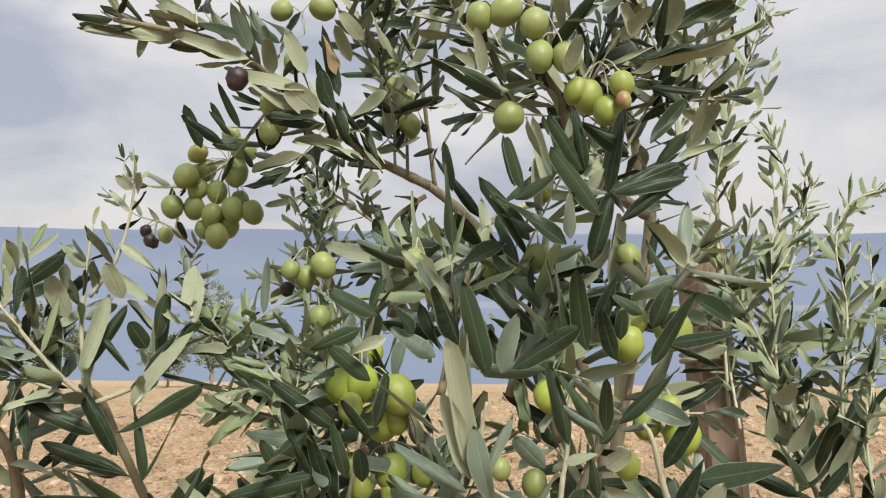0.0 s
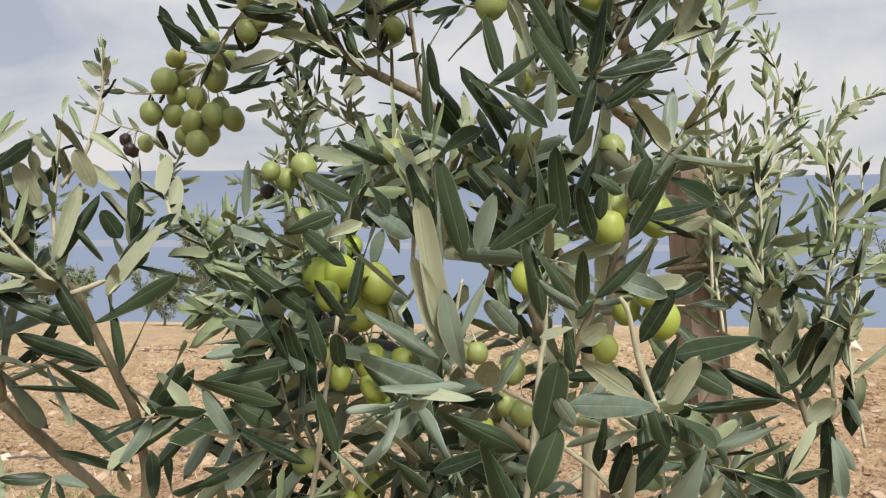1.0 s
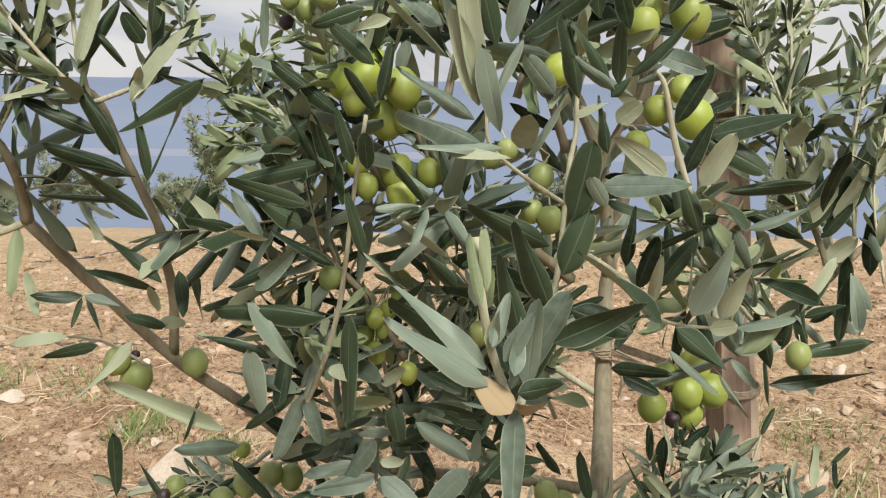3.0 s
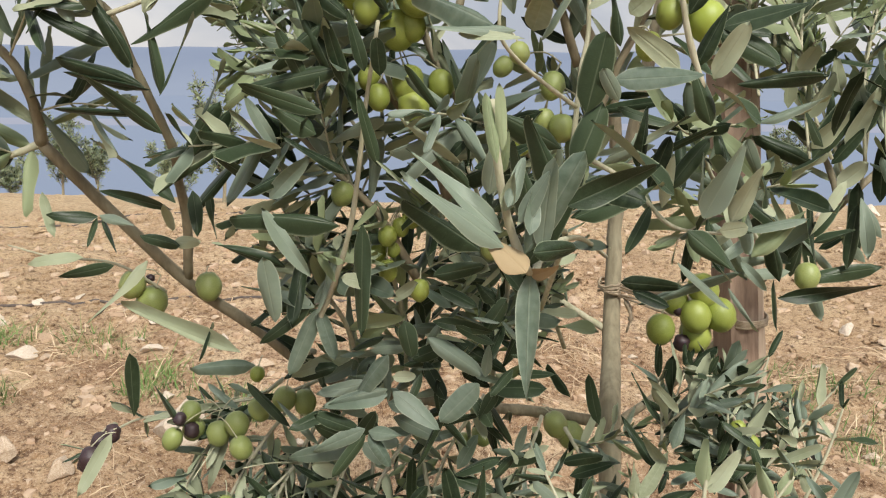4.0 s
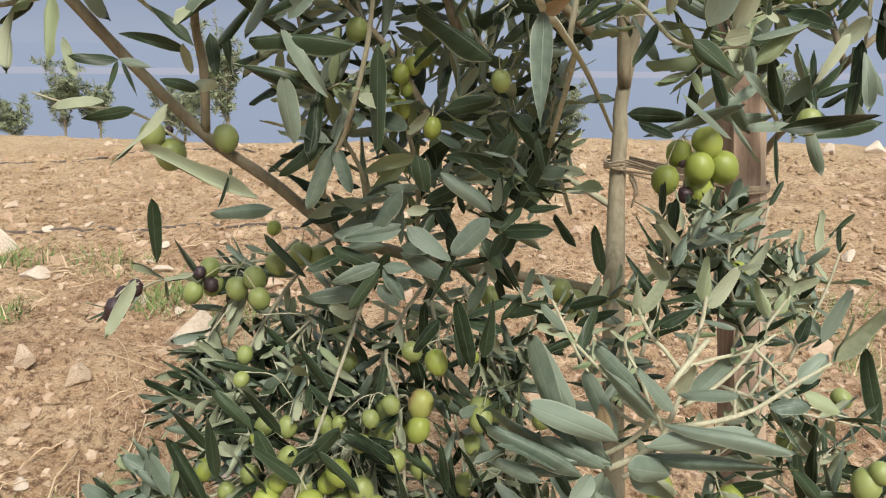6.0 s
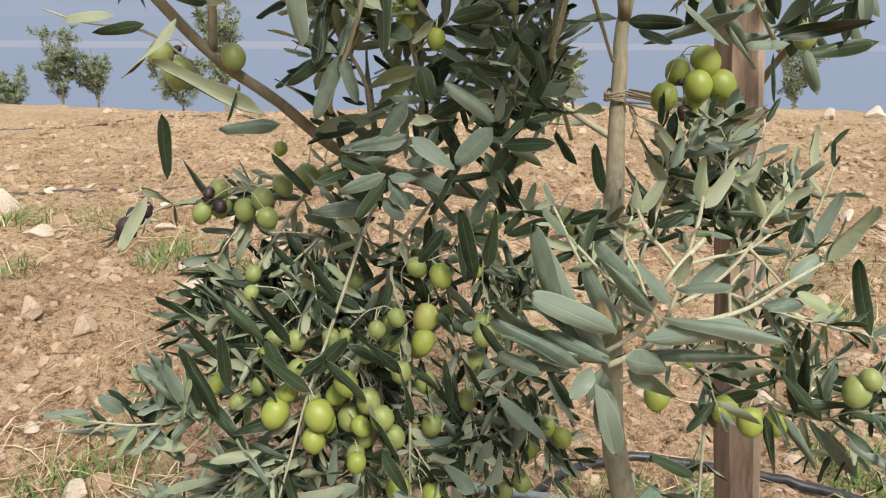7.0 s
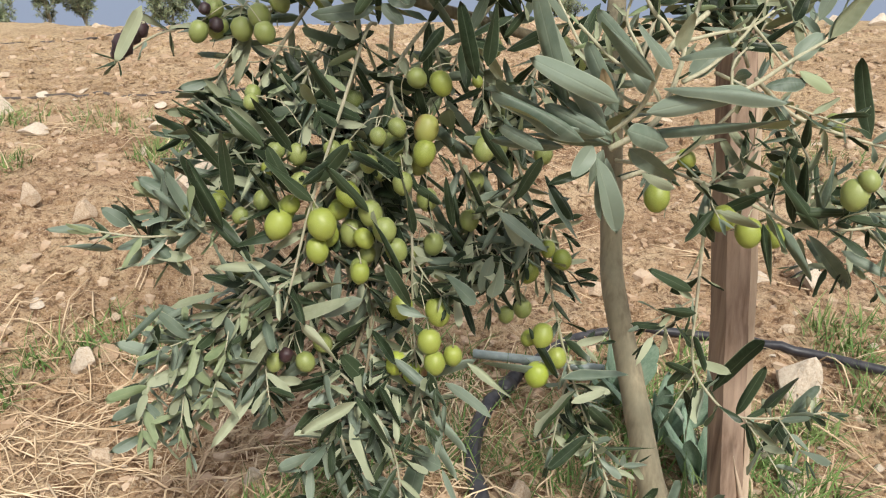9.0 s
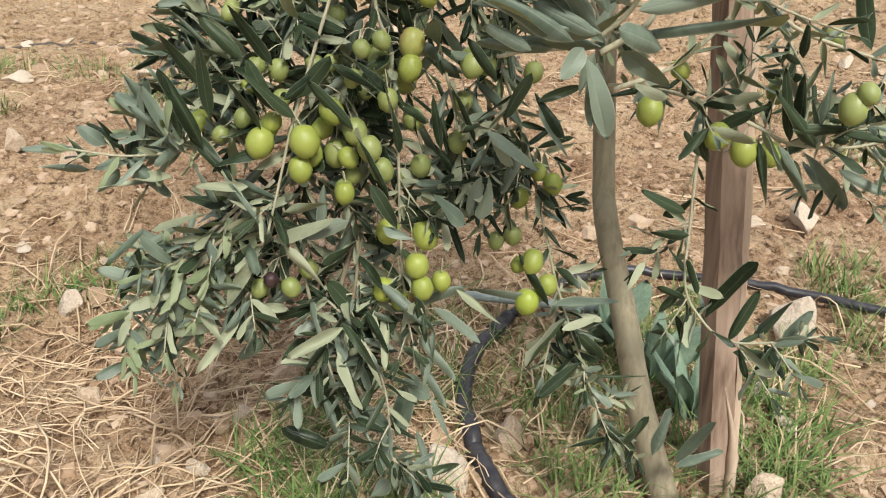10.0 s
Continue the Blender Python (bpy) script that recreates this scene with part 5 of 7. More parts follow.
tree.spray(101, 1010, 1122, 62, 998, 1082, "u", 10.3)
tree.spray(58, 1010, 1080, 91, 998, 1129, "u", 15.5)
tree.spray(126, 1010, 1004, 93, 998, 997, "u", 10.6)
tree.leaf(210, 890, 1045, 130, 878, 1068, "u", 14.6)
tree.leaf(169, 890, 1013, 116, 878, 1031, "u", 16.7)
tree.leaf(188, 890, 1006, 154, 878, 1059, "b", 11.1)
tree.leaf(160, 890, 970, 155, 878, 1023, "b", 15.6)
tree.leaf(140, 890, 1066, 189, 878, 1099, "u", 12.5)
tree.leaf(160, 890, 1064, 191, 878, 1097, "b", 14.0)
tree.leaf(217, 890, 1083, 172, 878, 1112, "u", 8.3)
tree.leaf(195, 890, 1111, 169, 878, 1133, "u", 17.2)
tree.leaf(166, 890, 1102, 147, 878, 1138, "b", 9.9)
tree.leaf(170, 890, 1101, 140, 878, 1111, "d", 7.2)
tree.leaf(200, 890, 1126, 145, 878, 1144, "u", 11.9)
tree.leaf(250, 890, 1269, 219, 878, 1289, "u", 13.0)
tree.leaf(239, 890, 1260, 206, 878, 1246, "u", 13.0)
tree.leaf(257, 890, 1253, 231, 878, 1239, "d", 9.0)
tree.leaf(246, 890, 1223, 219, 878, 1250, "u", 11.5)
tree.leaf(222, 890, 1189, 179, 878, 1227, "u", 11.6)
tree.leaf(211, 890, 1147, 183, 878, 1209, "u", 13.2)
tree.leaf(217, 890, 1144, 204, 878, 1191, "u", 11.8)
tree.leaf(230, 890, 1155, 220, 878, 1197, "u", 10.9)
tree.leaf(191, 890, 1143, 173, 878, 1184, "u", 10.4)
tree.leaf(202, 890, 1187, 164, 878, 1160, "u", 13.2)
tree.leaf(217, 890, 1158, 143, 878, 1145, "u", 13.2)
tree.leaf(241, 890, 1152, 240, 878, 1177, "u", 11.6)
tree.leaf(239, 890, 1089, 227, 878, 1139, "u", 9.7)
tree.leaf(227, 890, 1046, 226, 878, 962, "u", 13.7)
tree.leaf(233, 890, 1001, 211, 885, 1007, "d", 11.8)
tree.leaf(237, 890, 1093, 273, 878, 1061, "d", 5.2)
tree.leaf(252, 890, 1126, 300, 878, 1089, "d", 4.8)
tree.leaf(250, 850, 1192, 232, 838, 1219, "u", 7.3)
tree.leaf(253, 850, 1199, 265, 838, 1233, "u", 8.0)
tree.leaf(326, 850, 1234, 309, 838, 1296, "u", 15.2)
tree.leaf(307, 850, 1254, 296, 838, 1294, "u", 13.3)
tree.leaf(292, 850, 1246, 265, 838, 1268, "b", 13.9)
tree.leaf(278, 850, 1261, 266, 838, 1281, "u", 14.0)
tree.leaf(335, 850, 1236, 342, 838, 1276, "b", 13.3)
tree.leaf(342, 850, 1239, 384, 838, 1269, "u", 13.3)
tree.leaf(356, 850, 1261, 331, 838, 1296, "u", 10.0)
tree.leaf(367, 850, 1258, 345, 838, 1288, "u", 15.4)
tree.leaf(375, 850, 1251, 371, 838, 1307, "u", 15.4)
tree.leaf(390, 850, 1251, 379, 838, 1303, "u", 14.1)
tree.leaf(396, 850, 1265, 408, 838, 1303, "u", 12.1)
tree.leaf(409, 850, 1245, 395, 838, 1279, "u", 11.5)
tree.leaf(412, 850, 1258, 412, 838, 1278, "u", 9.5)
tree.leaf(426, 850, 1275, 406, 838, 1289, "u", 9.6)
tree.leaf(364, 850, 1107, 312, 838, 1139, "u", 17.8)
tree.leaf(307, 850, 1093, 349, 838, 1112, "u", 12.3)
tree.leaf(304, 850, 1078, 280, 838, 1104, "u", 12.4)
tree.leaf(312, 850, 1037, 264, 838, 1079, "u", 15.6)
tree.leaf(312, 745, 1199, 293, 733, 1274, "d", 11.9)
tree.leaf(312, 745, 1198, 299, 733, 1243, "d", 13.5)
tree.leaf(296, 745, 1221, 264, 733, 1250, "b", 3.3)
tree.leaf(310, 745, 1191, 273, 733, 1220, "b", 9.3)
tree.leaf(315, 745, 1178, 274, 733, 1201, "b", 12.5)
tree.leaf(295, 745, 1175, 327, 733, 1173, "d", 7.0)
tree.leaf(324, 745, 1177, 279, 733, 1179, "b", 7.8)
tree.leaf(311, 745, 1231, 313, 733, 1273, "b", 4.9)
tree.leaf(317, 745, 1195, 326, 733, 1234, "b", 7.0)
tree.leaf(323, 745, 1185, 310, 733, 1227, "b", 10.9)
tree.leaf(333, 745, 1177, 338, 733, 1199, "d", 13.6)
tree.leaf(337, 745, 1172, 351, 733, 1206, "b", 9.4)
tree.leaf(350, 745, 1204, 334, 733, 1222, "b", 10.4)
tree.leaf(419, 800, 1271, 426, 788, 1295, "u", 11.1)
tree.leaf(419, 800, 1249, 441, 788, 1293, "u", 9.8)
tree.leaf(424, 800, 1271, 435, 795, 1282, "u", 8.6)
tree.leaf(429, 800, 1262, 466, 788, 1270, "u", 11.7)
tree.leaf(435, 800, 1255, 461, 788, 1260, "d", 7.5)
tree.leaf(426, 800, 1263, 455, 788, 1251, "u", 2.5)
tree.leaf(400, 800, 1215, 431, 788, 1252, "u", 12.8)
tree.leaf(412, 800, 1227, 440, 788, 1219, "b", 14.6)
tree.leaf(433, 800, 1232, 450, 788, 1242, "u", 3.1)
tree.leaf(371, 800, 1202, 364, 788, 1249, "u", 9.6)
tree.leaf(388, 800, 1212, 367, 788, 1248, "u", 10.2)
tree.leaf(393, 800, 1210, 390, 788, 1244, "u", 9.1)
tree.leaf(391, 800, 1207, 366, 788, 1225, "b", 7.2)
tree.leaf(389, 800, 1203, 400, 795, 1214, "u", 7.8)
tree.leaf(402, 800, 1211, 418, 788, 1218, "b", 4.2)
tree.leaf(369, 800, 1192, 385, 788, 1200, "d", 7.8)
tree.leaf(389, 800, 1171, 385, 788, 1204, "u", 10.3)
tree.leaf(393, 800, 1189, 406, 795, 1201, "d", 11.5)
tree.leaf(371, 800, 1133, 379, 788, 1179, "u", 18.9)
tree.leaf(424, 800, 1158, 392, 788, 1181, "d", 13.0)
tree.leaf(427, 800, 1189, 443, 788, 1221, "u", 11.1)
tree.leaf(433, 800, 1159, 446, 788, 1198, "u", 13.1)
tree.leaf(446, 800, 1182, 491, 788, 1194, "u", 16.9)
tree.leaf(444, 800, 1181, 479, 788, 1162, "u", 15.0)
tree.leaf(444, 800, 1153, 458, 788, 1185, "d", 12.6)
tree.leaf(386, 800, 1152, 434, 788, 1155, "b", 15.8)
tree.leaf(390, 800, 1140, 378, 788, 1158, "b", 9.2)
tree.leaf(445, 800, 1126, 431, 788, 1162, "u", 13.4)
tree.leaf(474, 800, 1128, 443, 788, 1153, "u", 15.6)
tree.leaf(458, 800, 1150, 510, 788, 1161, "u", 7.7)
tree.leaf(473, 800, 1128, 508, 788, 1148, "b", 11.6)
tree.leaf(366, 800, 1099, 379, 788, 1139, "u", 18.7)
tree.leaf(360, 800, 1077, 340, 788, 1133, "u", 16.4)
tree.leaf(340, 760, 1067, 328, 748, 1121, "u", 13.9)
tree.leaf(313, 760, 1090, 316, 748, 1119, "b", 11.4)
tree.leaf(415, 850, 1094, 420, 838, 1134, "u", 11.2)
tree.leaf(416, 850, 1109, 447, 838, 1128, "d", 9.8)
tree.leaf(423, 850, 1079, 430, 838, 1117, "u", 13.5)
tree.leaf(433, 850, 1068, 435, 838, 1108, "d", 9.3)
tree.leaf(436, 850, 1080, 456, 838, 1117, "u", 12.8)
tree.leaf(423, 850, 1101, 464, 838, 1124, "u", 5.6)
tree.leaf(460, 850, 1064, 455, 838, 1106, "b", 4.8)
tree.leaf(461, 850, 1061, 483, 838, 1114, "b", 22.6)
tree.leaf(480, 850, 1058, 493, 838, 1101, "d", 15.5)
tree.leaf(504, 850, 1065, 499, 838, 1096, "u", 10.5)
tree.leaf(451, 850, 1052, 485, 838, 1023, "u", 17.5)
tree.leaf(473, 850, 1052, 490, 845, 1057, "d", 11.8)
tree.leaf(491, 850, 1053, 526, 838, 1067, "b", 11.2)
tree.leaf(496, 850, 1035, 525, 838, 1069, "y", 15.8)
tree.leaf(489, 850, 1031, 505, 838, 1014, "b", 6.8)
tree.leaf(494, 850, 1074, 507, 845, 1063, "d", 6.6)
tree.leaf(369, 850, 1064, 388, 838, 1083, "u", 5.6)
tree.leaf(372, 850, 1060, 399, 838, 1076, "u", 6.3)
tree.leaf(395, 690, 1102, 357, 678, 1140, "u", 13.6)
tree.leaf(350, 690, 1091, 386, 678, 1113, "u", 17.2)
tree.leaf(354, 690, 1108, 380, 678, 1101, "u", 13.2)
tree.leaf(328, 690, 1067, 352, 678, 1116, "u", 13.7)
tree.spray(685, 1150, 941, 663, 1138, 1045, "u", 17.4)
tree.spray(670, 1150, 984, 695, 1138, 1031, "u", 22.8)
tree.spray(684, 1150, 972, 712, 1138, 995, "u", 14.1)
tree.spray(724, 1150, 960, 716, 1138, 1045, "u", 17.0)
tree.spray(695, 1150, 1039, 722, 1138, 1066, "d", 20.3)
tree.spray(749, 1150, 985, 721, 1138, 1043, "b", 15.8)
tree.spray(668, 1150, 1062, 605, 1138, 1093, "u", 17.5)
tree.spray(664, 1150, 1079, 692, 1138, 1119, "d", 23.8)
tree.spray(666, 1150, 1068, 711, 1138, 1145, "u", 26.3)
tree.spray(657, 1150, 941, 668, 1138, 989, "u", 20.3)
tree.spray(686, 1150, 1063, 708, 1138, 1103, "u", 16.5)
tree.spray(699, 1150, 1079, 719, 1138, 1145, "d", 20.3)
tree.spray(714, 1150, 1091, 723, 1138, 1161, "u", 20.4)
tree.spray(635, 1150, 1120, 618, 1138, 1182, "d", 17.2)
tree.spray(643, 1150, 1157, 652, 1138, 1188, "d", 18.6)
tree.spray(654, 1150, 1108, 667, 1138, 1161, "d", 17.4)
tree.spray(686, 1150, 1136, 670, 1138, 1172, "d", 16.4)
tree.spray(693, 1150, 1125, 691, 1138, 1167, "d", 17.7)
tree.spray(705, 1150, 945, 659, 1138, 996, "b", 11.0)
tree.spray(735, 1150, 958, 698, 1138, 990, "b", 10.5)
tree.spray(742, 1150, 1023, 730, 1138, 1094, "u", 18.2)
tree.spray(718, 1150, 1110, 688, 1138, 1160, "b", 15.3)
tree.leaf(560, 950, 976, 643, 938, 990, "u", 15.4)
tree.leaf(431, 950, 988, 478, 938, 987, "u", 13.6)
tree.leaf(441, 950, 981, 470, 938, 973, "u", 15.5)
tree.leaf(446, 950, 969, 531, 938, 1006, "b", 8.3)
tree.leaf(476, 950, 1005, 521, 938, 971, "b", 10.0)
tree.leaf(519, 950, 984, 546, 938, 950, "b", 8.4)
tree.leaf(560, 950, 990, 545, 938, 1038, "u", 12.5)
tree.leaf(197, 960, 1007, 179, 948, 956, "b", 10.8)
tree.leaf(177, 960, 960, 119, 948, 985, "b", 16.6)
tree.leaf(179, 960, 958, 153, 948, 901, "b", 14.8)
tree.leaf(181, 960, 958, 197, 948, 917, "b", 13.8)
tree.leaf(177, 960, 963, 190, 955, 989, "b", 8.3)
tree.leaf(174, 960, 963, 135, 948, 931, "u", 12.0)
tree.leaf(239, 960, 918, 201, 948, 881, "b", 15.8)
tree.leaf(238, 960, 882, 181, 948, 875, "b", 18.9)
tree.leaf(238, 960, 887, 186, 948, 881, "b", 12.3)
tree.leaf(243, 960, 884, 283, 948, 856, "b", 19.9)
tree.leaf(243, 960, 898, 266, 955, 900, "d", 10.3)
tree.leaf(218, 960, 849, 175, 948, 833, "b", 15.5)
tree.leaf(213, 960, 847, 176, 948, 867, "u", 13.6)
tree.leaf(221, 960, 847, 251, 948, 850, "b", 16.5)
tree.leaf(221, 960, 844, 244, 948, 818, "b", 12.6)
tree.leaf(218, 960, 844, 189, 948, 806, "u", 11.6)
tree.leaf(244, 960, 968, 273, 948, 987, "d", 11.8)
tree.leaf(253, 960, 949, 259, 948, 918, "u", 16.5)
tree.leaf(277, 960, 949, 330, 948, 944, "u", 11.9)
tree.leaf(273, 960, 934, 326, 948, 903, "b", 16.5)
tree.leaf(317, 960, 893, 283, 948, 861, "b", 20.7)
tree.leaf(322, 960, 899, 325, 948, 934, "b", 10.3)
tree.leaf(277, 960, 989, 319, 948, 1001, "u", 15.3)
tree.leaf(282, 960, 979, 315, 948, 968, "u", 15.3)
tree.leaf(330, 960, 965, 315, 955, 985, "u", 13.6)
tree.leaf(321, 960, 940, 338, 948, 968, "u", 14.7)
tree.leaf(273, 960, 795, 243, 948, 768, "u", 12.0)
tree.leaf(263, 960, 812, 288, 948, 882, "u", 7.9)
tree.leaf(304, 960, 745, 288, 948, 819, "u", 15.5)
tree.leaf(315, 960, 757, 323, 948, 819, "u", 16.4)
tree.leaf(303, 900, 1316, 303, 888, 1382, "u", 9.2)
tree.leaf(384, 900, 1320, 334, 888, 1356, "u", 16.3)
tree.leaf(347, 900, 1352, 378, 888, 1376, "u", 16.2)
tree.leaf(353, 900, 1358, 343, 888, 1396, "u", 10.8)
tree.leaf(408, 900, 1341, 374, 888, 1391, "u", 14.9)
tree.leaf(395, 900, 1373, 371, 888, 1412, "u", 10.9)
tree.leaf(397, 900, 1373, 388, 888, 1418, "u", 10.9)
tree.leaf(413, 900, 1357, 422, 888, 1414, "u", 11.8)
tree.leaf(428, 900, 1385, 395, 888, 1406, "u", 12.7)
tree.leaf(402, 900, 1308, 415, 888, 1358, "u", 14.0)
tree.leaf(387, 900, 1324, 385, 888, 1357, "b", 10.8)
tree.leaf(418, 900, 1357, 468, 888, 1379, "u", 15.8)
tree.leaf(423, 900, 1337, 466, 888, 1379, "u", 11.0)
tree.spray(341, 1280, 1352, 285, 1268, 1431, "u", 15.5)
tree.spray(285, 1280, 1488, 287, 1268, 1577, "d", 15.8)
tree.spray(282, 1280, 1552, 300, 1268, 1619, "d", 13.3)
tree.spray(291, 1280, 1433, 315, 1268, 1478, "d", 11.7)
tree.spray(284, 1280, 1435, 257, 1275, 1426, "u", 8.4)
tree.spray(267, 1280, 1484, 295, 1275, 1499, "u", 11.2)
tree.spray(238, 1280, 1476, 186, 1268, 1476, "u", 11.2)
tree.spray(214, 1280, 1407, 196, 1275, 1380, "d", 19.5)
tree.spray(209, 1280, 1428, 195, 1268, 1464, "u", 11.7)
tree.spray(226, 1280, 1307, 212, 1268, 1351, "u", 14.3)
tree.spray(3, 1280, 1434, -15, 1268, 1485, "u", 15.0)
tree.spray(33, 1280, 1451, 15, 1268, 1488, "u", 10.1)
tree.spray(50, 1280, 1458, 25, 1268, 1509, "u", 9.4)
tree.spray(60, 1280, 1387, 109, 1268, 1412, "u", 17.3)
tree.spray(60, 1280, 1439, 19, 1268, 1437, "u", 16.8)
tree.spray(67, 1280, 1429, 98, 1275, 1424, "u", 16.7)
tree.leaf(350, 990, 1447, 277, 978, 1467, "d", 14.6)
tree.leaf(349, 990, 1447, 376, 978, 1455, "u", 9.1)
tree.leaf(347, 990, 1454, 332, 978, 1478, "u", 7.7)
tree.leaf(323, 990, 1465, 301, 978, 1480, "d", 7.7)
tree.leaf(321, 990, 1465, 315, 985, 1482, "d", 6.0)
tree.leaf(328, 990, 1461, 322, 978, 1496, "d", 11.0)
tree.leaf(461, 990, 1474, 532, 978, 1500, "u", 15.1)
tree.leaf(472, 990, 1499, 537, 978, 1521, "u", 15.3)
tree.leaf(473, 990, 1494, 488, 978, 1525, "d", 21.9)
tree.leaf(441, 990, 1490, 465, 978, 1516, "d", 13.2)
tree.leaf(466, 990, 1452, 507, 978, 1447, "u", 8.0)
tree.leaf(497, 990, 1401, 512, 978, 1443, "d", 15.9)
tree.leaf(471, 990, 1387, 491, 978, 1417, "u", 11.1)
tree.leaf(490, 990, 1394, 529, 978, 1401, "d", 14.0)
tree.leaf(468, 990, 1357, 496, 978, 1362, "u", 7.0)
tree.leaf(467, 990, 1338, 506, 978, 1351, "u", 6.0)
tree.leaf(423, 990, 1504, 393, 978, 1505, "u", 6.6)
tree.leaf(396, 990, 1462, 407, 978, 1492, "d", 12.0)
tree.leaf(456, 990, 1491, 430, 978, 1515, "d", 14.2)
tree.spray(53, 1110, 1527, 8, 1098, 1552, "d", 18.3)
tree.spray(26, 1110, 1516, -39, 1098, 1541, "d", 15.0)
tree.spray(31, 1110, 1522, -61, 1098, 1526, "d", 15.0)
tree.spray(84, 1110, 1502, 28, 1098, 1523, "d", 20.2)
tree.spray(81, 1110, 1509, 28, 1098, 1504, "d", 15.8)
tree.spray(2, 1110, 1525, -5, 1105, 1501, "d", 9.9)
tree.spray(26, 1110, 1524, 3, 1105, 1543, "d", 10.4)
tree.spray(87, 1110, 1519, 69, 1098, 1550, "b", 14.7)
tree.spray(104, 1110, 1508, 88, 1098, 1551, "b", 18.0)
tree.spray(120, 1110, 1513, 104, 1098, 1553, "b", 20.2)
tree.spray(154, 1110, 1453, 91, 1098, 1479, "d", 20.7)
tree.spray(171, 1110, 1447, 140, 1098, 1474, "d", 25.0)
tree.spray(182, 1110, 1453, 174, 1098, 1491, "u", 18.4)
tree.leaf(189, 1110, 1486, 179, 1098, 1524, "o", 16.4)
tree.spray(171, 1110, 1439, 121, 1098, 1444, "u", 16.3)
tree.spray(199, 1110, 1425, 187, 1105, 1454, "u", 14.0)
tree.spray(179, 1110, 1423, 144, 1098, 1415, "d", 10.8)
tree.spray(216, 1110, 1403, 176, 1098, 1411, "d", 10.6)
tree.spray(126, 1110, 1486, 122, 1098, 1523, "d", 15.5)
tree.spray(159, 1110, 1486, 138, 1098, 1524, "d", 17.6)
tree.spray(148, 1110, 1519, 118, 1098, 1540, "u", 14.4)
tree.spray(215, 1110, 1520, 192, 1098, 1546, "d", 14.3)
tree.spray(243, 1110, 1509, 219, 1098, 1546, "d", 13.1)
tree.spray(203, 1110, 1499, 187, 1098, 1534, "d", 13.1)
tree.spray(113, 1110, 1526, 94, 1098, 1558, "b", 14.6)
tree.spray(313, 1010, 860, 338, 998, 834, "u", 16.4)
tree.spray(330, 1010, 868, 381, 998, 876, "u", 21.8)
tree.spray(335, 1010, 865, 319, 1005, 838, "u", 16.4)
tree.spray(268, 1010, 893, 290, 998, 859, "u", 14.1)
tree.spray(257, 1010, 895, 295, 998, 916, "u", 16.3)
tree.spray(217, 1010, 871, 168, 998, 864, "b", 13.1)
tree.spray(217, 1010, 851, 167, 998, 847, "b", 15.3)
tree.spray(234, 1010, 851, 268, 998, 856, "b", 18.6)
tree.spray(239, 1010, 837, 285, 998, 822, "b", 18.7)
tree.spray(204, 1010, 807, 142, 998, 798, "b", 18.8)
tree.spray(204, 1010, 810, 166, 998, 833, "u", 18.8)
tree.spray(210, 1010, 810, 233, 1005, 791, "b", 15.5)
tree.spray(207, 1010, 816, 223, 1005, 846, "u", 15.5)
tree.spray(216, 1010, 813, 245, 1005, 817, "b", 16.6)
tree.spray(297, 1010, 778, 336, 998, 811, "u", 14.5)
tree.spray(297, 1010, 775, 337, 998, 770, "u", 16.7)
tree.spray(300, 1010, 784, 319, 998, 828, "b", 13.4)
tree.spray(291, 1010, 772, 297, 998, 727, "u", 15.7)
tree.spray(144, 1010, 876, 186, 998, 889, "u", 15.5)
tree.spray(111, 1010, 887, 48, 998, 894, "b", 14.4)
tree.spray(186, 1010, 777, 158, 1005, 791, "d", 14.6)
tree.spray(72, 1010, 758, 41, 998, 765, "d", 12.8)
tree.spray(177, 1010, 842, 144, 998, 827, "u", 16.5)
tree.spray(140, 960, 639, 173, 948, 683, "u", 17.0)
tree.spray(115, 960, 626, 93, 948, 682, "u", 16.1)
tree.spray(49, 960, 619, 52, 948, 700, "u", 16.5)
tree.spray(176, 960, 672, 223, 948, 646, "u", 11.1)
tree.spray(240, 960, 653, 233, 948, 567, "u", 12.2)
tree.spray(221, 960, 601, 194, 948, 652, "u", 13.7)
tree.spray(208, 960, 546, 238, 948, 497, "u", 15.4)
tree.spray(101, 960, 586, 43, 948, 579, "u", 20.1)
tree.spray(53, 960, 523, 15, 948, 544, "u", 18.6)
tree.spray(45, 960, 508, 24, 948, 572, "b", 15.0)
tree.spray(-31, 960, 493, 37, 948, 520, "d", 14.3)
tree.spray(151, 960, 517, 126, 948, 573, "d", 13.4)
tree.spray(182, 960, 503, 133, 948, 489, "b", 17.1)
tree.spray(219, 960, 496, 257, 948, 490, "b", 20.8)
tree.spray(306, 960, 497, 275, 948, 540, "b", 20.7)
tree.spray(324, 960, 505, 335, 948, 555, "b", 24.2)
tree.spray(338, 960, 654, 308, 948, 696, "u", 12.2)
tree.spray(118, 960, 671, 85, 948, 731, "u", 14.6)
tree.spray(98, 960, 708, 66, 948, 765, "u", 12.2)
tree.spray(132, 960, 708, 99, 948, 766, "u", 12.1)
tree.spray(167, 960, 721, 138, 948, 777, "u", 12.0)
tree.spray(143, 960, 702, 126, 948, 754, "d", 11.0)
tree.spray(90, 960, 677, 57, 948, 724, "u", 13.6)
tree.spray(75, 960, 708, 37, 948, 754, "u", 12.3)
tree.spray(46, 960, 651, 15, 948, 706, "u", 13.9)
tree.spray(17, 960, 599, 14, 948, 669, "u", 13.2)
tree.spray(7, 960, 612, -43, 948, 650, "b", 19.2)
tree.spray(-4, 960, 625, -29, 948, 669, "b", 16.7)
tree.spray(-26, 960, 591, -6, 948, 669, "b", 13.5)
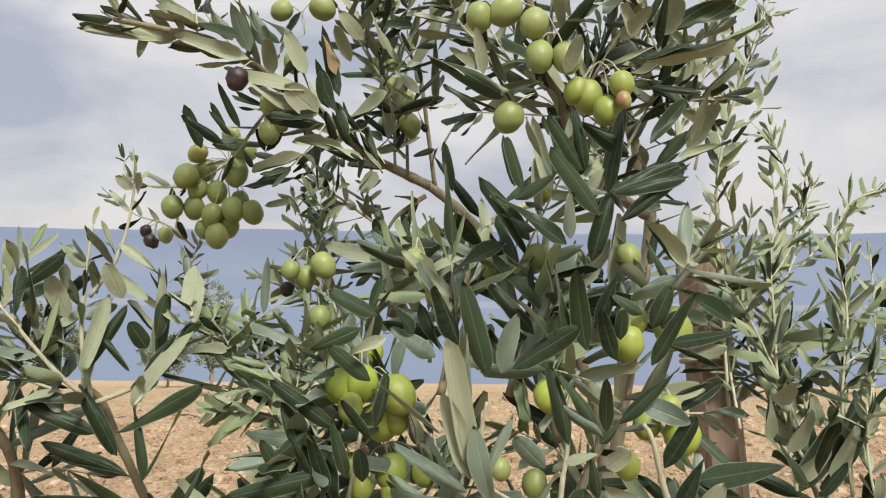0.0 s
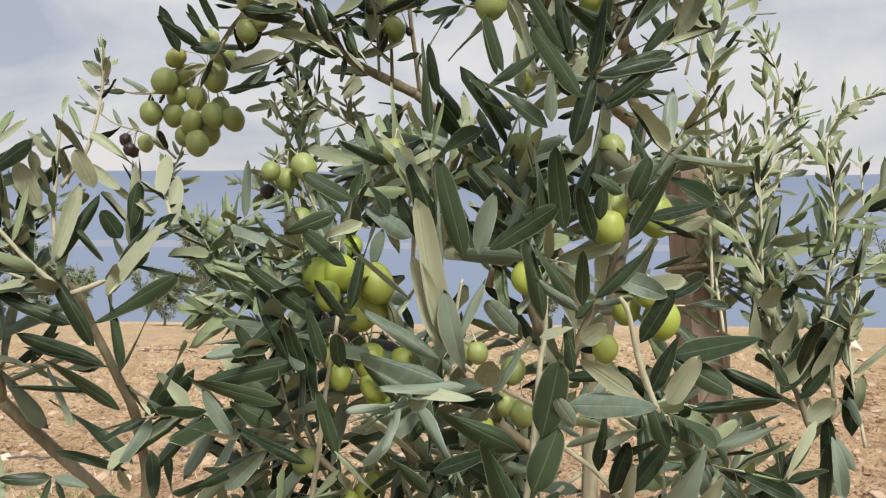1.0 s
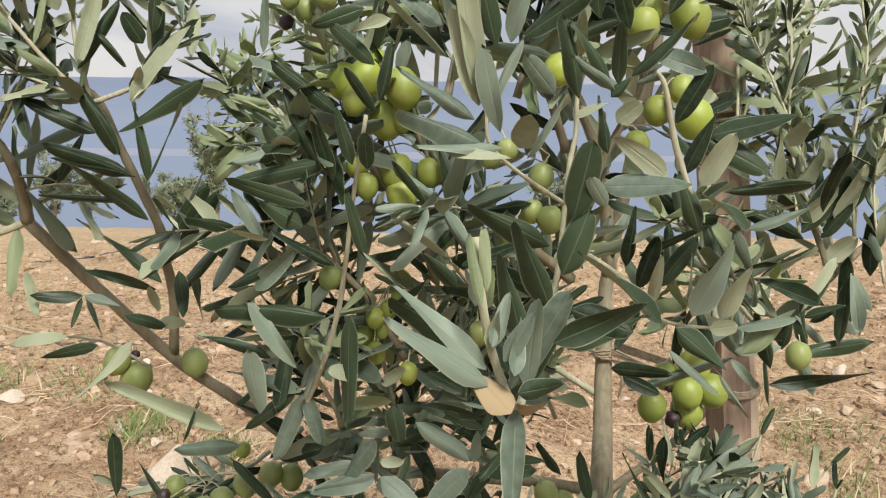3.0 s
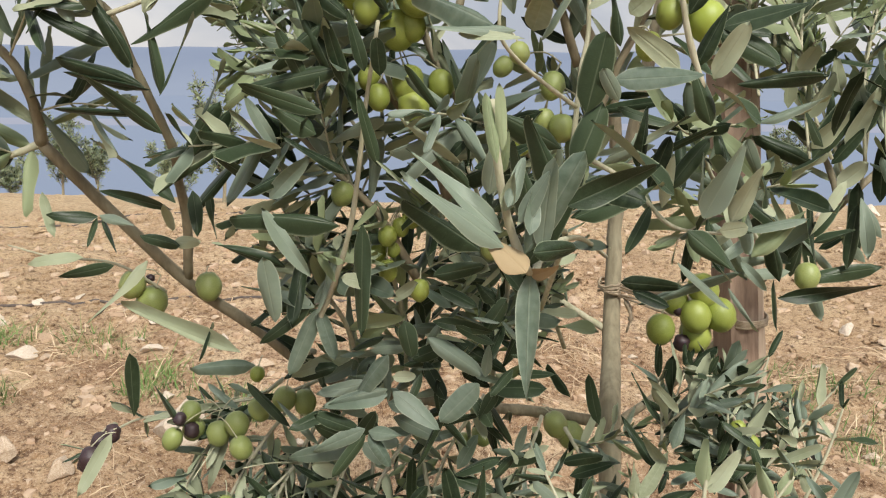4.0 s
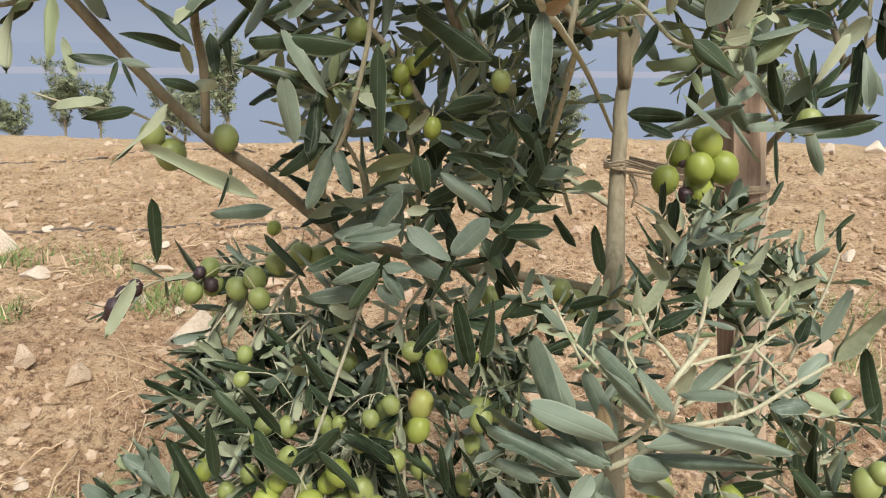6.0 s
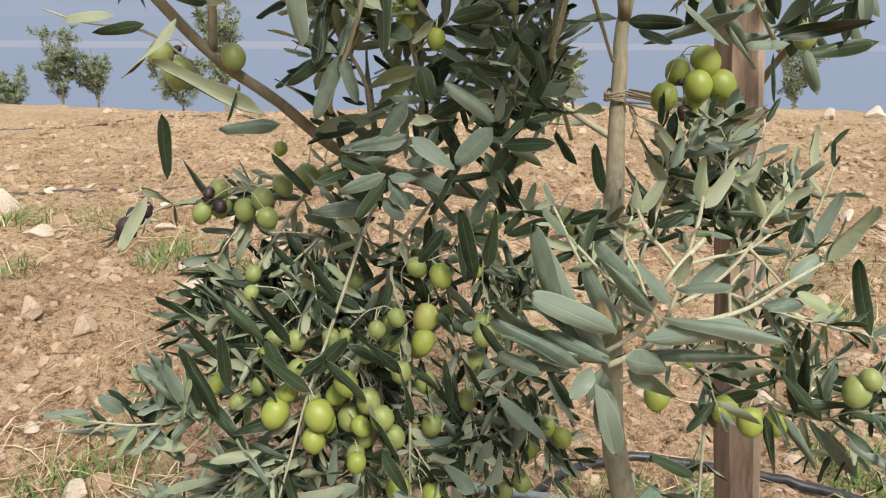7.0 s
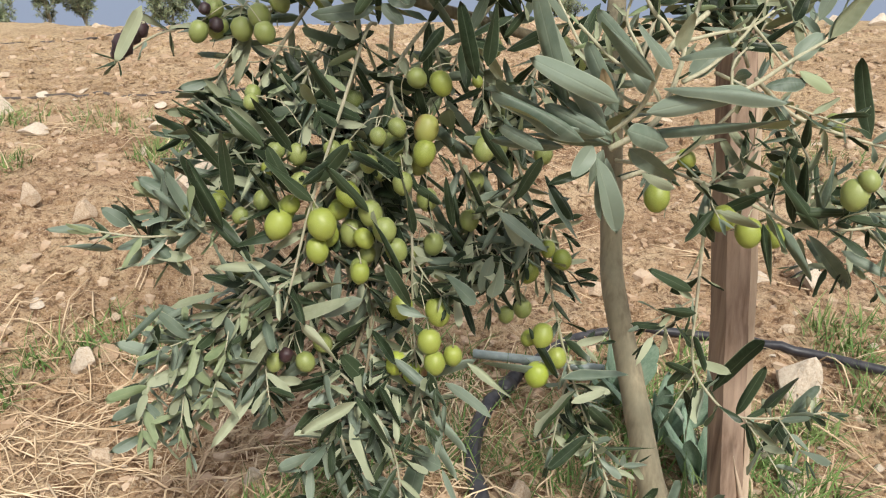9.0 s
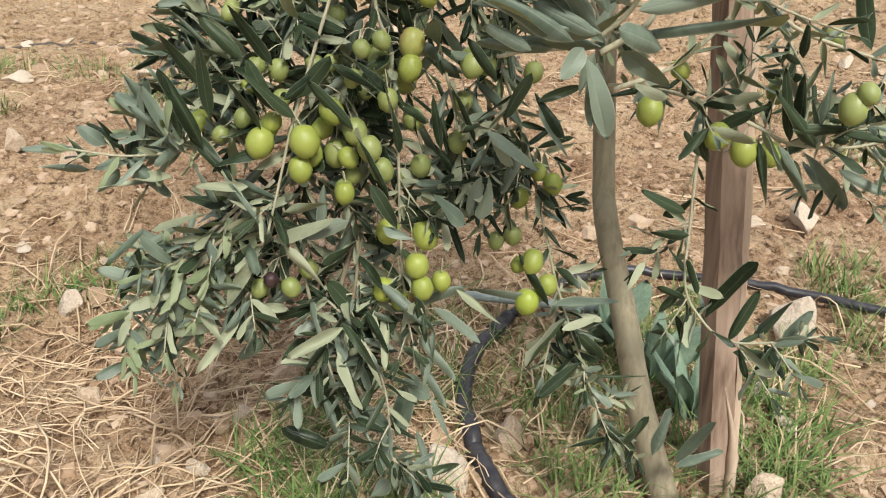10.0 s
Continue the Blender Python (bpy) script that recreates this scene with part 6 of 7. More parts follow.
tree.spray(-62, 960, 591, -87, 955, 613, "b", 17.4)
tree.spray(-44, 960, 564, -37, 955, 607, "u", 21.3)
tree.spray(-83, 960, 570, -101, 955, 600, "u", 15.2)
tree.spray(-53, 960, 564, -79, 948, 543, "b", 15.0)
tree.spray(-42, 960, 557, 16, 948, 551, "d", 13.8)
tree.spray(-84, 960, 563, -139, 948, 570, "b", 12.8)
tree.spray(177, 1000, 334, 228, 988, 361, "u", 28.6)
tree.spray(182, 1000, 309, 129, 988, 337, "b", 22.9)
tree.spray(181, 1000, 292, 126, 988, 301, "b", 20.0)
tree.spray(154, 1000, 275, 109, 988, 258, "u", 18.7)
tree.spray(166, 1000, 249, 80, 988, 250, "u", 19.0)
tree.spray(195, 1000, 249, 180, 995, 291, "u", 28.4)
tree.spray(239, 1000, 275, 252, 988, 232, "b", 23.2)
tree.spray(179, 1000, 223, 222, 988, 196, "b", 27.3)
tree.spray(220, 1000, 177, 238, 988, 253, "b", 27.9)
tree.spray(148, 1000, 195, 130, 988, 262, "u", 21.3)
tree.spray(131, 1000, 158, 75, 988, 198, "u", 23.5)
tree.spray(204, 1000, 148, 171, 995, 123, "u", 28.5)
tree.spray(220, 1000, 138, 181, 995, 166, "b", 23.6)
tree.spray(220, 1000, 129, 249, 995, 104, "b", 32.2)
tree.spray(209, 1000, 99, 176, 995, 71, "b", 25.9)
tree.spray(266, 1000, 240, 236, 995, 265, "b", 23.7)
tree.spray(185, 1000, 358, 149, 988, 415, "u", 22.2)
tree.spray(133, 1000, 374, 77, 988, 358, "u", 16.3)
tree.spray(47, 1000, 342, 19, 995, 338, "u", 16.9)
tree.spray(103, 1000, 360, 155, 988, 390, "u", 19.5)
tree.spray(66, 1000, 328, 24, 988, 303, "b", 16.9)
tree.spray(114, 1000, 328, 85, 995, 298, "u", 18.3)
tree.olive(48, 1302, 1435, 27.8, 30, 1304, 1421, "m")
tree.olive(45, 1281, 1405, 27.2, 30, 1304, 1421, "m")
tree.olive(2, 1302, 1409, 23.7, 30, 1304, 1421, "m")
tree.olive(-14, 1278, 1400, 27.1, 30, 1304, 1421, "m")
tree.olive(-6, 1298, 1386, 22.2, 30, 1304, 1421, "m")
tree.olive(17, 1299, 1383, 23.6, 30, 1304, 1421, "m")
tree.olive(-35, 1291, 1364, 24.8, 0, 0, 0, "m")
tree.olive(-11, 1299, 1363, 23.6, 30, 1304, 1421, "m")
tree.olive(15, 1286, 1354, 23.2, 30, 1304, 1421, "m")
tree.olive(41, 1282, 1361, 24.5, 30, 1304, 1421, "m")
tree.olive(63, 1288, 1358, 24.7, 30, 1304, 1421, "m")
tree.olive(21, 1285, 1329, 26.0, 0, 0, 0, "m")
tree.olive(32, 1298, 1341, 23.5, 0, 0, 0, "m")
tree.olive(3, 1294, 1337, 20.7, 0, 0, 0, "m")
tree.olive(46, 1297, 1372, 20.7, 30, 1304, 1421, "m")
tree.olive(32, 1305, 1453, 20.9, 30, 1304, 1421, "m")
tree.olive(-4, 1290, 1429, 20.6, 32, 1294, 1420, "p")
tree.olive(-77, 1330, 1323, 14.3, -68, 1334, 1349, "k")
tree.olive(-84, 1335, 1335, 13.0, -68, 1334, 1349, "k")
tree.olive(-74, 1334, 1320, 11.5, -68, 1334, 1349, "k")
tree.olive(-57, 1329, 1330, 17.2, -68, 1334, 1349, "m")
tree.olive(211, 1288, 1534, 23.3, 245, 1304, 1524, "m")
tree.olive(228, 1292, 1511, 23.4, 245, 1304, 1524, "m")
tree.olive(249, 1299, 1495, 22.2, 245, 1304, 1524, "m")
tree.olive(225, 1300, 1466, 22.2, 245, 1304, 1524, "m")
tree.olive(252, 1303, 1467, 25.0, 245, 1304, 1524, "m")
tree.olive(232, 1299, 1542, 19.4, 245, 1304, 1524, "m")
tree.olive(271, 1297, 1463, 8.3, 245, 1304, 1524, "k")
tree.olive(247, 1285, 1509, 6.8, 245, 1304, 1524, "k")
tree.olive(348, 1015, 1521, 24.3, 393, 1024, 1504, "m")
tree.olive(371, 1003, 1507, 22.9, 393, 1024, 1504, "m")
tree.olive(325, 1016, 1516, 21.4, 0, 0, 0, "m")
tree.olive(376, 1003, 1479, 22.9, 393, 1024, 1504, "m")
tree.olive(398, 998, 1477, 22.8, 393, 1024, 1504, "m")
tree.olive(417, 1005, 1446, 23.9, 426, 1004, 1475, "g")
tree.olive(407, 1002, 1450, 19.1, 426, 1004, 1475, "g")
tree.olive(430, 987, 1431, 21.4, 426, 1004, 1475, "g")
tree.olive(440, 979, 1451, 19.3, 426, 1004, 1475, "g")
tree.olive(379, 1001, 1367, 18.1, 0, 0, 0, "g")
tree.olive(350, 1000, 1427, 23.7, 372, 1004, 1448, "m")
tree.olive(440, 972, 1437, 11.8, 424, 994, 1473, "p")
tree.olive(163, 1181, 1573, 24.3, 144, 1184, 1546, "m")
tree.olive(120, 1181, 1570, 20.7, 144, 1184, 1546, "m")
tree.olive(134, 1174, 1513, 19.3, 144, 1184, 1546, "m")
tree.olive(108, 1186, 1470, 23.2, 91, 1204, 1489, "m")
tree.olive(107, 1180, 1439, 20.6, 91, 1204, 1489, "m")
tree.olive(120, 1180, 1451, 18.2, 91, 1204, 1489, "m")
tree.olive(97, 1090, 1477, 19.5, 110, 1104, 1496, "k")
tree.olive(219, 930, 1213, 21.3, 234, 936, 1237, "y")
tree.olive(236, 928, 1215, 22.9, 235, 936, 1237, "y")
tree.olive(263, 921, 1208, 25.1, 244, 941, 1224, "g")
tree.olive(250, 935, 1185, 25.7, 244, 939, 1223, "g")
tree.olive(229, 917, 1199, 17.5, 242, 941, 1223, "g")
tree.olive(262, 930, 1187, 17.8, 244, 939, 1223, "g")
tree.olive(258, 938, 1146, 23.0, 250, 945, 1172, "g")
tree.olive(262, 934, 1129, 22.0, 250, 945, 1172, "g")
tree.olive(228, 940, 1150, 16.1, 250, 945, 1172, "g")
tree.olive(153, 1150, 1285, 21.1, 155, 1154, 1315, "m")
tree.olive(174, 1134, 1298, 22.9, 155, 1154, 1315, "m")
tree.olive(142, 1128, 1293, 17.1, 155, 1154, 1315, "m")
tree.olive(166, 1142, 1219, 22.0, 0, 0, 0, "m")
tree.olive(170, 1138, 1245, 20.7, 0, 0, 0, "m")
tree.olive(135, 1144, 1273, 12.8, 155, 1154, 1315, "k")
tree.olive(273, 974, 1307, 16.4, 275, 984, 1325, "m")
tree.olive(335, 978, 1300, 15.6, 0, 0, 0, "m")
tree.olive(290, 984, 1277, 15.8, 275, 984, 1325, "m")
tree.olive(371, 967, 1311, 18.1, 0, 0, 0, "m")
tree.olive(436, 921, 1264, 20.9, 443, 929, 1283, "g")
tree.olive(427, 893, 1251, 20.7, 440, 916, 1284, "g")
tree.olive(463, 910, 1260, 25.4, 444, 929, 1282, "g")
tree.olive(367, 861, 1220, 18.7, 375, 884, 1239, "y")
tree.olive(439, 887, 1195, 18.1, 449, 889, 1217, "g")
tree.olive(450, 872, 1209, 15.3, 450, 889, 1218, "g")
tree.olive(461, 878, 1190, 23.2, 449, 884, 1218, "y")
tree.olive(420, 863, 1173, 15.8, 413, 864, 1185, "g")
tree.olive(336, 869, 1168, 12.9, 331, 884, 1180, "m")
tree.olive(239, 984, 1230, 15.8, 251, 1004, 1244, "y")
tree.olive(448, 985, 1311, 18.6, 447, 1004, 1337, "m")
tree.olive(283, 938, 1146, 18.7, 252, 945, 1165, "g")
tree.olive(264, 936, 1118, 17.9, 252, 945, 1165, "g")
tree.olive(236, 930, 1136, 16.1, 252, 945, 1165, "g")
tree.olive(364, 912, 1146, 16.9, 370, 914, 1162, "m")
tree.olive(371, 906, 1116, 17.7, 0, 0, 0, "m")
tree.olive(328, 912, 1159, 12.9, 370, 914, 1162, "m")
tree.olive(359, 912, 1121, 14.6, 370, 914, 1162, "m")
tree.olive(343, 908, 1104, 13.8, 359, 914, 1129, "y")
tree.olive(545, 1091, 942, 28.5, 520, 1094, 948, "g")
tree.olive(563, 1088, 917, 29.8, 520, 1094, 948, "g")
tree.olive(536, 1080, 918, 28.4, 520, 1094, 948, "g")
tree.olive(517, 1091, 931, 24.1, 520, 1094, 948, "g")
tree.olive(542, 1094, 893, 30.2, 520, 1094, 948, "g")
tree.olive(500, 1071, 907, 25.9, 520, 1094, 948, "g")
tree.olive(525, 1082, 889, 14.9, 524, 1104, 928, "k")
tree.olive(519, 1083, 923, 9.1, 524, 1104, 928, "k")
tree.olive(624, 1041, 971, 21.2, 628, 1054, 987, "m")
tree.olive(-4, 1067, 929, 28.1, 6, 1069, 956, "m")
tree.olive(-18, 1058, 950, 23.2, 6, 1069, 956, "m")
tree.olive(-4, 1067, 953, 7.8, 6, 1069, 956, "k")
tree.olive(53, 1068, 946, 23.5, 49, 1084, 962, "m")
tree.olive(257, 994, 1031, 15.7, 251, 1004, 1044, "g")
tree.olive(237, 985, 1017, 15.6, 251, 1004, 1044, "g")
tree.olive(227, 996, 999, 14.9, 251, 1004, 1044, "g")
tree.olive(237, 986, 986, 15.7, 0, 0, 0, "g")
tree.olive(265, 978, 971, 15.7, 0, 0, 0, "g")
tree.olive(248, 989, 1024, 13.7, 251, 1004, 1044, "g")
tree.olive(241, 994, 1004, 12.9, 251, 1004, 1044, "g")
tree.olive(201, 973, 1055, 17.9, 206, 974, 1066, "m")
tree.olive(324, 956, 1014, 15.8, 0, 0, 0, "m")
tree.olive(422, 1221, 730, 27.7, 404, 1221, 752, "m")
tree.olive(444, 1236, 708, 31.5, 406, 1239, 749, "m")
tree.olive(329, 1165, 743, 22.4, 327, 1187, 758, "m")
tree.olive(309, 1183, 724, 19.1, 327, 1187, 758, "m")
tree.olive(13, 1104, 795, 20.5, 47, 1104, 797, "m")
tree.olive(15, 1105, 774, 21.8, 47, 1104, 797, "m")
tree.olive(44, 1097, 774, 23.4, 47, 1104, 797, "m")
tree.olive(67, 1089, 789, 23.2, 47, 1104, 797, "m")
tree.olive(90, 1093, 804, 20.4, 47, 1104, 797, "m")
tree.olive(117, 1096, 815, 23.4, 0, 0, 0, "m")
tree.olive(77, 1065, 774, 21.7, 56, 1073, 803, "m")
tree.olive(-1, 1084, 773, 19.6, 47, 1104, 797, "m")
tree.olive(137, 1103, 809, 22.4, 0, 0, 0, "m")
tree.olive(17, 1093, 779, 14.6, 5, 1104, 794, "k")
tree.olive(10, 1080, 798, 11.9, 5, 1104, 794, "k")
tree.olive(-77, 1057, 763, 20.0, -55, 1073, 785, "k")
tree.olive(-76, 1080, 770, 18.0, -67, 1104, 779, "k")
tree.olive(-68, 1091, 775, 15.8, -67, 1104, 779, "k")
tree.olive(-87, 1066, 753, 14.5, -61, 1088, 782, "k")
tree.olive(-76, 1093, 767, 14.6, -67, 1104, 779, "k")
tree.olive(92, 1086, 847, 14.1, 94, 1104, 860, "g")
tree.olive(170, 1066, 700, 20.3, 174, 1069, 737, "m")
tree.olive(57, 1065, 708, 16.9, 0, 0, 0, "m")
tree.olive(560, 1003, 833, 14.8, 558, 1024, 844, "g")
tree.olive(581, 1021, 810, 14.2, 558, 1024, 844, "g")
tree.olive(253, 1005, 683, 24.9, 256, 1015, 706, "p")
tree.olive(269, 1002, 732, 21.1, 256, 1020, 742, "g")
tree.olive(307, 1020, 730, 10.8, 256, 1020, 742, "g")
tree.olive(251, 994, 660, 22.5, 0, 0, 0, "g")
tree.olive(243, 1024, 733, 19.6, 228, 1039, 693, "m")
tree.olive(216, 1030, 665, 22.4, 228, 1039, 693, "m")
tree.olive(215, 1019, 643, 21.1, 228, 1039, 693, "m")
tree.olive(316, 1027, 654, 23.4, 0, 0, 0, "m")
tree.olive(153, 1038, 652, 19.3, 0, 0, 0, "m")
tree.olive(145, 950, 597, 28.5, 124, 965, 630, "g")
tree.olive(97, 960, 592, 26.8, 124, 965, 630, "g")
tree.olive(138, 950, 567, 22.4, 133, 970, 622, "g")
tree.olive(171, 971, 622, 23.3, 133, 970, 622, "g")
tree.olive(109, 971, 610, 19.0, 133, 970, 622, "g")
tree.olive(182, 950, 540, 19.2, 0, 0, 0, "g")
tree.olive(170, 991, 570, 24.5, 179, 995, 633, "m")
tree.olive(193, 978, 598, 23.8, 179, 995, 633, "m")
tree.olive(208, 970, 582, 23.7, 179, 995, 633, "m")
tree.olive(220, 975, 556, 21.9, 0, 0, 0, "m")
tree.olive(116, 990, 629, 18.1, 179, 995, 633, "m")
tree.olive(132, 982, 597, 18.2, 179, 995, 633, "m")
tree.olive(187, 984, 547, 17.5, 0, 0, 0, "m")
tree.olive(24, 1003, 603, 20.9, 23, 1024, 618, "g")
tree.olive(81, 1004, 640, 13.7, 23, 1024, 618, "g")
tree.olive(72, 1009, 596, 16.5, 23, 1024, 618, "g")
tree.olive(217, 1022, 660, 21.9, 236, 1034, 678, "m")
tree.olive(243, 1031, 639, 25.7, 236, 1034, 678, "m")
tree.olive(252, 1021, 598, 22.5, 0, 0, 0, "m")
tree.olive(259, 1018, 545, 21.8, 0, 0, 0, "m")
tree.olive(241, 1034, 522, 21.1, 0, 0, 0, "m")
tree.olive(201, 1027, 630, 18.9, 236, 1034, 678, "m")
tree.olive(24, 1029, 505, 18.8, 0, 0, 0, "m")
tree.olive(222, 993, 476, 25.5, 240, 995, 507, "g")
tree.olive(264, 983, 476, 26.6, 240, 995, 507, "g")
tree.olive(254, 976, 441, 25.6, 240, 995, 507, "g")
tree.olive(260, 972, 414, 23.3, 0, 0, 0, "g")
tree.olive(281, 988, 414, 21.2, 0, 0, 0, "g")
tree.olive(214, 991, 402, 23.9, 231, 995, 442, "y")
tree.olive(233, 994, 386, 21.7, 231, 995, 442, "y")
tree.olive(248, 986, 393, 11.4, 248, 986, 432, "p")
tree.olive(110, 973, 415, 21.0, 98, 986, 447, "m")
tree.olive(74, 973, 414, 18.5, 98, 986, 447, "m")
tree.olive(129, 987, 432, 21.1, 98, 986, 447, "m")
tree.olive(91, 962, 431, 14.5, 98, 986, 447, "k")
tree.olive(317, 1049, 653, 27.3, 320, 1064, 683, "m")
tree.olive(331, 1053, 651, 22.6, 320, 1064, 683, "m")
tree.olive(357, 1055, 556, 22.5, 0, 0, 0, "m")
tree.olive(384, 1055, 640, 20.4, 0, 0, 0, "m")
tree.olive(300, 1043, 564, 20.9, 0, 0, 0, "m")
tree.olive(307, 1052, 609, 19.5, 0, 0, 0, "m")
tree.olive(486, 938, 631, 23.7, 481, 959, 653, "g")
tree.olive(512, 944, 669, 16.7, 481, 959, 653, "g")
tree.olive(574, 988, 588, 25.6, 617, 1009, 593, "g")
tree.olive(605, 992, 570, 27.1, 617, 1009, 593, "g")
tree.olive(637, 1001, 563, 23.7, 617, 1009, 593, "g")
tree.olive(697, 964, 624, 26.7, 698, 979, 640, "m")
tree.olive(705, 958, 641, 19.4, 698, 979, 640, "m")
tree.olive(412, 1051, 510, 21.6, 392, 1064, 534, "g")
tree.olive(374, 1057, 490, 21.9, 392, 1064, 534, "g")
tree.olive(394, 1047, 526, 16.4, 392, 1064, 534, "g")
tree.olive(390, 1026, 420, 24.6, 416, 1045, 431, "g")
tree.olive(410, 1030, 386, 22.4, 416, 1045, 431, "g")
tree.olive(375, 1037, 410, 18.4, 416, 1045, 431, "g")
tree.olive(385, 1020, 368, 27.7, 417, 1045, 398, "y")
tree.olive(369, 1067, 435, 21.3, 373, 1074, 463, "m")
tree.olive(347, 1050, 436, 18.4, 373, 1074, 463, "m")
tree.olive(659, 1058, 617, 24.5, 664, 1059, 643, "m")
tree.olive(698, 1038, 680, 18.4, 664, 1059, 643, "m")
tree.olive(223, 993, 688, 17.5, 207, 995, 699, "m")
tree.olive(205, 970, 685, 16.1, 207, 995, 699, "m")
tree.olive(228, 983, 630, 20.1, 0, 0, 0, "m")
tree.olive(194, 976, 654, 16.5, 207, 995, 699, "m")
tree.olive(170, 992, 666, 14.4, 207, 995, 699, "m")
tree.olive(157, 992, 597, 20.7, 158, 995, 575, "g")
tree.olive(148, 973, 574, 19.4, 158, 995, 575, "g")
tree.olive(185, 970, 572, 19.4, 158, 995, 575, "g")
tree.olive(76, 984, 611, 17.1, 95, 991, 622, "m")
tree.olive(53, 976, 596, 16.0, 95, 991, 622, "m")
tree.olive(103, 974, 603, 18.2, 95, 991, 622, "m")
tree.olive(178, 974, 535, 18.7, 0, 0, 0, "m")
tree.olive(93, 994, 662, 18.2, 121, 1010, 682, "m")
tree.olive(115, 1000, 657, 19.5, 121, 1010, 682, "m")
tree.olive(154, 995, 663, 18.2, 121, 1010, 682, "m")
tree.olive(74, 989, 716, 14.4, 121, 1010, 682, "m")


def bush_leaves(count, low, high, way, tones, seed):
    """Leaves (mm) of the low bush that share a lie: swept up and outwards, or hanging."""
    rng = random.Random(seed)
    for _ in range(count):
        p = Vector([rng.uniform(a, b) for a, b in zip(low, high)])
        length = rng.uniform(48, 82)
        d = (Vector(way) + Vector([rng.uniform(-0.4, 0.4) for _ in range(3)])).normalized() * length
        tree.spray(*p, *(p + d), rng.choice(tones), length * rng.uniform(0.12, 0.165))


bush_leaves(60, (10, 1020, 600), (210, 1130, 800), (-0.65, -0.35, 0.75), "uuddb", 61)
bush_leaves(26, (200, 1030, 620), (360, 1110, 800), (-0.35, -0.4, 0.6), "uudb", 62)
bush_leaves(30, (180, 1010, 430), (390, 1090, 640), (0.5, -0.3, -0.75), "uuub", 63)
bush_leaves(26, (-60, 950, 380), (150, 1030, 560), (-0.5, -0.3, -0.2), "bbdu", 64)
bush_leaves(22, (120, 950, 190), (300, 1020, 420), (0.3, -0.3, -0.5), "bbdu", 65)


HOSE_POINTS = [(0.47, 0.93, 0.01), (0.36, 1.057, 0.012), (0.326, 1.175, 0.015), (0.314, 1.30, 0.02), (0.341, 1.43, 0.015), (0.412, 1.57, 0.01), (0.55, 1.715, 0.012), (0.75, 1.75, 0.012), (1.046, 1.655, 0.012), (1.19, 1.58, 0.012), (1.6, 1.4, 0.012), (2.4, 1.3, 0.01)]
BIG_STONES = [
    (-0.47, 2.32, 0.16, 0.13, 0.18, "pale rounded limestone on the tilled soil"),
    (-0.821, 2.10, 0.08, 0.07, 0.08, "tan field stone on the soil"),
    (-1.47, 3.12, 0.14, 0.12, 0.11, "white limestone block on the soil"),
    (0.975, 1.55, 0.11, 0.09, 0.14, "pale angular limestone beside the hose"),
    (0.385, 1.18, 0.075, 0.07, 0.075, "tan angular stone beside the hose"),
    (0.282, 1.09, 0.115, 0.085, 0.08, "pale tan stone beside the hose"),
    (-0.05, 1.23, 0.043, 0.04, 0.06, "small pale angular stone among straw"),
    (-0.005, 1.36, 0.045, 0.10, 0.06, "long tan stone among dry grass"),
    (-0.324, 1.28, 0.048, 0.05, 0.06, "small brown stone among straw"),
    (0.748, 1.06, 0.08, 0.06, 0.06, "tan stone at the foot of the stake"),
    (-0.677, 2.07, 0.09, 0.07, 0.07, "tan field stone on the soil"),
    (-0.465, 1.54, 0.08, 0.06, 0.07, "flat pale stone on the soil"),
    (1.20, 2.02, 0.10, 0.08, 0.10, "pale limestone on the soil"),
    (2.02, 3.61, 0.09, 0.08, 0.09, "pale limestone on the soil"),
    (3.05, 6.1, 0.16, 0.12, 0.12, "white limestone on the field edge"),
    (3.5, 6.3, 0.22, 0.14, 0.15, "white limestone on the field edge"),
    (4.0, 6.3, 0.18, 0.12, 0.13, "white limestone on the field edge"),
]
DRIP_POINTS = [(-4.2, 3.05, 0), (-2.7, 3.16, 0), (-2.1, 3.34, 0), (-1.58, 3.40, 0), (-1.13, 3.46, 0), (-0.8, 3.54, 0), (-0.3, 3.52, 0), (0.3, 3.64, 0), (0.6, 3.6, 0)]
DRIP_FAR = [(-4.6, 5.0, 0), (-3.2, 5.2, 0), (-2.35, 5.45, 0), (-2.02, 5.89, 0), (-1.2, 5.95, 0)]
ORCHARD = [(-6.46, 13.5, 1.6, 1.0, 1), (-6.0, 13.8, 1.05, 0.7, 2), (-4.4, 13.5, 1.0, 1.2, 3), (-7.6, 13.9, 0.9, 0.7, 4), (5.9, 13.5, 1.5, 0.8, 5), (-2.5, 9.6, 1.55, 0.55, 6), (2.3, 15.5, 1.3, 1.0, 7), (8.6, 14.5, 2.2, 1.1, 8), (-9.2, 14.5, 1.1, 0.9, 9)]
GREY_PIPE = [(0.324, 1.605, 0.040), (0.453, 1.569, 0.045), (0.589, 1.553, 0.035)]
tree.finish()


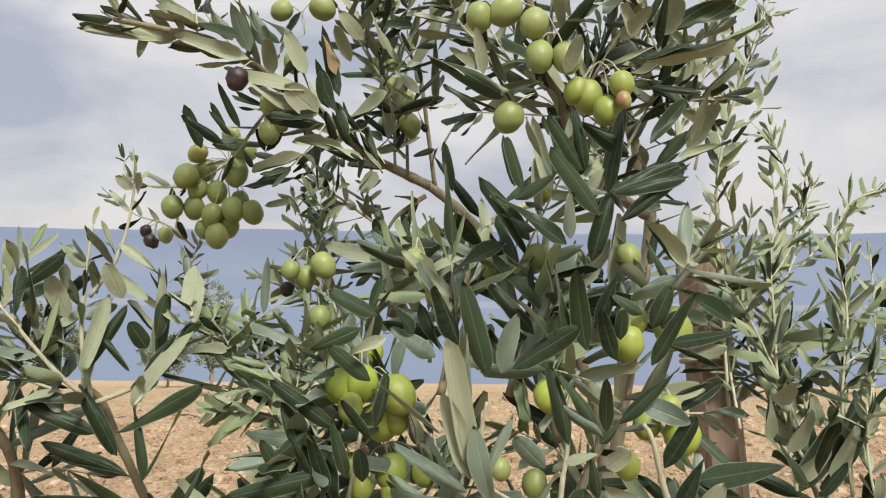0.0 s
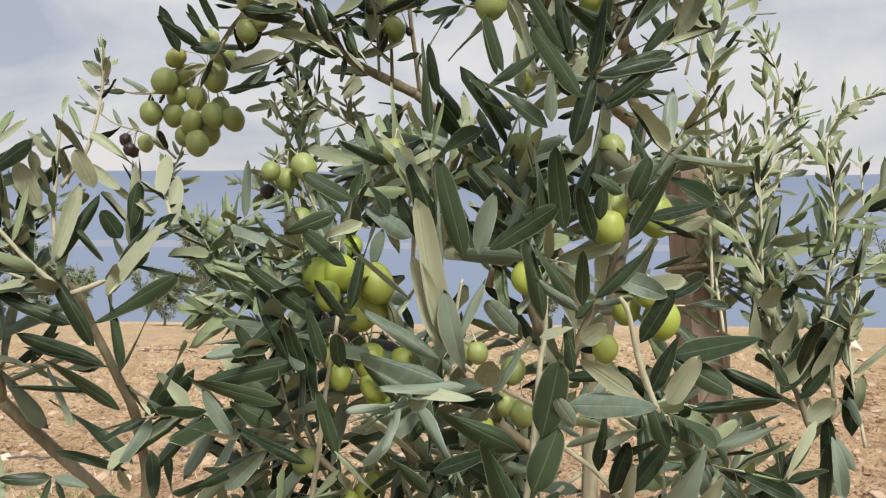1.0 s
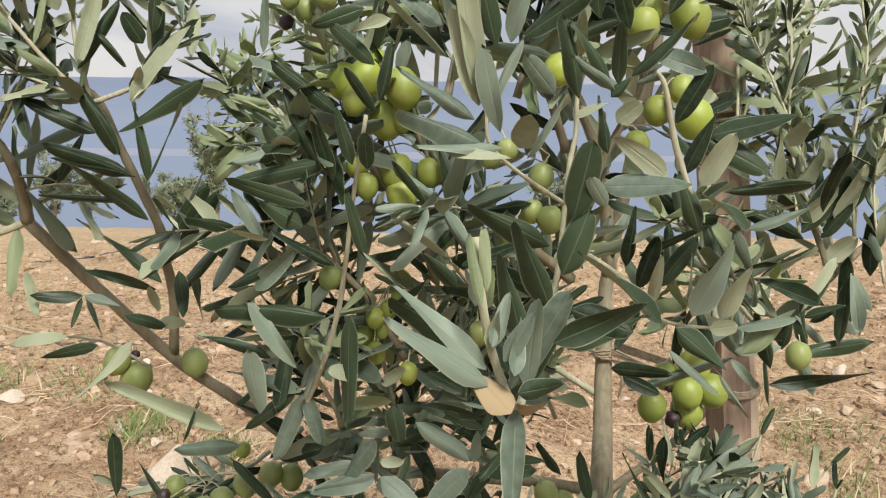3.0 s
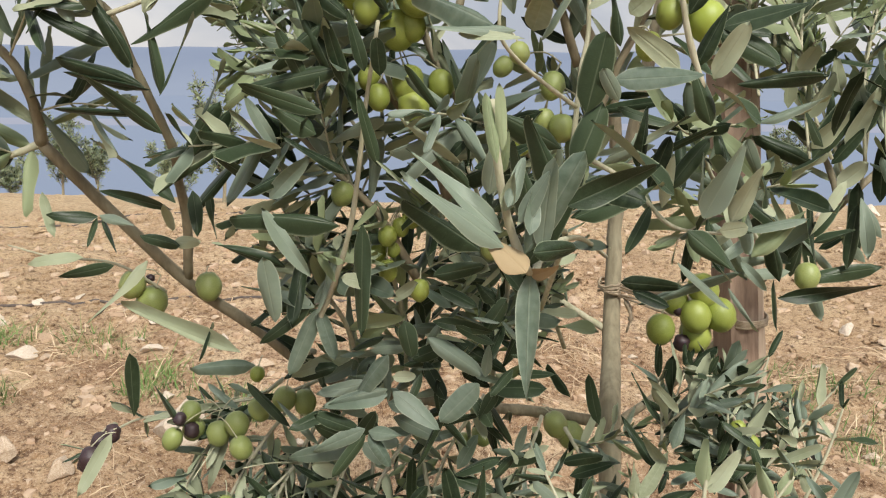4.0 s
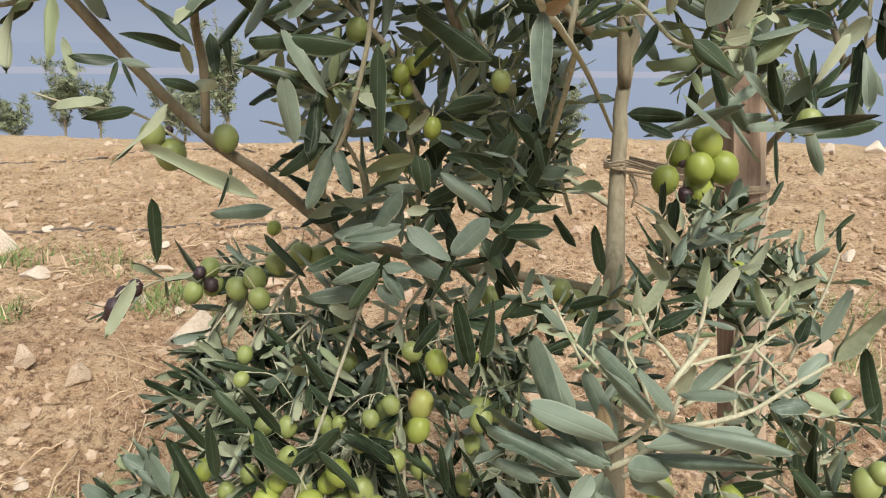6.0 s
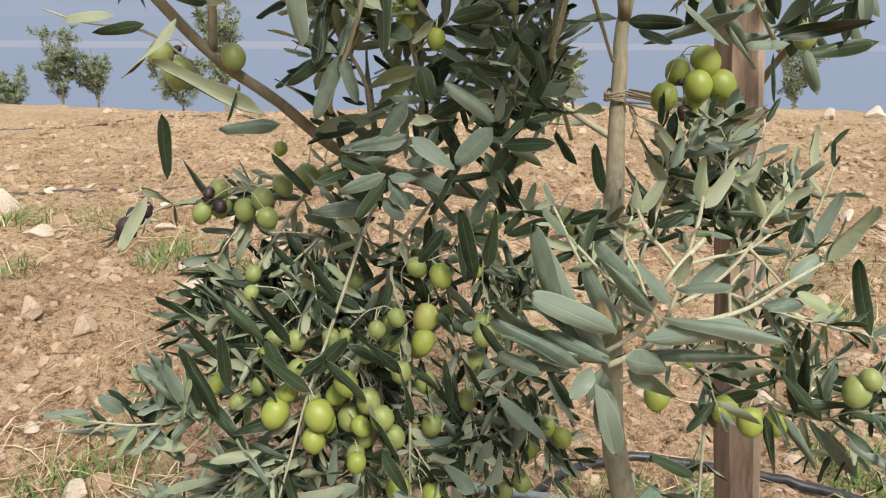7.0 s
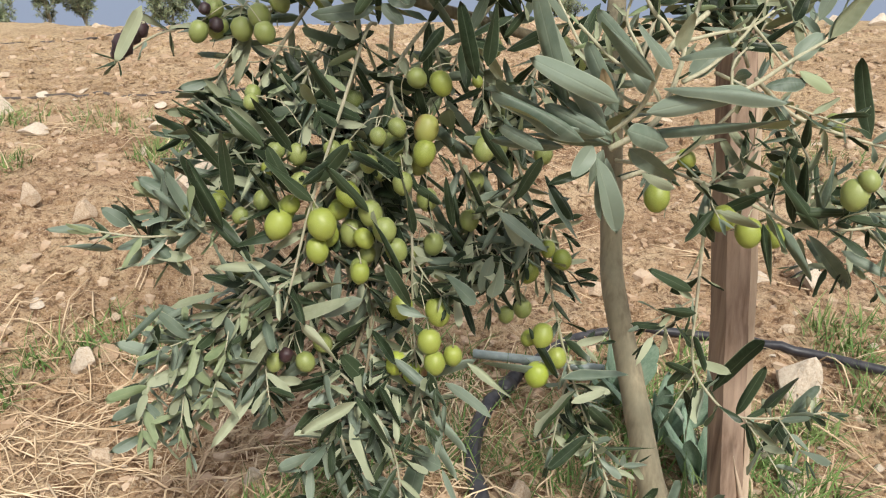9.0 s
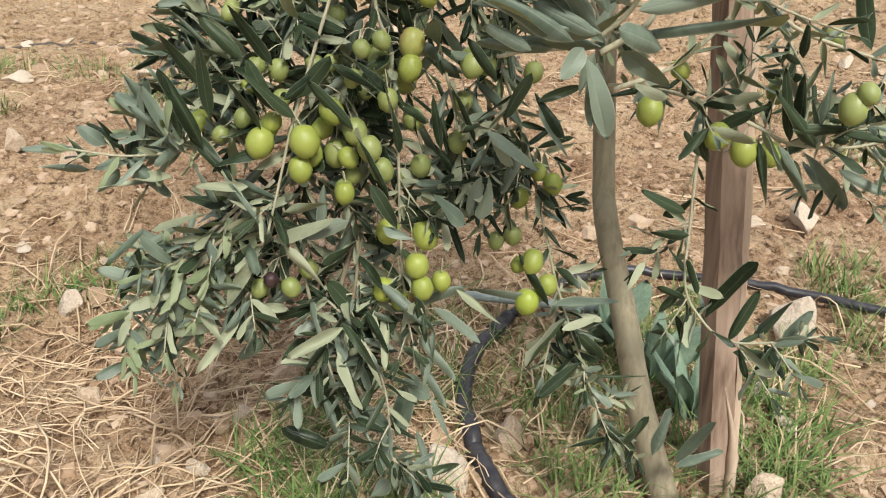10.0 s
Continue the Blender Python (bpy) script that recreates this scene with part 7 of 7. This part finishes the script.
# ---- stake, ties and irrigation ----
def stake():
    """A square sawn post, split near the foot, leaning back a little."""
    base, top = Vector((0.695, 1.085, -0.06)), Vector((0.605, 1.30, 1.322))
    root = thing("tree_stake", "weathered red-brown square wooden stake driven into the soil", "stake", at=Matrix.Translation((0.695, 1.085, 0.0)))
    d = (top - base).normalized()
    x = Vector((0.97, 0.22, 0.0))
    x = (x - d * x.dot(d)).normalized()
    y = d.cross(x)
    hx, hy, rng = 0.0225, 0.021, random.Random(5)

    def prism(x0, x1, y0, y1, rows, taper):
        verts, faces = [], []
        for i in range(rows + 1):
            f = i / rows
            p = base.lerp(top, f)
            s = 1 - taper * max(0, 0.16 - f)
            ring = [(x0, y0), ((x0 + x1) / 2, y0), (x1, y0), (x1, (y0 + y1) / 2), (x1, y1), ((x0 + x1) / 2, y1), (x0, y1), (x0, (y0 + y1) / 2)]
            for k, (a, b) in enumerate(ring):
                cut = 0.92 if k % 2 == 0 else 1.0
                verts.append(p + x * (a * cut * s + 0.0012 * rng.uniform(-1, 1)) + y * (b * cut * s + 0.0012 * rng.uniform(-1, 1)) + (d * rng.uniform(-0.006, 0.004) if i == rows else d * 0))
        for i in range(rows):
            for k in range(8):
                a, b = i * 8 + k, i * 8 + (k + 1) % 8
                faces.append((a, b, b + 8, a + 8))
        faces += [tuple(range(8))[::-1], tuple(range(rows * 8, rows * 8 + 8))]
        return verts, faces
    back = root.matrix_basis.inverted()
    # main post and a paler strip along its right-hand edge
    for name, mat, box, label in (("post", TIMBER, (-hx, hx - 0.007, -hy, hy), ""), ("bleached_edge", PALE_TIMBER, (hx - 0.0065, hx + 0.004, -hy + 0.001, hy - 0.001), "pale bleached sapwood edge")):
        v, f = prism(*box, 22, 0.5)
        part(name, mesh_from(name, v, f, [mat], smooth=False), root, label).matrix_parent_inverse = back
    # split slab near the foot
    v, f = tube(spline([base + x * 0.005 - y * 0.022 + d * 0.02, base + x * 0.012 - y * 0.023 + d * 0.14, base - x * 0.004 - y * 0.0215 + d * 0.24]), [0.006, 0.007, 0.008, 0.008, 0.008, 0.007, 0.006, 0.005, 0.004, 0.003, 0.002, 0.001, 0.001][:13], 6, 0.3, 3)
    part("splinter", mesh_from("splinter", v, f, [PALE_TIMBER]), root, "pale split in the wood").matrix_parent_inverse = back
    return base, top


STAKE_BASE, STAKE_TOP = stake()


def wrap(name, label, centre, axis, rad_x, rad_y, turns, pitch, thick, mat, tail=None):
    """A strand wound round something, with an end that leads away."""
    axis = axis.normalized()
    x = (Vector((1, 0, 0)) - axis * axis.x).normalized()
    y = axis.cross(x)
    pts = []
    for i in range(int(turns * 14) + 1):
        a = 2 * math.pi * i / 14
        pts.append(centre + x * rad_x * math.cos(a) + y * rad_y * math.sin(a) + axis * pitch * (a / 6.283 - turns / 2))
    if tail:
        pts += [Vector(q) for q in tail]
    v, f = tube(pts, [thick] * len(pts), 6, 0.25, 8)
    return thing(name, label, "tie", mesh_from(name, v, f, [mat]))


def at_height(z):
    f = (z - STAKE_BASE.z) / (STAKE_TOP.z - STAKE_BASE.z)
    return STAKE_BASE.lerp(STAKE_TOP, f)


wrap("twine_tie", "frayed hemp twine wound round the stake", at_height(1.19), STAKE_TOP - STAKE_BASE, 0.032, 0.030, 2.3, 0.007, 0.0028, TWINE)
def cloth_tie():
    """A torn strip wound round the trunk and led across to the stake and back in slack strands."""
    rng = random.Random(31)
    hold, post = Vector((0.508, 1.345, 0.872)), at_height(0.868)
    root = thing("cloth_tie", "pale frayed cloth strip binding the trunk to the stake", "tie", at=Matrix.Translation(hold))
    back = root.matrix_basis.inverted()
    for k in range(5):
        pts = []
        h = 0.0026 * (k - 2)
        for i in range(17):
            a = math.pi * 0.35 + math.pi * 1.3 * i / 16
            pts.append(hold + Vector((0.0185 * math.cos(a), 0.0195 * math.sin(a), h + rng.uniform(-.0012, .0012) + 0.003 * math.sin(a * 2 + k))))
        sag = rng.uniform(-0.006, 0.003)
        for f in (0.35, 0.6, 0.85):
            pts.append(hold.lerp(post, f) + Vector((0, -0.026, h * (1 - 0.4 * f) + sag * math.sin(f * 3.1))))
        pts += [post + Vector((0.0, -0.030, h * 0.7)), post + Vector((0.031, -0.012, h * 0.7)), post + Vector((0.033, 0.022, h * 0.7)), post + Vector((-0.01, 0.034, h * 0.7)), hold + Vector((0.02, 0.024, h))]
        line = spline(pts, 3)
        v, f = tube(line, [0.0015] * len(line), 6, 0.3, k)
        part("strand", mesh_from("strand", v, f, [CLOTH]), root).matrix_parent_inverse = back
    tail = spline([hold + Vector((0.012, -0.02, -0.008)), hold + Vector((0.02, -0.03, -0.03)), hold + Vector((0.016, -0.028, -0.055))], 5)
    v, f = tube(tail, [0.0022, 0.0026, 0.003, 0.0026, 0.003, 0.0024, 0.0026, 0.002, 0.0016, 0.0012, 0.0008], 5, 0.5, 9)
    part("frayed_end", mesh_from("frayed_end", v, f, [CLOTH]), root).matrix_parent_inverse = back


cloth_tie()


def line_on_ground(name, label, points, radius, mat, lift=0.6):
    line = spline(points, 10)
    line = [Vector((p.x, p.y, max(p.z, surface_z(p.x, p.y) + radius * lift))) for p in line]
    v, f = tube(line, [radius] * len(line), 10)
    return thing(name, label, "irrigation hose", mesh_from(name, v, f, [mat]))


def irrigation_hose():
    root = thing("irrigation_hose", "black plastic irrigation hose lying on the soil", "irrigation hose", at=Matrix.Translation((0.335, 1.14, 0.0)))
    back = root.matrix_basis.inverted()
    for name, points, radius, mat, label in (("supply_hose", HOSE_POINTS[:6], 0.0150, HOSE, ""), ("feeder_line", HOSE_POINTS[5:], 0.0105, HOSE, "thinner black hose"), ("coupling", HOSE_POINTS[4:6], 0.0185, HOSE, "black plastic coupling"), ("grey_pipe", GREY_PIPE, 0.0095, PIPE, "faded blue-grey pipe")):
        line = spline(points, 10)
        if name == "coupling":
            line = line[2:4]
        line = [Vector((p.x, p.y, max(p.z, surface_z(p.x, p.y) + 0.6 * radius))) for p in line]
        v, f = tube(line, [radius] * len(line), 12)
        part(name, mesh_from(name, v, f, [mat]), root, label).matrix_parent_inverse = back


irrigation_hose()
line_on_ground("drip_line", "thin dusty dark drip line across the field", DRIP_POINTS, 0.0075, DRIP, 0.2)
line_on_ground("drip_line", "thin dusty dark drip line across the field", DRIP_FAR, 0.009, DRIP, 0.3)


# ---- stones ----
def stone_mesh(seed, mat):
    rng = random.Random(seed)
    bm = bmesh.new()
    bmesh.ops.create_icosphere(bm, subdivisions=3, radius=0.52)
    cuts = [Vector((rng.uniform(-1, 1), rng.uniform(-1, 1), rng.uniform(-0.8, 1))).normalized() for _ in range(11)]
    depth = [rng.uniform(0.2, 0.36) for _ in cuts]
    for v in bm.verts:
        for c, d in zip(cuts, depth):
            over = v.co.dot(c) - d
            if over > 0:
                v.co -= c * over * 0.97
        v.co += v.co.normalized() * 0.035 * noise.noise(v.co * 7 + Vector((seed, 0, 0)))
    me = bpy.data.meshes.new("stone")
    bm.to_mesh(me)
    bm.free()
    me.materials.append(mat)
    me.polygons.foreach_set("use_smooth", np.full(len(me.polygons), False))
    return me


STONES = [stone_mesh(i, STONE) for i in range(6)] + [stone_mesh(i + 20, STONE_BROWN) for i in range(4)] + [stone_mesh(i + 40, STONE_WHITE) for i in range(3)]


def put_stone(x, y, sx, sy, sz, which, turn, label, sink=0.25):
    z = surface_z(x, y) + sz * (0.5 - sink)
    ob = thing("stone", label, "stone", STONES[which % len(STONES)], Matrix.LocRotScale((x, y, z), Euler((0.1 * (which % 3 - 1), 0.12, turn)), Vector((sx, sy, sz))), group="stones on the field")
    return ob


for k, (x, y, sx, sy, sz, label) in enumerate(BIG_STONES):
    put_stone(x, y, sx, sy, sz, 10 + k % 3 if "pale" in label or "white" in label else k * 2 % 6, k * 1.7, label)
rng = random.Random(77)
for k in range(250):
    d = 0.75 + 5.2 * rng.random() ** 1.15
    a = rng.uniform(-0.95, 0.95)
    x, y = 0.35 + d * math.sin(a) * 1.05, 0.35 + d * math.cos(a) * 1.15
    s = (0.008 + 0.030 * rng.random() ** 1.6) * (0.8 + 0.28 * d) * (2.0 if rng.random() < 0.12 else 1.0)
    put_stone(x, y, s * rng.uniform(0.9, 1.6), s, s * rng.uniform(0.45, 0.7), rng.choice([0, 1, 2, 3, 4, 6, 7, 8, 9]), rng.uniform(0, 6), "pale limestone half buried in dry soil", 0.35)

for k in range(130):
    x, y = (rng.uniform(0.78, 1.45), rng.uniform(0.98, 1.8)) if k < 34 else (rng.uniform(-0.75, 0.3), rng.uniform(1.0, 1.9)) if k < 66 else (rng.uniform(-1.5, 0.1), rng.uniform(1.7, 3.6)) if k < 106 else (rng.uniform(1.0, 2.6), rng.uniform(1.7, 3.6))
    s = (0.014 + 0.03 * rng.random() ** 2) * (1.15 if k < 66 else 1.9)
    put_stone(x, y, s * rng.uniform(0.9, 1.5), s, s * rng.uniform(0.5, 0.8), rng.choice([0, 1, 2, 4, 10, 11, 12, 10, 8]), rng.uniform(0, 6), "small tan stone lying on dry soil", 0.25)


def scatter(name, label, category, count, make, seed, mats):
    """Many small pieces joined into one object of kind stuff."""
    rng = random.Random(seed)
    verts, faces, idx = [], [], []
    for _ in range(count):
        v, f, m = make(rng)
        n = len(verts)
        verts += v
        faces += [tuple(i + n for i in q) for q in f]
        idx += [m] * len(f)
    return thing(name, label, category, mesh_from(name, verts, faces, mats, idx, smooth=name != "soil_clods"), kind="stuff")


def clod(rng):
    """An angular crumb of soil or a small chip of stone, half sunk."""
    d = 0.5 + 4.9 * rng.random() ** 1.35
    a = rng.uniform(-1.0, 1.0)
    x, y = 0.35 + d * math.sin(a), 0.3 + d * math.cos(a) * 1.2
    s = (0.0018 + 0.0125 * rng.random() ** 4.5 + (0.012 * rng.random() if rng.random() < 0.03 else 0.0)) * (0.85 + 0.34 * d)
    z, t, flat, long = surface_z(x, y), rng.uniform(0, 6), rng.uniform(0.35, 0.9), rng.uniform(0.6, 1.0)
    ca, sa, v = math.cos(t), math.sin(t), []
    for up, wide in ((-0.5, 1.0), (0.5, 0.72)):
        for p, q in ((-1, -1), (1, -1), (1, 1), (-1, 1)):
            p, q = p * wide * s * rng.uniform(0.45, 1.15), q * wide * long * s * rng.uniform(0.45, 1.15)
            v.append((x + p * ca - q * sa, y + p * sa + q * ca, z + s * flat * (up + rng.uniform(-0.25, 0.45))))
    f = [(4, 5, 6), (4, 6, 7), (0, 1, 5, 4), (1, 2, 6, 5), (2, 3, 7, 6), (3, 0, 4, 7)]
    return v, f, 0 if rng.random() < 0.66 else (1 if rng.random() < 0.6 else 2)


scatter("soil_clods", "crumbled soil clods and pebbles", "soil", 46000, clod, 3, [SOIL, STONE, STONE_BROWN])


def blade(x, y, z, way, lean, length, width, rng, bend=0.5, steps=4):
    side = Vector((-way.y, way.x, 0))
    v, f = [], []
    for i in range(steps + 1):
        t = i / steps
        p = Vector((x, y, z)) + way * (lean * length * (t + bend * t * t)) + Vector((0, 0, length * (t - 0.45 * bend * lean * 2 * t * t)))
        w = width * (1 - 0.9 * t)
        v += [tuple(p - side * w), tuple(p + side * w + Vector((0, 0, 0.0004)))]
    for i in range(steps):
        f.append((2 * i, 2 * i + 1, 2 * i + 3, 2 * i + 2))
    return v, f


GRASS_SPOTS = [(-0.94, 2.93, 0.16), (-1.31, 2.96, 0.12), (-1.08, 2.45, 0.09), (-0.67, 2.60, 0.10), (-1.37, 2.92, 0.10), (1.57, 3.10, 0.20), (1.59, 2.58, 0.15), (1.69, 2.97, 0.20), (1.15, 1.73, 0.08), (1.12, 1.50, 0.07), (0.95, 1.42, 0.06),
               (0.05, 1.09, 0.07), (0.12, 1.08, 0.06), (-0.01, 1.15, 0.05), (0.07, 1.22, 0.05), (0.10, 1.04, 0.06), (-0.53, 1.57, 0.07), (0.78, 1.16, 0.05), (0.81, 1.10, 0.05), (0.86, 1.2, 0.06), (0.45, 1.32, 0.09), (0.48, 1.18, 0.09),
               (0.56, 1.42, 0.1), (0.55, 1.28, 0.1), (0.62, 1.15, 0.09), (0.70, 1.3, 0.11), (0.66, 1.5, 0.12), (0.60, 1.62, 0.12), (0.76, 1.42, 0.1), (0.80, 1.6, 0.08), (0.74, 1.08, 0.05), (0.5, 1.08, 0.07), (0.84, 1.3, 0.06), (1.2, 1.75, 0.12), (0.35, 1.5, 0.14), (0.3, 1.3, 0.08), (0.22, 1.02, 0.07), (-0.42, 1.66, 0.1), (-0.62, 1.42, 0.08), (-0.6, 2.6, 0.14), (-0.35, 2.45, 0.12), (0.15, 1.3, 0.12), (0.2, 1.6, 0.14), (0.7, 1.45, 0.1)]


def grass(rng):
    cx, cy, r = rng.choice(GRASS_SPOTS)
    a, q = rng.uniform(0, 6.28), r * rng.random() ** 0.6
    x, y = cx + q * math.cos(a), cy + q * math.sin(a)
    b = rng.uniform(0, 6.28)
    v, f = blade(x, y, surface_z(x, y) - 0.004, Vector((math.cos(b), math.sin(b), 0)), rng.uniform(0.15, 1.0), 0.018 + 0.085 * rng.random() ** 1.8, rng.uniform(0.0011, 0.0030), rng, rng.uniform(0.2, 0.8))
    return v, f, 0 if rng.random() < 0.86 else 1


scatter("grass", "thin green grass tufts round the tree foot", "grass", 7000, grass, 9, [GRASS, STRAW])


STRAW_HEAPS = [(random.Random(i).uniform(-0.6, 0.22), random.Random(i + 50).uniform(0.98, 1.6), random.Random(i + 90).uniform(0, 3.1)) for i in range(26)] + [(0.24, 1.3, 0.6), (0.18, 1.2, 2.0), (0.28, 1.45, 1.2), (0.2, 1.38, 2.6), (0.42, 1.15, 0.4), (0.45, 1.4, 1.9), (0.6, 1.5, 0.3), (0.95, 1.25, 2.4), (1.0, 1.1, 0.7), (1.1, 1.4, 1.6), (0.9, 1.55, 2.8), (0.55, 1.3, 1.1), (0.35, 1.02, 2.2), (0.05, 1.2, 0.9), (0.12, 1.35, 2.1), (0.0, 1.45, 0.3), (0.2, 1.5, 1.4), (0.15, 1.12, 2.7), (-0.1, 1.3, 1.7), (0.08, 1.6, 0.6), (0.25, 1.4, 2.3)]
STRAW_FIELD = [(random.Random(i).uniform(-1.4, 2.0), random.Random(i + 51).uniform(1.2, 3.4), random.Random(i + 91).uniform(0, 3.1)) for i in range(60)]


def straw(rng):
    """One dry stalk of a loose heap, kinked where it was trodden on."""
    cx, cy, course = rng.choice(STRAW_HEAPS if rng.random() < 0.5 else STRAW_FIELD)
    a, q = rng.uniform(0, 6.28), 0.13 * rng.random() ** 0.7
    x, y = cx + q * math.cos(a) * 1.4, cy + q * math.sin(a)
    b, length = course + rng.gauss(0, 0.5), rng.choice([0.03, 0.06, 0.10, 0.15, 0.20, 0.26]) * rng.uniform(0.7, 1.2)
    way = Vector((math.cos(b), math.sin(b), 0))
    n, curve, kink = 5, rng.gauss(0, 0.38), rng.uniform(-0.25, 0.25)
    side = Vector((-way.y, way.x, 0))
    lift, arch = rng.uniform(0, 0.012), (0.06 if rng.random() < 0.1 else 0.015) * rng.random()
    line = []
    for i in range(n + 1):
        t = i / n - 0.5
        p = Vector((x, y, 0)) + way * length * t + side * length * (curve * t * t + (kink * (t - 0.1) if t > 0.1 else 0))
        line.append(Vector((p.x, p.y, surface_z(p.x, p.y) + 0.002 + lift + arch * (1 - 4 * t * t) + rng.uniform(0, 0.005))))
    v, f = tube(line, [0.0005 + 0.0017 * rng.random() ** 2.2] * (n + 1), 4)
    return [tuple(p) for p in v], f, 0


scatter("dry_straw", "pale dry grass stalks strewn on the soil", "straw", 1750, straw, 21, [STRAW])


def weed(x, y, seed, label):
    """A rosette of broad grey-green leaves, standing up."""
    rng = random.Random(seed)
    z = surface_z(x, y)
    root = thing("weed", label, "weed", at=Matrix.Translation((x, y, z)))
    v, f, uv, s = FINE[1]
    for k in range(9):
        a, lean, length = k * 2.4 + rng.uniform(-.3, .3), rng.uniform(0.12, 0.6), rng.uniform(0.09, 0.19)
        way = Vector((math.cos(a) * lean, math.sin(a) * lean, 1)).normalized()
        m = leaf_matrix(Vector((x, y, z)), Vector((x, y, z)) + way * length, Vector((math.cos(a), math.sin(a), 0.4)) * -1 + Vector((0, -0.6, 0.4)), length * rng.uniform(0.2, 0.27))
        ob = part("leaf", WEED_LEAF, root, m=m)
        ob.matrix_parent_inverse = root.matrix_basis.inverted()


v, f, uv, s = FINE[1]
WEED_LEAF = mesh_from("weed_leaf", [tuple(p) for p in v], f, [WEED])
weed(0.655, 1.36, 1, "grey-green broad-leaved weed beside the trunk")
weed(0.70, 1.25, 2, "grey-green broad-leaved weed behind the stake")
weed(0.60, 1.47, 3, "grey-green broad-leaved weed behind the trunk")


# ---- other trees of the orchard ----
def orchard_tree(x, y, height, width, seed, group="orchard trees beyond the field edge"):
    """A loose open crown of thin upright shoots on a short stem."""
    z = ground_z(x, y)
    p = Plant("orchard_olive_tree", "young grey-green olive tree standing beyond the field edge", "olive tree", (x, y, z), seed, group)
    rng = p.rng

    def mm(a, b, c):
        return ((x + a) * 1000, (y + b) * 1000, (z + c) * 1000)
    p.shoot("trunk", BARK, 26, 12, [mm(0, 0, -0.05), mm(0.03, 0, height * 0.25), mm(-0.02, 0.03, height * 0.55)])
    for k in range(12):
        a, h = k * 2.4 + rng.uniform(-.4, .4), height * rng.uniform(0.1, 0.5)
        r, up = width * 0.5 * rng.uniform(0.35, 1.05), (height - h) * rng.uniform(0.3, 1.0)
        pts = [mm(0, 0, h), mm(r * 0.6 * math.cos(a), r * 0.6 * math.sin(a), h + up * 0.45), mm(r * math.cos(a), r * math.sin(a), h + up)]
        # pale leaf tones here stand in for the haze over the distance
        p.shoot("branch", LIMB, 6, 3, pts, leafy=26, size=80, tones="dybbd", start=0.1, sides=5, spread=1.1, sprouts=0)
        for j in range(9):
            q = Vector(pts[1]).lerp(Vector(pts[2]), rng.uniform(-0.6, 0.9))
            e = q + Vector((rng.uniform(-1, 1), rng.uniform(-1, 1), rng.uniform(-0.5, 1.1))) * width * rng.uniform(110, 240)
            p.shoot("twig", LIMB, 4, 2, [q, q.lerp(e, 0.5) + Vector((0, 0, 20)), e], leafy=12, size=84, tones="dyybd", sides=4, spread=1.1, sprouts=0)
    p.finish(shapes=FAR)


for x, y, h, w, sd in ORCHARD:
    orchard_tree(x, y, h, w, sd)
